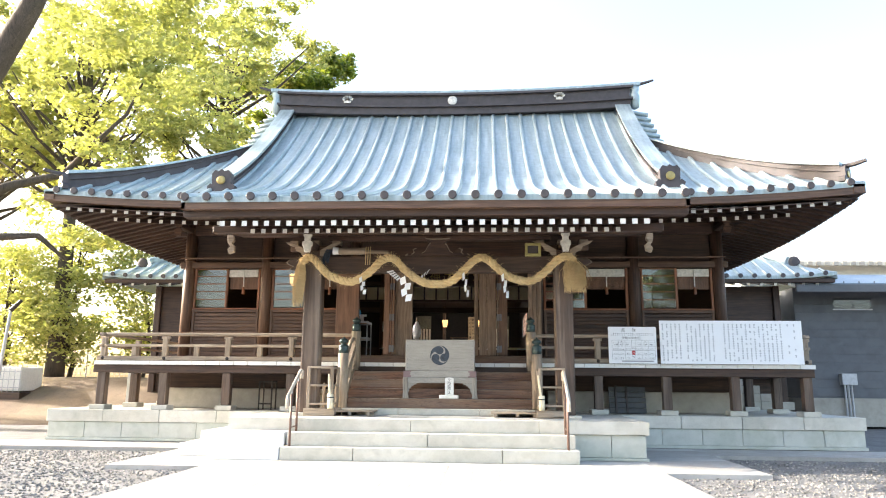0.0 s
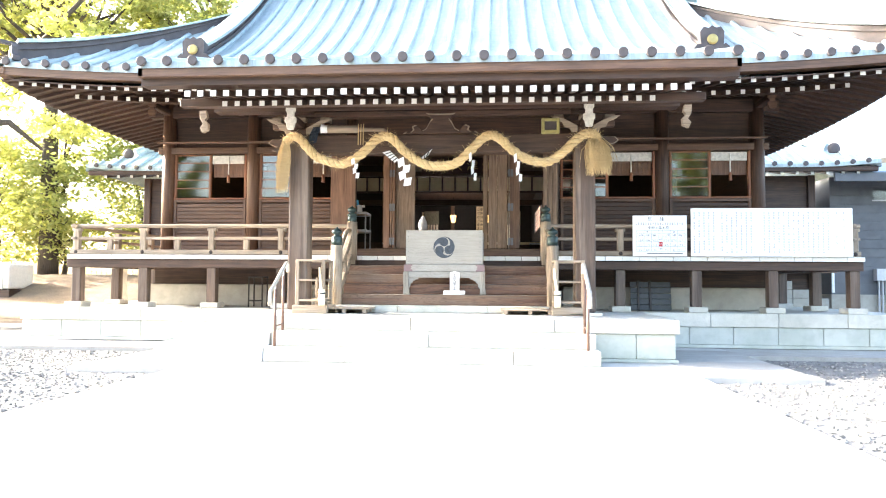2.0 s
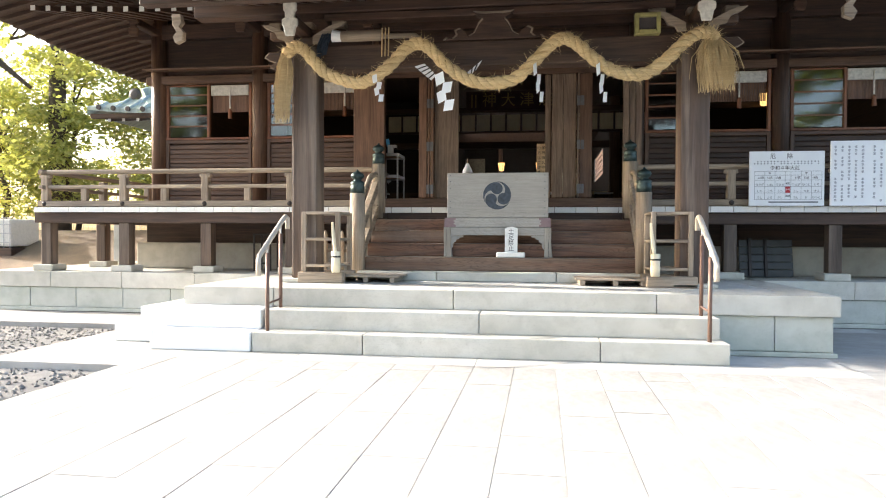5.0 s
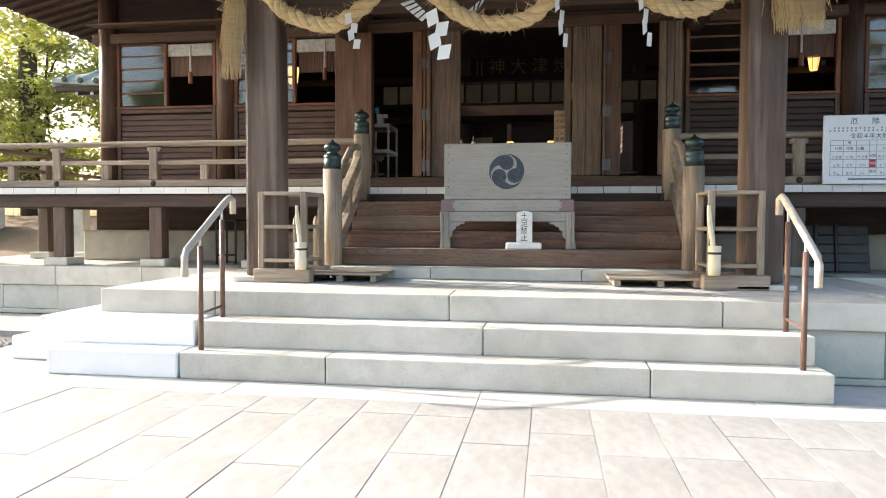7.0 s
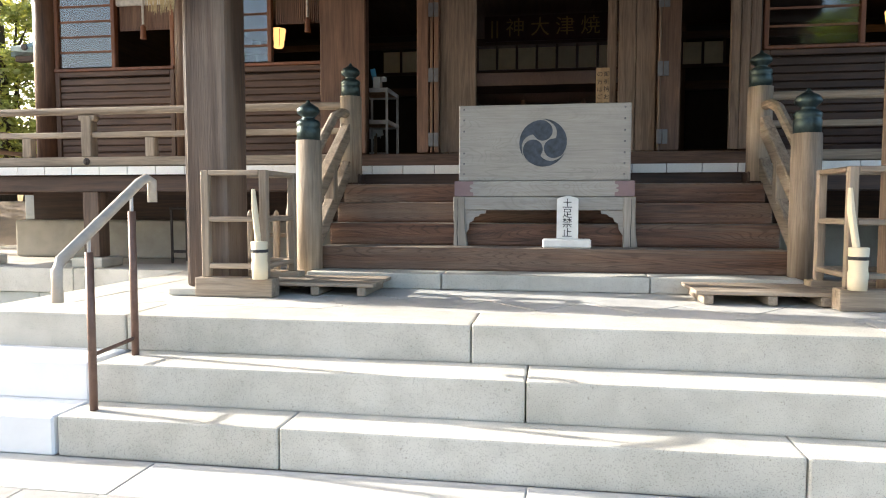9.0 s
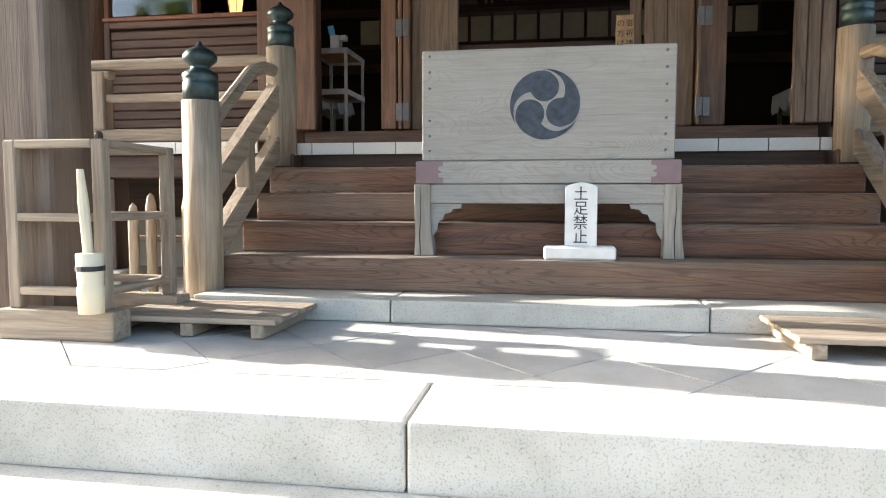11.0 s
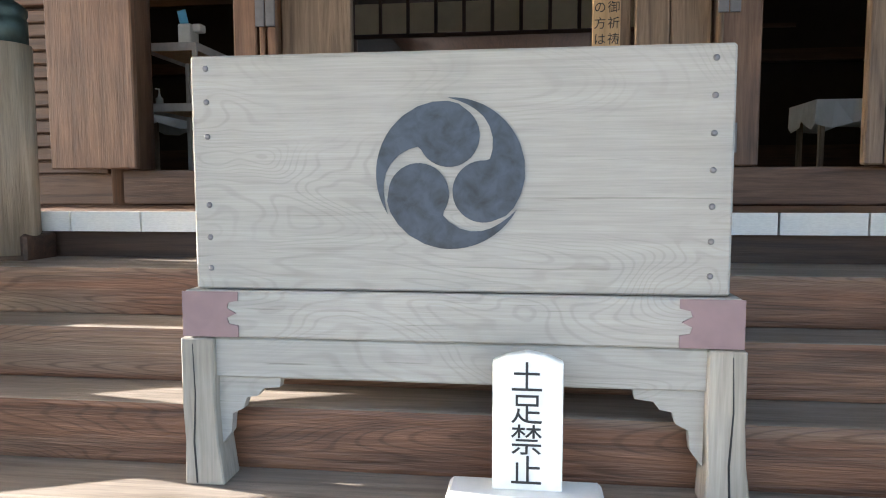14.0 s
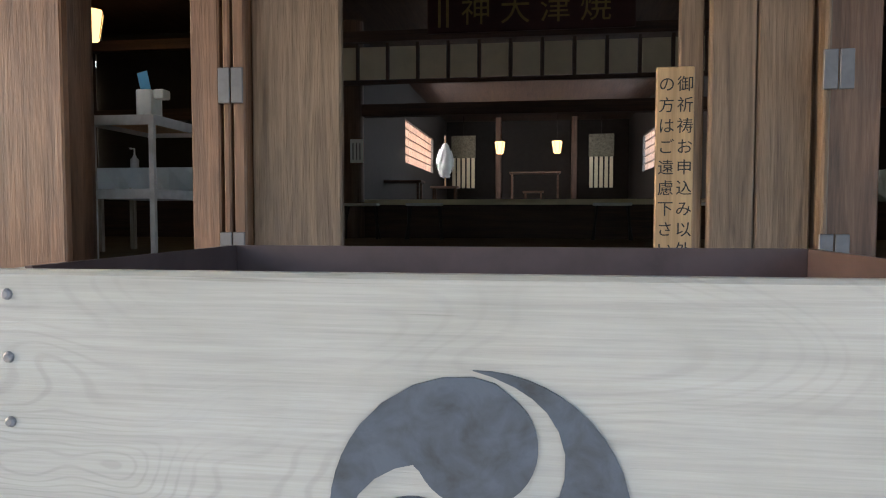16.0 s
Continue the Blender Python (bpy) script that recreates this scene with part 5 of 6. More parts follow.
# ---- racks on the platform ----
for s, x0, x1, y0, y1 in ((-1, -3.25, -2.76, 12.33, 12.95), (1, 0.85, 1.33, 12.35, 12.95)):
    r = thing("umbrella_rack", "grey weathered open wooden rack on heavy feet", "rack", "racks beside the stairs", (x0, y0, TOP))
    for y in (y0 + 0.02, y1 - 0.1):
        local(part("foot", box(x0 - 0.02, x1 + 0.05, y - 0.03, y + 0.1, TOP, TOP + 0.13, 0.012), M["grey_x"], r))
        for x in (x0 + 0.02, x1 - 0.05):
            local(part("upright", box(x, x + 0.055, y, y + 0.055, TOP + 0.13, 1.47, 0.006), M["grey_z"], r))
        for z in (0.8, 1.12, 1.435):
            local(part("rail", box(x0 + 0.076, x1 - 0.051, y, y + 0.05, z, z + 0.035, 0.005), M["grey_x"], r))
    for x in (x0 + 0.02, x1 - 0.05):
        for z in (0.8, 1.12, 1.435):
            local(part("rail", box(x, x + 0.05, y0 + 0.076, y1 - 0.101, z, z + 0.034, 0.005), M["grey_y"], r))
    bx = x1 - 0.02 if s < 0 else x0 + 0.06
    bk = thing("bamboo_holder", "pale bamboo holder with a long ladle leaning in it", "holder", "bamboo holders", (bx, y0 - 0.03, TOP + 0.13))
    local(part("tube", lathe([(0.05, 0), (0.055, 0.1), (0.05, 0.12), (0.055, 0.25), (0.045, 0.252)], (bx, y0 - 0.045, TOP + 0.131), 16), M["cream"], bk, "", True))
    local(part("binding", lathe([(0.058, 0.18), (0.058, 0.2)], (bx, y0 - 0.045, TOP + 0.13), 16), M["ink"], bk))
    local(part("ladle", tube([(bx, y0 - 0.045, TOP + 0.3), (bx - 0.04, y0 - 0.02, 1.2), (bx - 0.05, y0 - 0.02, 1.34)], [0.02, 0.022, 0.014], 8), M["cream"], bk))
# low slatted duckboards
for x0, x1, y0, y1 in ((-2.95, -2.05, 12.47, 13.02), (0.04, 0.9, 12.47, 13.03)):
    d = thing("duckboard", "low slatted wooden duckboard on the stone platform", "duckboard", "duckboards", (x0, y0, TOP))
    for i in range(6):
        w = (y1 - y0) / 6
        local(part("slat", box(x0, x1, y0 + i * w, y0 + (i + 1) * w - 0.006, 0.675, 0.70, 0.004), M["grey_x"], d))
    for x in (x0 + 0.05, (x0 + x1) / 2, x1 - 0.12):
        local(part("runner", box(x, x + 0.06, y0 + 0.01, y1 - 0.01, TOP + 0.004, 0.674, 0.004), M["grey_y"], d))
# small bamboo fence and stool beside the stairs
sf = thing("bamboo_hurdle", "small hurdle of rounded wooden stakes beside the stairs", "stakes", "", (-3.3, 13.6, TOP))
for i in range(5):
    x = -3.45 + i * 0.12
    local(part("stake", lathe([(0.03, 0), (0.032, 0.5 + 0.06 * (i % 2)), (0.02, 0.56 + 0.06 * (i % 2)), (0.005, 0.58 + 0.06 * (i % 2))], (x, 13.6, TOP), 10), M["grey_z"], sf, "", True))
local(part("crossbar", box(-3.5, -2.92, 13.635, 13.66, 0.95, 0.99, 0.005), M["grey_x"], sf))
stl = thing("metal_stool", "small dark metal framed stool under the veranda", "stool", "", (-4.73, 14.9, TOP))
for x in (-4.87, -4.60):
    for y in (14.75, 15.05):
        local(part("leg", tube([(x, y, TOP), (x, y, 1.18)], 0.015, 8), M["iron"], stl))
local(part("seat", box(-4.89, -4.58, 14.73, 15.07, 1.18, 1.21, 0.008), M["iron"], stl))
local(part("brace", box(-4.88, -4.59, 14.74, 14.76, 0.72, 0.75, 0.004), M["iron"], stl))
# dark duckboards stacked on edge under the veranda
for k in range(2):
    st = thing("leaning_duckboard", "dark slatted board leaning on edge under the veranda", "duckboard", "stacked boards", (2.5, 14.9, TOP))
    for i in range(5):
        b = box(0, 0.72, 0, 0.025, 0.01 + i * 0.11, 0.11 + i * 0.11, 0.004)
        turned(b, Matrix.Translation((2.5 + 0.06 * k, 14.82 + 0.13 * k, TOP)) @ Matrix.Rotation(radians(-10), 4, "X"))
        local(part("slat", b, paint("dark_board", (0.075, 0.08, 0.085), 0.6), st))
    for dx in (0.12, 0.34):
        b = box(dx, dx + 0.04, -0.03, -0.002, 0.0, 0.57, 0.004)
        turned(b, Matrix.Translation((2.5 + 0.06 * k, 14.82 + 0.13 * k, TOP)) @ Matrix.Rotation(radians(-10), 4, "X"))
        local(part("batten", b, M["iron"], st))

# ---- notice boards on the veranda rail ----
n1 = thing("notice_board", "white printed notice board standing against the railing", "notice board", "", (2.85, 14.03, VZ))
local(part("panel", box(2.385, 3.325, 14.02, 14.05, 1.605, 2.33, 0.004), M["board_white"], n1))
YB = 14.0185
words("厄", 0.075, M["ink"], Matrix.Translation((2.68, YB, 2.26)), n1), words("除", 0.075, M["ink"], Matrix.Translation((2.89, YB, 2.26)), n1)
for i in range(2):
    for j in range(40):
        if (j * 7 + i) % 11:
            local(part("print", box(2.44 + j * 0.021, 2.455 + j * 0.021, YB, YB + 0.001, 2.185 - i * 0.028, 2.201 - i * 0.028), M["inkgrey"], n1)) if j % 2 == 0 else None
words("令和４年大厄", 0.062, M["ink"], Matrix.Translation((2.83, YB, 2.105)), n1)
b = bmesh.new()
gx = [2.45 + 0.128 * i for i in range(4)] + [2.905 + 0.128 * i for i in range(4)]
for x in gx:
    box(x, x + 0.004, YB, YB + 0.001, 1.69, 2.065, 0, b)
for z in (1.69, 1.775, 1.86, 1.945, 2.01, 2.062):
    box(2.45, 3.293, YB, YB + 0.001, z, z + 0.004, 0, b)
local(part("printed_table", b, M["inkgrey"], n1))
for r_, row in enumerate((("うさぎ", "いぬ", "うさぎ", "うさぎ", "ひつじ", "とり"), ("とら", "とり", "とら", "とら", "うま", "さる"), ("うし", "さる", "うし", "うし", "み", "ひつじ"))):
    for c_, tx in enumerate(row):
        x = (gx[c_] if c_ < 3 else gx[c_ + 1]) + 0.066
        words(tx, 0.036, M["ink"], Matrix.Translation((x, YB, 1.885 - 0.085 * r_)), n1)
words("61歳　42歳　25歳", 0.036, M["ink"], Matrix.Translation((2.64, YB, 1.977)), n1), words("37歳　33歳　19歳", 0.036, M["ink"], Matrix.Translation((3.1, YB, 1.977)), n1)
words("男", 0.034, M["ink"], Matrix.Translation((2.64, YB, 2.036)), n1), words("女", 0.034, M["ink"], Matrix.Translation((3.1, YB, 2.036)), n1)
local(part("red_mark", box(2.84, 2.90, YB - 0.0005, YB + 0.0005, 1.78, 1.86), M["inkred"], n1))
words("前厄", 0.03, M["ink"], Matrix.Translation((2.872, YB, 1.90)), n1), words("本厄", 0.03, M["board_white"], Matrix.Translation((2.87, YB - 0.001, 1.82)), n1), words("後厄", 0.03, M["ink"], Matrix.Translation((2.872, YB, 1.735)), n1)
local(part("print", box(2.63, 3.25, YB, YB + 0.001, 1.645, 1.665), M["inkgrey"], n1))
n2 = thing("donor_board", "wide white board filled with columns of brushed names", "notice board", "", (4.75, 14.03, VZ))
local(part("panel", box(3.39, 6.13, 14.0, 14.03, 1.605, 2.455, 0.004), M["board_white"], n2))
b = bmesh.new()
rw = random.Random(9)
cols = [5.98, 5.86] + [5.72 - 0.083 * i for i in range(14)] + [4.42 - 0.083 * i for i in range(7)] + [3.78 - 0.083 * i for i in range(5)]
for ci, x in enumerate(cols):
    z, big = 2.39, ci < 2
    low = 1.68 if not big else 1.75
    while z > low:
        hgt = 0.05 if big else 0.034
        if rw.random() > 0.12:
            for q in range(3):
                zz = z - hgt * (0.15 + 0.3 * q)
                box(x - 0.018 * rw.uniform(0.6, 1), x + 0.018 * rw.uniform(0.6, 1), 13.9985, 13.9995, zz - 0.0035, zz + 0.0035, 0, b)
            box(x - 0.004, x + 0.003, 13.9985, 13.9995, z - hgt, z, 0, b)
        z -= hgt + (0.07 if big else 0.012) + (0.05 if rw.random() < 0.08 else 0)
local(part("brushed_writing", b, M["inkpale"], n2))


# ---- inside the hall ----
FZ, F2 = 1.79, 2.28
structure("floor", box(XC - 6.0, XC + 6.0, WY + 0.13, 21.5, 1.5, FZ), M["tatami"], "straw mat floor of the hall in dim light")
structure("floor_2", box(XC - 6.0, XC + 6.0, 21.502, 31, 1.5, F2), M["dark_x"], "raised dark wooden inner floor")
structure("trim", box(XC - 2.3, XC + 2.3, 21.47, 21.5, F2 - 0.06, F2 + 0.01, 0.004), M["cream"], "pale edge of the raised floor")
structure("ceiling", box(XC - 6.0, XC + 6.0, WY + 0.15, 31, 4.55, 4.6), M["dark_y"], "dark boarded hall ceiling")
# back, partition and inner walls carry the room's darkness in their colour
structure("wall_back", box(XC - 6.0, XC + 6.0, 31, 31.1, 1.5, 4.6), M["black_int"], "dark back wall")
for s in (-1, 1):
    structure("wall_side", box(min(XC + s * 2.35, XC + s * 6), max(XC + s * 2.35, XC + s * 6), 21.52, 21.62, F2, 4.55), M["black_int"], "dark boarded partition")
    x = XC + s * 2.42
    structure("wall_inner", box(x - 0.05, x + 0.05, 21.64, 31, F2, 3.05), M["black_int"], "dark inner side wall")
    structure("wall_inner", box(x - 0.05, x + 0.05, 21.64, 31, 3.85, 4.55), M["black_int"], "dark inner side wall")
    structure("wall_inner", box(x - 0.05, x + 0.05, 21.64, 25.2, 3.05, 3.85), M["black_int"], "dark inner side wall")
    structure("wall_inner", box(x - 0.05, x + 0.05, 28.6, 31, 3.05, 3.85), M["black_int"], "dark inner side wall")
    w = thing("lattice_window", "small bright window with dark lattice bars", "window", "inner lattice windows", (x, 27.8, 3.0), "structure")
    local(part("daylight", box(x + s * 0.06, x + s * 0.065, 25.15, 28.65, 3.03, 3.87), glow("daylight_outside", (0.85, 0.93, 1.0) if s > 0 else (1.0, 0.95, 0.9), 2.6), w, "bright sky outside the window"))
    for i in range(15):
        y = 25.2 + 0.23 * i
        local(part("bar", box(x - 0.02, x + 0.02, y - 0.012, y + 0.012, 3.05, 3.85), M["redwood"], w))
    for z in (3.05, 3.21, 3.37, 3.53, 3.69, 3.83):
        local(part("bar", box(x - 0.022, x + 0.022, 25.2, 28.6, z, z + 0.02), M["redwood"], w))
# open interior posts
for x in (XC - 2.3, XC + 2.3):
    structure("pillar", lathe([(0.13, 0), (0.13, 2.76)], (x, 21.35, FZ), 20), M["brown_z"], "dark round inner pillar")
structure("beam", box(XC - 6, XC + 6, 21.3, 21.46, 3.35, 3.5), M["dark_x"], "dark inner tie beam")
structure("beam", box(XC - 6, XC + 6, 20.4, 20.5, 4.06, 4.18), M["dark_x"], "dark inner lintel")
# band of pale papers between dark battens
fr = thing("paper_frieze", "row of pale papers between dark battens across the hall", "frieze", "", (XC, 20.5, 3.54))
for i in range(-8, 9):
    x = XC - 0.08 + i * 0.352
    local(part("paper", box(x - 0.152, x + 0.152, 20.49, 20.497, 3.65, 4.02), M["cream"], fr))
    local(part("batten", box(x + 0.158, x + 0.194, 20.47, 20.5, 3.62, 4.06), M["dark_z"], fr))
local(part("rail", box(XC - 3.2, XC + 3.3, 20.46, 20.5, 3.59, 3.635), M["dark_x"], fr))
# plaque
pq = thing("hall_plaque", "dark red plaque with four gilt brushed characters", "plaque", "", (-0.95, 20.3, 4.1))
local(part("board", box(-2.1, 0.15, 20.3, 20.35, 4.10, 4.54, 0.01), paint("dark_red_lacquer", (0.05, 0.014, 0.012), 0.4), pq))
for i, ch in enumerate("神大津焼"):
    words(ch, 0.34, M["gold"], Matrix.Translation((-1.56 + 0.43 * i, 20.295, 4.31)), pq)
for i in range(2):
    local(part("small_writing", box(-1.98 + 0.09 * i, -1.95 + 0.09 * i, 20.294, 20.299, 4.16, 4.46), M["gold"], pq))


def paper_lantern(x, y, z, k=1.0, name="hanging_lantern"):
    ln = thing(name, "lit hexagonal paper lantern with dark ribs", "lantern", "lit lanterns", (x, y, z))
    local(part("shade", lathe([(0.06 * k, 0), (0.075 * k, 0.02 * k), (0.11 * k, 0.24 * k), (0.10 * k, 0.26 * k)], (x, y, z), 6), M["lamp"], ln, "glowing cream paper shade"))
    b = bmesh.new()
    for i in range(6):
        a = 2 * math.pi * i / 6
        tube([(x + 0.077 * k * math.cos(a), y + 0.077 * k * math.sin(a), z + 0.02 * k), (x + 0.113 * k * math.cos(a), y + 0.113 * k * math.sin(a), z + 0.24 * k)], 0.004 * k, 4, b)
    local(part("ribs", b, M["iron"], ln))
    local(part("cord", tube([(x, y, z + 0.26 * k), (x, y, 4.55)], 0.006, 5), M["iron"], ln))


paper_lantern(-5.6, 19.5, 3.94, 1.25), paper_lantern(4.36, 20.0, 4.02)
paper_lantern(-1.77, 29.0, 3.52, 1.1), paper_lantern(-0.44, 29.0, 3.52, 1.1)
# altar and inner furniture
for s in (-1, 1):
    structure("pillar", box(XC + s * 0.93 - 0.07, XC + s * 0.93 + 0.07, 29.9, 30.05, F2 + 0.005, 4.5, 0.01), M["brown_z"], "slender inner pillar")
    BX = -2.72 if s < 0 else 0.64
    bn = thing("hanging_banner", "cream hanging banner with dark stripes", "banner", "shrine banners", (BX, 29.8, 2.5))
    for i in range(5):
        x = BX - 0.24 + i * 0.12
        local(part("streamer", box(x - 0.04, x + 0.04, 29.8, 29.806, 2.75, 3.5), M["cream"], bn))
    local(part("cord", tube([(BX, 29.8, 4.05), (BX, 29.8, 4.55)], 0.008, 5), M["iron"], bn))
    local(part("head", box(BX - 0.3, BX + 0.3, 29.79, 29.81, 3.5, 4.05), paint("brocade", (0.22, 0.2, 0.14), 0.7, 0, 0.6, 30), bn))
def table(name, label, x0, x1, y0, y1, z0, z1, mat, cat="table", group=""):
    t_ = thing(name, label, cat, group, ((x0 + x1) / 2, (y0 + y1) / 2, z0))
    local(part("top", box(x0, x1, y0, y1, z1 - 0.04, z1, 0.006), mat, t_))
    for x in (x0 + 0.04, x1 - 0.08):
        for y in (y0 + 0.04, y1 - 0.08):
            local(part("leg", box(x, x + 0.04, y, y + 0.04, z0, z1 - 0.04), mat, t_))
    return t_


table("altar_table", "dark wooden altar table before the inner sanctuary", -1.55, -0.35, 29.0, 29.5, F2, 3.1, M["brown_x"])
table("offering_stand", "small low dark offering table", -1.2, -0.75, 27.5, 27.8, F2, 2.6, M["brown_x"])
for i, x in enumerate((-4.3, -3.05, -2.25, 0.0, 1.1)):
    bch = thing("folding_bench", "low folding bench with a white seat", "bench", "hall benches", (x, 21.0, FZ))
    local(part("seat", box(x - 0.22, x + 0.22, 20.9, 21.1, 2.2, 2.235, 0.008), M["sheet"], bch, "white padded seat"))
    for q in (-1, 1):
        local(part("leg", tube([(x + q * 0.22, 20.92, FZ), (x + q * 0.18, 21.08, 2.2)], 0.016, 6), M["iron"], bch))
        local(part("leg", tube([(x + q * 0.22, 21.08, FZ), (x + q * 0.18, 20.92, 2.2)], 0.016, 6), M["iron"], bch))
tb = table("side_table", "dark narrow wooden table in the hall", -3.9, -2.7, 23.4, 23.8, F2, 2.64, M["brown_x"])
table("wand_stand", "small wooden stand for the paper wand", -2.93, -2.4, 25.8, 26.1, F2, 2.64, M["brown_x"])
wd = thing("paper_wand", "standing wand with a full plume of white paper strips", "paper wand", "", (-2.66, 25.95, 2.64))
b = bmesh.new()
for i in range(700):
    a, h = rr.uniform(0, 6.28), rr.random()
    r = 0.16 * math.sin(math.pi * (0.12 + 0.8 * h)) * rr.uniform(0.5, 1)
    c = Vector((-2.66 + r * math.cos(a), 25.95 + r * math.sin(a), 2.92 + 0.56 * h))
    d, w = Vector((0.03 * math.cos(a), 0.03 * math.sin(a), -0.12)), Vector((-math.sin(a), math.cos(a), 0)) * 0.018
    b.faces.new([b.verts.new(q) for q in (c - w, c + w, c + w + d, c - w + d)])
local(part("plume", b, M["paper"], wd))
local(part("stick", tube([(-2.66, 25.95, 2.64), (-2.66, 25.95, 3.62)], 0.014, 8), M["cedar"], wd))
# paper note on a pillar
nt_ = thing("paper_notice", "small white paper notice on the inner pillar", "paper notice", "", (-3.2, 21.2, 2.7))
local(part("sheet", box(-3.24, -3.07, 21.2, 21.203, 2.75, 3.05), M["paper"], nt_))
for i in range(3):
    local(part("writing", box(-3.21 + 0.045 * i, -3.195 + 0.045 * i, 21.198, 21.1995, 2.79, 3.0), M["inkgrey"], nt_))

# ---- trolley with a dispenser, cloth table ----
tr = thing("steel_trolley", "grey steel shelf trolley with wooden shelves by the door", "trolley", "", (-3.1, 16.3, FZ))
TX0, TX1, TY0, TY1 = -3.13, -2.78, 15.88, 16.45
for x in (TX0, TX1 - 0.025):
    for y in (TY0, TY1 - 0.025):
        local(part("leg", box(x, x + 0.025, y, y + 0.025, FZ, 2.59), M["steel"], tr))
for z in (2.20, 2.57):
    local(part("shelf", box(TX0, TX1, TY0, TY1, z, z + 0.012), M["cedar"], tr, "brown wooden shelf board"))
    for y in (TY0 - 0.004, TY1 + 0.001):
        local(part("rim", box(TX0 - 0.004, TX1 + 0.004, y, y + 0.003, z - 0.025, z + 0.025), M["steel"], tr))
    for x in (TX0 - 0.0045, TX1 + 0.0015):
        local(part("rim", box(x, x + 0.003, TY0, TY1, z - 0.025, z + 0.025), M["steel"], tr))
dp = thing("sanitizer_dispenser", "white automatic hand sanitizer dispenser with a blue card", "dispenser", "", (-2.95, 16.18, 2.59))
local(part("body", box(-3.02, -2.93, 16.12, 16.24, 2.583, 2.77, 0.012), M["white"], dp))
local(part("spout", box(-2.93, -2.87, 16.14, 16.22, 2.72, 2.772, 0.012), M["white"], dp))
local(part("window", box(-3.028, -3.02, 16.15, 16.2, 2.62, 2.74), paint("blue_window", (0.1, 0.25, 0.4), 0.2), dp))
local(part("card", turned(box(-0.03, 0.03, 0, 0.003, 0, 0.13), Matrix.Translation((-3.03, 16.25, 2.76)) @ Matrix.Rotation(radians(-12), 4, "Y")), paint("blue_card", (0.08, 0.35, 0.6), 0.5), dp, "blue printed card"))


def cloth_table(x0, x1, y0, y1, z1):
    t_ = thing("cloth_table", "low table covered with a draped white cloth", "table", "cloth-covered tables", ((x0 + x1) / 2, (y0 + y1) / 2, FZ))
    for x in (x0 + 0.05, x1 - 0.09):
        for y in (y0 + 0.05, y1 - 0.09):
            local(part("leg", box(x, x + 0.04, y, y + 0.04, FZ, z1 - 0.02), M["grey_z"], t_))
    b = bmesh.new()
    n = 28
    top, low = [], []
    for i in range(n):
        a = i / n * 4
        k, f = int(a), a - int(a)
        P = [(x0, y0), (x1, y0), (x1, y1), (x0, y1)]
        p, q = P[k], P[(k + 1) % 4]
        x, y = p[0] + (q[0] - p[0]) * f, p[1] + (q[1] - p[1]) * f
        top.append(b.verts.new((x, y, z1)))
        o = 0.02 + 0.02 * math.sin(i * 2.3)
        low.append(b.verts.new((x + (o if x > (x0 + x1) / 2 else -o), y + (o if y > (y0 + y1) / 2 else -o), z1 - 0.2 - 0.04 * math.sin(i * 1.7))))
    b.faces.new(top)
    for i in range(n):
        b.faces.new((top[i], top[(i + 1) % n], low[(i + 1) % n], low[i]))
    bmesh.ops.recalc_face_normals(b, faces=b.faces[:])
    local(part("cloth", b, M["sheet"], t_, "creased white cloth"))


cloth_table(-4.5, -3.5, 17.8, 18.4, 2.47), cloth_table(1.6, 2.6, 17.8, 18.4, 2.42)
pb = thing("pump_bottle", "clear plastic pump bottle on the cloth table", "bottle", "", (-4.2, 18.0, 2.47))
local(part("bottle", lathe([(0.03, 0), (0.034, 0.01), (0.034, 0.08), (0.015, 0.1), (0.012, 0.12)], (-4.2, 18.0, 2.471), 14), M["sheet"], pb, "", True))
local(part("pump", tube([(-4.2, 18.0, 2.59), (-4.2, 18.0, 2.64), (-4.24, 18.0, 2.645)], 0.008, 6), M["white"], pb))
# standing timber sign
ws = thing("timber_sign", "upright cedar board sign with two brushed columns", "sign", "", (-0.36, 15.3, 1.6))
local(part("board", box(-0.437, -0.301, 15.3, 15.325, 1.605, 2.64, 0.004), M["cedar"], ws))
column("御祈祷お申込み以外", 0.06, 0.0765, M["ink"], -0.334, 15.299, 2.572, ws)
column("の方はご遠慮下さい", 0.06, 0.0765, M["ink"], -0.400, 15.299, 2.572, ws)

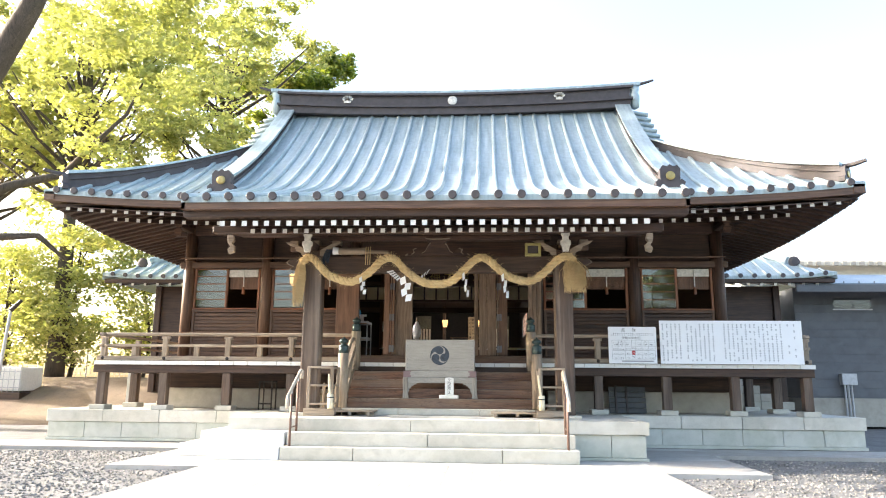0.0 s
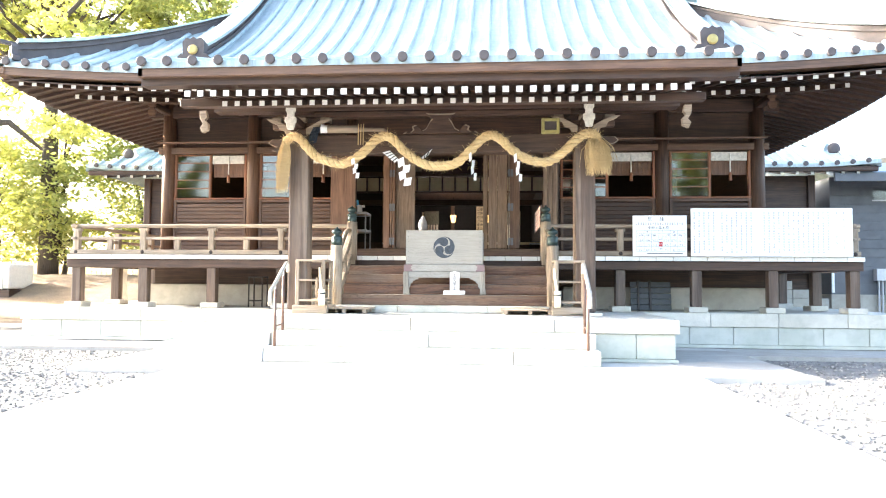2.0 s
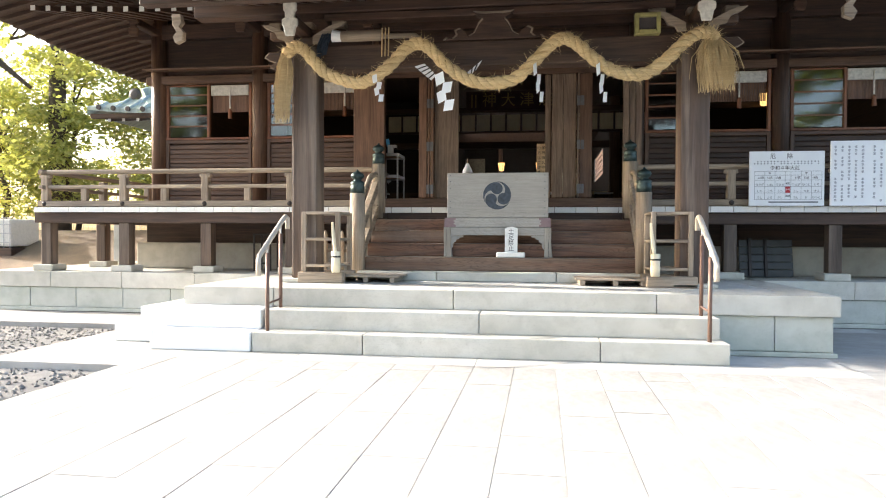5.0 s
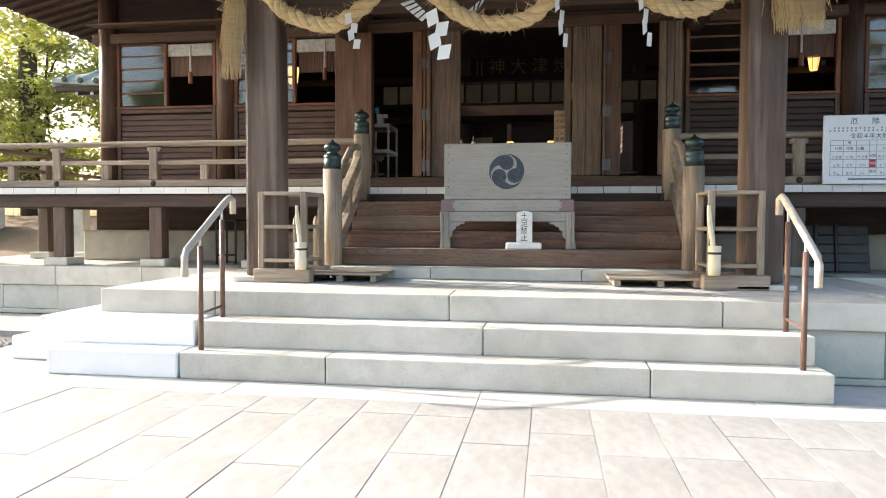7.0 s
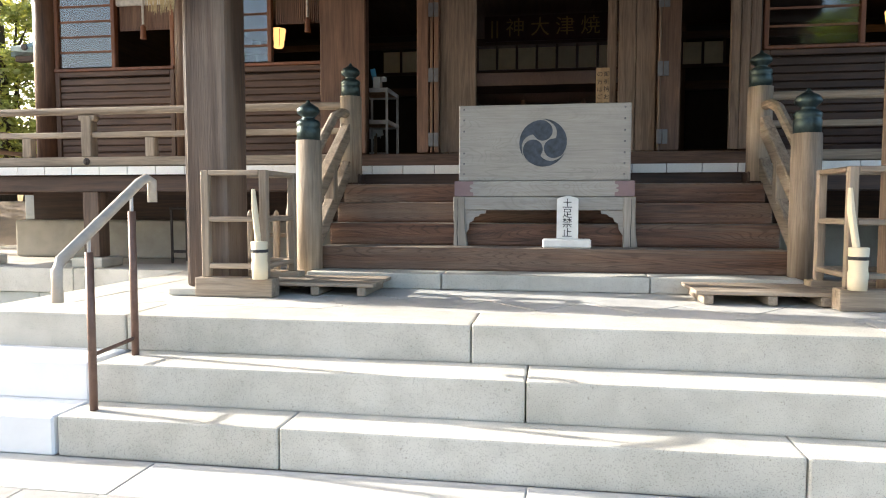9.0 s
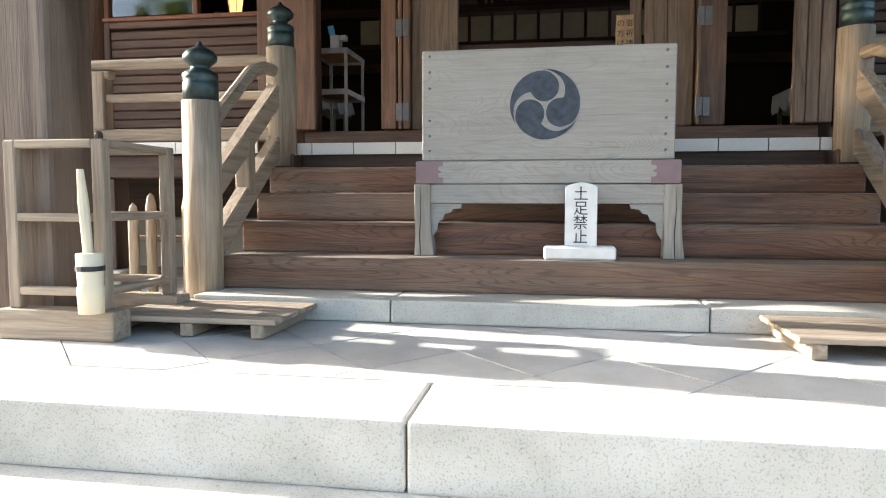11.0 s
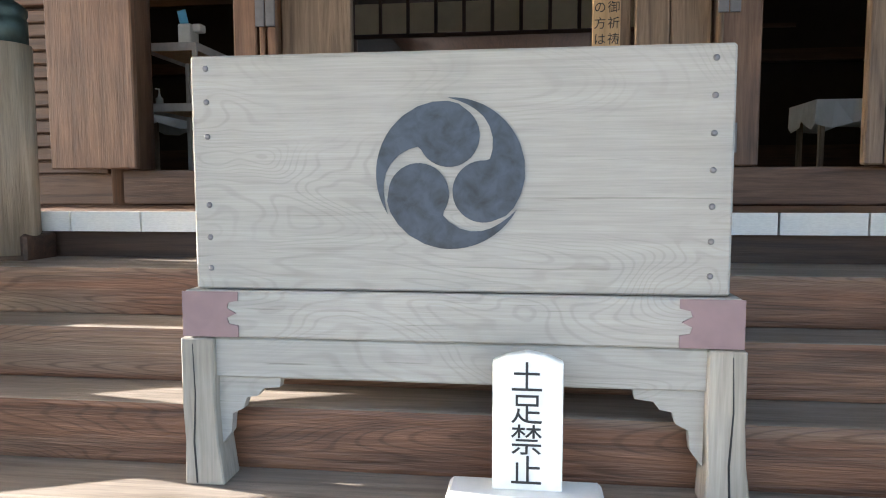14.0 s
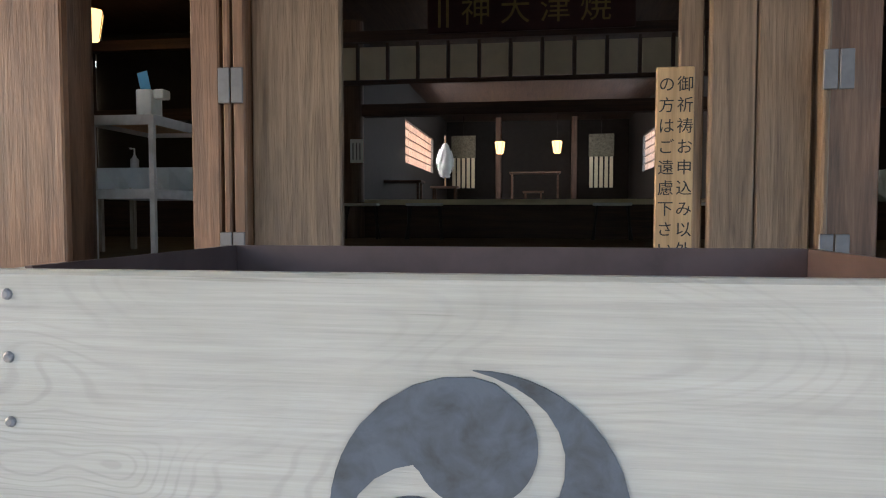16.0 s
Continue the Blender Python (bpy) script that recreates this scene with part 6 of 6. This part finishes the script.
# ---- side wings with small copper roofs ----
for s in (-1, 1):
    cx = XC + s * 8.6
    wg = thing("side_wing", "dark timber side wing with a small copper hipped roof", "wing", "side wings", (cx, 23, 0))
    x0, x1 = sorted((XC + s * 6.12, XC + s * 10.0))
    local(part("wall", box(x0, x1, 22.3, 26, 0.5, 4.3), M["dark_x"], wg))
    local(part("corner_post", box(XC + s * 10.0 - 0.1, XC + s * 10.0 + 0.1, 22.2, 22.4, 0.4, 4.3, 0.01), M["dark_z"], wg))
    local(part("base", box(x0 - 0.1, x1 + 0.1, 22.1, 26, 0, 0.5, 0.02), M["concrete"], wg))
    b = bmesh.new()
    q = [[(XC + s * (11.5 - e), 21.35 + d, 4.5 + 0.5 * d + 0.12 * d * d * 0.3 + 0.12 * max(0, 1 - e / 2) ** 2 * (1 - d / 2.4)) for e in [min(5.6, d + (5.6 - d) * k / 8) for k in range(9)]] for d in (0, 0.5, 1.0, 1.5, 2.0, 2.4)]
    local(part("roof", sheet(q, 0.1), M["copper"], wg))
    q = [[(XC + s * (11.5 - d), 21.35 + e, 4.5 + 0.5 * d + 0.036 * d * d) for e in [d + (5.0 - d) * k / 5 for k in range(6)]] for d in (0, 0.8, 1.6, 2.4)]
    local(part("roof", sheet(q, 0.1), M["copper_x"], wg))
    for i in range(13):
        e = 0.35 + 0.42 * i
        top = min(2.4, e)
        pts = [(XC + s * (11.5 - e), 21.35 + top * k / 5, 4.5 + 0.5 * top * k / 5 + 0.036 * (top * k / 5) ** 2 + 0.12 * max(0, 1 - e / 2) ** 2 * (1 - top * k / 5 / 2.4)) for k in range(6)]
        local(smoothed(part("rib", rib(pts), M["copper"], wg)))
        local(shared("rib_end", end_me, Matrix.Translation(pts[0]), wg))
        local(shared("rafter", R1, Matrix.Translation((XC + s * (11.3 - e * 0.98), 21.5, 4.22)), wg))
    local(part("eave_board", box(min(XC + s * 11.45, XC + s * 5.9), max(XC + s * 11.45, XC + s * 5.9), 21.4, 21.55, 4.3, 4.42, 0.01), M["dark_x"], wg))
    hp = [(XC + s * (11.4 - e), 21.45 + e, 4.55 + 0.5 * e + 0.036 * e * e) for e in (0.9, 1.4, 1.9, 2.4)]
    local(part("hip_ridge", tube([Vector(p) + Vector((0, 0, 0.1)) for p in hp], 0.15, 8), M["copper"], wg))
    t_ = turned(lathe([(0.17, 0), (0.18, 0.05), (0.1, 0.08)], (0, 0, 0), 16), Matrix.Translation((XC + s * 10.6, 22.15, 5.06)) @ Matrix.Rotation(radians(90), 4, "X"))
    local(part("ridge_end_tile", t_, M["copper_dark"], wg))
    local(part("floor_deck", box(x0, x1, 20.8, 22.3, 1.45, 1.58), M["brown_x"], wg))

# ---- right-hand neighbours ----
nb = thing("neighbour_house", "modern grey-sided house with a low dark metal roof", "house", "", (12, 24, 0))
HXR = 9.75
local(part("wall", box(HXR, 24, 22.6, 32, 0.85, 4.3), M["cladding"], nb))
for i in range(13):
    z = 0.9 + 0.26 * i
    local(part("siding_board", box(HXR - 0.005, 24, 22.585, 22.6, z, z + 0.252, 0.003), M["cladding"], nb))
local(part("foundation", box(HXR - 0.02, 24, 22.56, 32, 0, 0.85), M["concrete"], nb))
rf = [[(x, y, 4.25 + 0.28 * (y - 21.4)) for x in (9.4, 14, 25)] for y in (21.6, 22.6, 23.7)]
local(part("roof", sheet(rf, 0.12), paint("dark_blue_metal", (0.16, 0.2, 0.25), 0.35, 0.4), nb))
for i in range(22):
    x = 9.5 + 0.45 * i
    local(part("seam", box(x, x + 0.03, 21.6, 21.62, 4.3, 4.36), M["cladding"], nb))
local(part("fascia", box(9.4, 25, 21.5, 21.6, 4.02, 4.26, 0.01), M["cladding"], nb))
for a, c in ((10.95, 11.5), (11.56, 12.1)):
    local(part("window", box(a, c, 22.55, 22.6, 3.62, 3.95), M["glass"], nb))
    local(part("window_frame", box(a - 0.03, c + 0.03, 22.545, 22.549, 3.58, 3.62), M["steel"], nb))
local(part("door_frame", box(9.72, 9.8, 22.5, 22.55, 0.9, 3.1, 0.01), M["white"], nb, "white door frame"))
ub = thing("utility_box", "grey utility box with conduits on the house wall", "utility box", "", (11.1, 22.5, 1.0))
local(part("box", box(10.9, 11.35, 22.35, 22.55, 1.25, 1.6, 0.01), M["steel"], ub))
for x in (11.0, 11.1, 11.2):
    local(part("conduit", tube([(x, 22.45, 1.25), (x, 22.45, 0.0)], 0.03, 8), M["steel"], ub))
apb = thing("far_building", "long cream-walled building with a tiled eave", "building", "", (30, 50, 0))
local(part("wall", box(17, 60, 47, 60, 0, 9.4), M["plaster"], apb))
q = [[(x, y, 9.3 + 0.35 * (y - 46)) for x in (16.5, 40, 62)] for y in (46, 50, 54)]
local(part("roof", sheet(q, 0.3), M["plaster"], apb))
for i in range(40):
    local(part("eave_tile", box(16.6 + 0.55 * i, 16.9 + 0.55 * i, 45.9, 46.1, 9.0, 9.25), M["concrete"], apb))
for x in (20.3, 24.5):
    local(part("window", box(x, x + 2.2, 46.95, 47.0, 7.3, 8.3, 0.01), M["cladding"], apb, "closed grey shutter"))
# block wall stepping down beside the veranda
bw = thing("block_wall", "stepped wall of grey concrete blocks beside the veranda", "wall", kind="structure", at=(6.5, 17, 0))
for i in range(6):
    for j in range(6 - i):
        local(part("block", box(5.2 + 0.41 * j, 5.6 + 0.41 * j, 18.2, 18.4, TOP + 0.20 * i, TOP + 0.195 + 0.20 * i, 0.008), M["concrete"], bw))

# ---- left-hand bank, fence and trees ----
rows = [[(x, y, -0.05 + 1.35 * max(0, min(1, (y - 19.8) / 3.6)) * max(0, min(1, (-8.2 - x) / 2.0)) + 0.06 * noise.noise((x * 0.8, y * 0.8, 0))) for x in [-45 + 1.0 * i for i in range(38)]] for y in [19.5 + 0.9 * j for j in range(22)]]
bank = part("ground_bank", sheet(rows, 0.3), M["soil"], None, "", True)
tagged(bank, "bank of dry brown leaf litter under the trees", "bank", kind="structure")


def leaf_cloud(bm, centre, rad, n, size, rnd):
    for _ in range(n):
        d = Vector((rnd.gauss(0, 1), rnd.gauss(0, 1), rnd.gauss(0, 1))).normalized() * rnd.random() ** 0.45
        c = Vector(centre) + Vector((d.x * rad[0], d.y * rad[1], d.z * rad[2]))
        a = Vector((rnd.uniform(-1, 1), rnd.uniform(-1, 1), rnd.uniform(-0.6, 0.6))).normalized()
        w = a.cross(Vector((rnd.uniform(-1, 1), rnd.uniform(-1, 1), rnd.uniform(-1, 1)))).normalized()
        L = size * rnd.uniform(0.6, 1.3)
        bm.append((c - a * L, c + w * L * 0.45, c + a * L, c - w * L * 0.45))


def quads(name, cloud, mat, parent, label=""):
    v = [p for q in cloud for p in q]
    me = bpy.data.meshes.new(name)
    me.from_pydata([tuple(p) for p in v], [], [tuple(range(4 * i, 4 * i + 4)) for i in range(len(cloud))])
    me.materials.append(mat)
    o = new(name, me)
    o.parent = parent
    o["kind"] = "stuff"
    return local(o)


def tree(base, height, crown, seed, mat, name="camphor_tree", label="tall camphor tree with fresh yellow-green spring leaves", leaf=0.13, per=240, trunk=0.35, lean=(0, 0), clumps=70, low=0.35):
    rnd = random.Random(seed)
    t_ = thing(name, label, "tree", "trees beside the hall", base)
    B = Vector(base)
    top = B + Vector((lean[0], lean[1], height))
    pts = [B.lerp(top, k / 6) + Vector((rnd.uniform(-0.2, 0.2), rnd.uniform(-0.2, 0.2), 0)) * (1 if 0 < k < 6 else 0) for k in range(7)]
    local(part("trunk", tube(pts, [trunk * (1 - 0.75 * k / 6) for k in range(7)], 10), M["bark"], t_, "", True))
    cloud = []
    for i in range(clumps):
        h = low + (1 - low) * rnd.random() ** 0.8
        st = B.lerp(top, min(0.95, h * 0.85))
        a = rnd.uniform(0, 2 * math.pi)
        reach = math.sqrt(max(0.05, 1 - ((h - 0.62) / 0.5) ** 2)) * rnd.uniform(0.25, 1.0)
        en = Vector((B.x + lean[0] * h + crown * reach * math.cos(a), B.y + lean[1] * h + crown * reach * math.sin(a), B.z + height * (h + 0.08)))
        if i % 2 == 0:
            mid = st.lerp(en, 0.5) + Vector((rnd.uniform(-0.3, 0.3), rnd.uniform(-0.3, 0.3), rnd.uniform(-0.5, 0.1)))
            local(part("limb", tube([st, mid, en], [trunk * 0.28, trunk * 0.16, trunk * 0.05], 6), M["bark"], t_, "", True))
        for j in range(3):
            c = en + Vector((rnd.uniform(-0.7, 0.7), rnd.uniform(-0.7, 0.7), rnd.uniform(-0.35, 0.45)))
            r = rnd.uniform(0.35, 0.8)
            leaf_cloud(cloud, c, (r, r, r * 0.55), per // 3, leaf, rnd)
    quads("crown", cloud, mat, t_)


tree((-16.0, 25.0, 1.0), 13.0, 4.6, 3, M["leaf"], clumps=75, per=230, low=0.55)
tree((-11.5, 30.0, 1.2), 16.5, 5.0, 5, M["leaf"], clumps=95, per=300, leaf=0.13, lean=(-1.0, 0))
tree((-21.0, 27.0, 1.0), 12.0, 5.0, 7, M["leaf"], clumps=60, per=210, low=0.62)
tree((-10.3, 36.0, 0.5), 17.5, 3.6, 11, M["leaf_dark"], "evergreen_tree", "dark dense evergreen tree behind the hall", 0.17, 300, 0.3, clumps=75)
tree((-15.8, 25.5, 0.9), 5.6, 1.9, 13, M["leaf"], "shrub_tree", "slender evergreen shrub tree on the bank", 0.10, 130, 0.10, clumps=70, low=0.1)
tree((-13.4, 26.5, 1.2), 5.2, 1.7, 17, M["leaf"], "shrub_tree", "slender young tree with bright leaves on the bank", 0.10, 130, 0.08, clumps=60, low=0.1)
tree((-18.0, 25.0, 0.8), 5.0, 1.8, 19, M["leaf"], "shrub_tree", "slender evergreen shrub tree on the bank", 0.10, 130, 0.10, clumps=60, low=0.1)
# old leaning tree at the edge of the forecourt
ot = thing("old_tree", "thick old leaning tree with bare forking limbs", "tree", "", (-16.5, 18.5, 0))
local(part("trunk", tube([(-17.0, 18.5, -0.1), (-16.7, 18.2, 3), (-15.8, 17.6, 6.0), (-14.3, 17.0, 8.2), (-12.4, 16.4, 11.0), (-11.0, 16, 13.5)], [0.5, 0.45, 0.4, 0.36, 0.28, 0.15], 12), M["bark"], ot, "", True))
local(part("limb", tube([(-15.2, 17.7, 5.6), (-13.9, 18.5, 6.7), (-12.6, 19, 7.2), (-11.2, 19.3, 7.0), (-10.2, 19.6, 6.2), (-9.6, 19.8, 5.6)], [0.2, 0.15, 0.11, 0.09, 0.06, 0.03], 8), M["bark"], ot, "", True))
local(part("limb", tube([(-12.6, 19, 7.2), (-11.9, 19.2, 8.2), (-11.0, 19.3, 9.2), (-10.6, 19.3, 10.2)], [0.09, 0.07, 0.05, 0.03], 8), M["bark"], ot, "", True))
local(part("limb", tube([(-15.0, 18.0, 4.4), (-14.0, 18.5, 5.2), (-13.0, 18.8, 5.3), (-12.2, 19.0, 4.6)], [0.16, 0.13, 0.09, 0.04], 8), M["bark"], ot, "", True))
cl, rl_ = [], random.Random(23)
for i in range(70):
    c = Vector((rl_.uniform(-13.5, -7.5), rl_.uniform(17.0, 20.5), rl_.uniform(9.0, 13.5)))
    leaf_cloud(cl, c, (0.7, 0.7, 0.35), 110, 0.11, rl_)
for i in range(26):
    c = Vector((rl_.uniform(-13.5, -10.5), rl_.uniform(18.5, 20.5), rl_.uniform(5.2, 8.0)))
    leaf_cloud(cl, c, (0.6, 0.6, 0.3), 90, 0.11, rl_)
quads("crown", cl, M["leaf"], ot)

# trees across the forecourt, mirrored in the window glass
tree((-9.0, -20.0, 0.0), 11.0, 4.5, 31, M["leaf_dark"], clumps=45, per=110, leaf=0.3, label="leafy camphor tree across the forecourt")
tree((4.0, -24.0, 0.0), 12.0, 4.5, 37, M["leaf_dark"], clumps=45, per=110, leaf=0.3, label="leafy camphor tree across the forecourt")
tree((14.0, -19.0, 0.0), 11.0, 4.5, 41, M["leaf_dark"], clumps=45, per=110, leaf=0.3, label="leafy camphor tree across the forecourt")
tree((-23.0, -17.0, 0.0), 12.0, 4.5, 43, M["leaf_dark"], clumps=40, per=90, leaf=0.32, label="leafy camphor tree across the forecourt")
tree((-32.0, -8.0, 0.0), 12.0, 4.5, 47, M["leaf_dark"], clumps=40, per=90, leaf=0.32, label="leafy camphor tree across the forecourt")
# fence along the bank, pole and tank
fc = thing("wire_fence", "pale wire mesh fence along the top of the bank", "fence", "", (-20, 27, 1.2))
b = bmesh.new()
for i in range(110):
    x = -32 + 0.2 * i
    tube([(x, 27.0, 1.2), (x, 27.0, 2.9)], 0.008, 3, b)
for i in range(9):
    tube([(-32, 27.0, 1.25 + 0.2 * i), (-10, 27.0, 1.25 + 0.2 * i)], 0.008, 3, b)
local(part("mesh", b, M["steel"], fc))
for i in range(12):
    local(part("post", tube([(-32 + 2 * i, 27.03, 1.0), (-32 + 2 * i, 27.03, 3.0)], 0.03, 6), M["white"], fc))
pl = thing("flood_lamp", "slim grey pole with a slanting flood lamp", "lamp post", "", (-14.6, 20.0, 0))
local(part("pole", tube([(-14.6, 20, -0.02), (-14.4, 20, 3.25)], [0.06, 0.045], 10), M["steel"], pl))
local(part("head", tube([(-14.4, 20, 3.25), (-14.1, 20, 3.55)], [0.07, 0.05], 8), M["iron"], pl))
tk = thing("water_tank", "white plastic tank in a wire cage on a pallet", "tank", "", (-15.4, 22.0, 0))
local(part("tank", box(-16.0, -14.85, 21.5, 22.6, 0.83, 1.6, 0.06), M["white"], tk))
for i in range(7):
    x = -15.98 + 0.187 * i
    local(part("cage_bar", tube([(x, 21.47, 0.8), (x, 21.47, 1.62)], 0.012, 6), M["steel"], tk))
for z in (0.95, 1.2, 1.45, 1.62):
    local(part("cage_bar", tube([(-16.02, 21.46, z), (-14.83, 21.46, z)], 0.012, 6), M["steel"], tk))
local(part("pallet", box(-16.05, -14.8, 21.45, 22.65, 0.55, 0.8, 0.02), M["dark_x"], tk))
sp = thing("stone_post", "short squared pale stone post beside the plinth", "post", "", (-9.6, 18.5, 0))
local(part("post", box(-9.72, -9.5, 18.4, 18.62, 0.1, 1.45, 0.015), M["granite"], sp))
local(part("foot", box(-9.9, -9.32, 18.2, 18.82, -0.03, 0.1, 0.02), M["granite"], sp))

# ---- paving, slabs and gravel ----
pave_bm = box(-0.5, 0.5, -0.5, 0.5, -0.06, 0.0, 0.003)
pave_me = bpy.data.meshes.new("paving_slab")
pave_bm.to_mesh(pave_me), pave_bm.free()
pave_me.materials.append(M["paving"])
rp = random.Random(2)
COLS = [-4.12] + [round(-3.83 + 0.36 * i, 3) for i in range(17)] + [2.42]
for p, q in zip(COLS, COLS[1:]):
    a, lo = 10.56, 10.56 - rp.uniform(0.25, 0.9)
    while a > 0.0:
        shared("paving_slab", pave_me, Matrix.Translation(((p + q) / 2, (a + lo) / 2, 0.002 + rp.uniform(-0.002, 0.002))) @ Matrix.Diagonal((q - p - 0.0035, a - lo - 0.003, 1, 1)), PAV)
        a, lo = lo, max(lo - rp.uniform(0.62, 0.98), -0.001)
        if lo <= 0.0:
            break
border_me = pave_me.copy()
border_me.materials[0] = M["slab"]
for p, q in zip((-4.12, -2.72, -0.95, 0.86), (-2.72, -0.95, 0.86, 2.42)):
    shared("border_slab", border_me, Matrix.Translation(((p + q) / 2, 10.748, 0.003)) @ Matrix.Diagonal((q - p - 0.005, 0.366, 1, 1)), PAV)
rest = bmesh.new()
for p, q in zip(COLS, COLS[1:]):
    y = 1.0
    while y > -12:
        box(p + 0.003, q - 0.003, y - 0.8, y - 0.006, -0.05, -0.003, 0, rest)
        y -= 0.8
part("paving_rest", rest, M["paving"], PAV)["kind"] = "stuff"
for s, a, c in ((-1, -5.55, -4.12), (1, 2.42, 3.85)):
    y = 10.12
    while y < 12.7:
        shared("paving_slab", pave_me, Matrix.Translation(((a + c) / 2, y + 0.43, 0.0)) @ Matrix.Diagonal((c - a - 0.006, 0.854, 1, 1)), CROSS)
        y += 0.86


def clip(poly, axis, value, keep_less):
    out = []
    for i, p in enumerate(poly):
        q = poly[(i + 1) % len(poly)]
        pin, qin = (p[axis] <= value) == keep_less, (q[axis] <= value) == keep_less
        if pin:
            out.append(p)
        if pin != qin:
            k = (value - p[axis]) / (q[axis] - p[axis])
            out.append((p[0] + k * (q[0] - p[0]), p[1] + k * (q[1] - p[1])))
    return out


side, ang = 0.4243, radians(45)
for i in range(-14, 15):
    for j in range(-14, 15):
        g = 0.003
        sq = [(i * side + g, j * side + g), ((i + 1) * side - g, j * side + g), ((i + 1) * side - g, (j + 1) * side - g), (i * side + g, (j + 1) * side - g)]
        sq = [(-1.29 + x * math.cos(ang) - y * math.sin(ang) - 0.055 * (x * math.sin(ang) + y * math.cos(ang)), 13.13 + 1.167 * (x * math.sin(ang) + y * math.cos(ang))) for x, y in sq]
        for axis, val, less in ((0, -3.89, False), (0, 2.14, True), (1, PLAT_Y + 0.425, False), (1, 14.05, True)):
            if sq:
                sq = clip(sq, axis, val, less)
        if len(sq) > 2:
            b = bmesh.new()
            z = TOP - 0.002 + rp.uniform(-0.0015, 0.0015)
            top = [b.verts.new((x, y, z)) for x, y in sq]
            low = [b.verts.new((x, y, z - 0.02)) for x, y in sq]
            try:
                b.faces.new(top)
                for k in range(len(sq)):
                    b.faces.new((top[k], low[k], low[(k + 1) % len(sq)], top[(k + 1) % len(sq)]))
            except ValueError:
                b.free()
                continue
            bmesh.ops.recalc_face_normals(b, faces=b.faces[:])
            part("floor_slab", b, M["slab"], platform)

# loose gravel
ico = [(0, 0, 1), (0.9, 0, 0.1), (-0.4, 0.8, 0), (-0.5, -0.8, 0.1), (0.1, 0.1, -0.8)]
tri = [(0, 1, 2), (0, 2, 3), (0, 3, 1), (4, 2, 1), (4, 3, 2), (4, 1, 3)]
gv, gf = [], []
rg = random.Random(8)
for n_, xa, xb, ya, yb, exc in ((9000, -9.5, -4.15, 4.0, 12.7, -5.57), (9000, 2.45, 8.2, 3.0, 12.7, 3.87)):
    for i in range(n_):
        x, y = rg.uniform(xa, xb), yb - (yb - ya) * rg.random() ** 0.9
        if y > 10.1 and ((exc < 0 and x > exc) or (exc > 0 and x < exc)):
            continue
        s_ = rg.uniform(0.012, 0.03)
        a = rg.uniform(0, 6.28)
        k = len(gv)
        for p in ico:
            gv.append((x + s_ * (p[0] * math.cos(a) - p[1] * math.sin(a)), y + s_ * (p[0] * math.sin(a) + p[1] * math.cos(a)), -0.064 + s_ * 0.6 * p[2]))
        gf += [(k + t_[0], k + t_[1], k + t_[2]) for t_ in tri]
gme = bpy.data.meshes.new("gravel")
gme.from_pydata(gv, [], gf)
gmat, gnt, gb = shader("gravel_stones", 0.9)
geo = gnt.nodes.new("ShaderNodeNewGeometry")
gnt.links.new(ramp(gnt, geo.outputs["Random Per Island"], [(0, (0.10, 0.097, 0.092)), (0.6, (0.20, 0.195, 0.185)), (1, (0.36, 0.34, 0.31))]), gb.inputs["Base Color"])
gme.materials.append(gmat)
tagged(new("gravel", gme), "loose grey crushed stones of the forecourt", "gravel", kind="stuff")
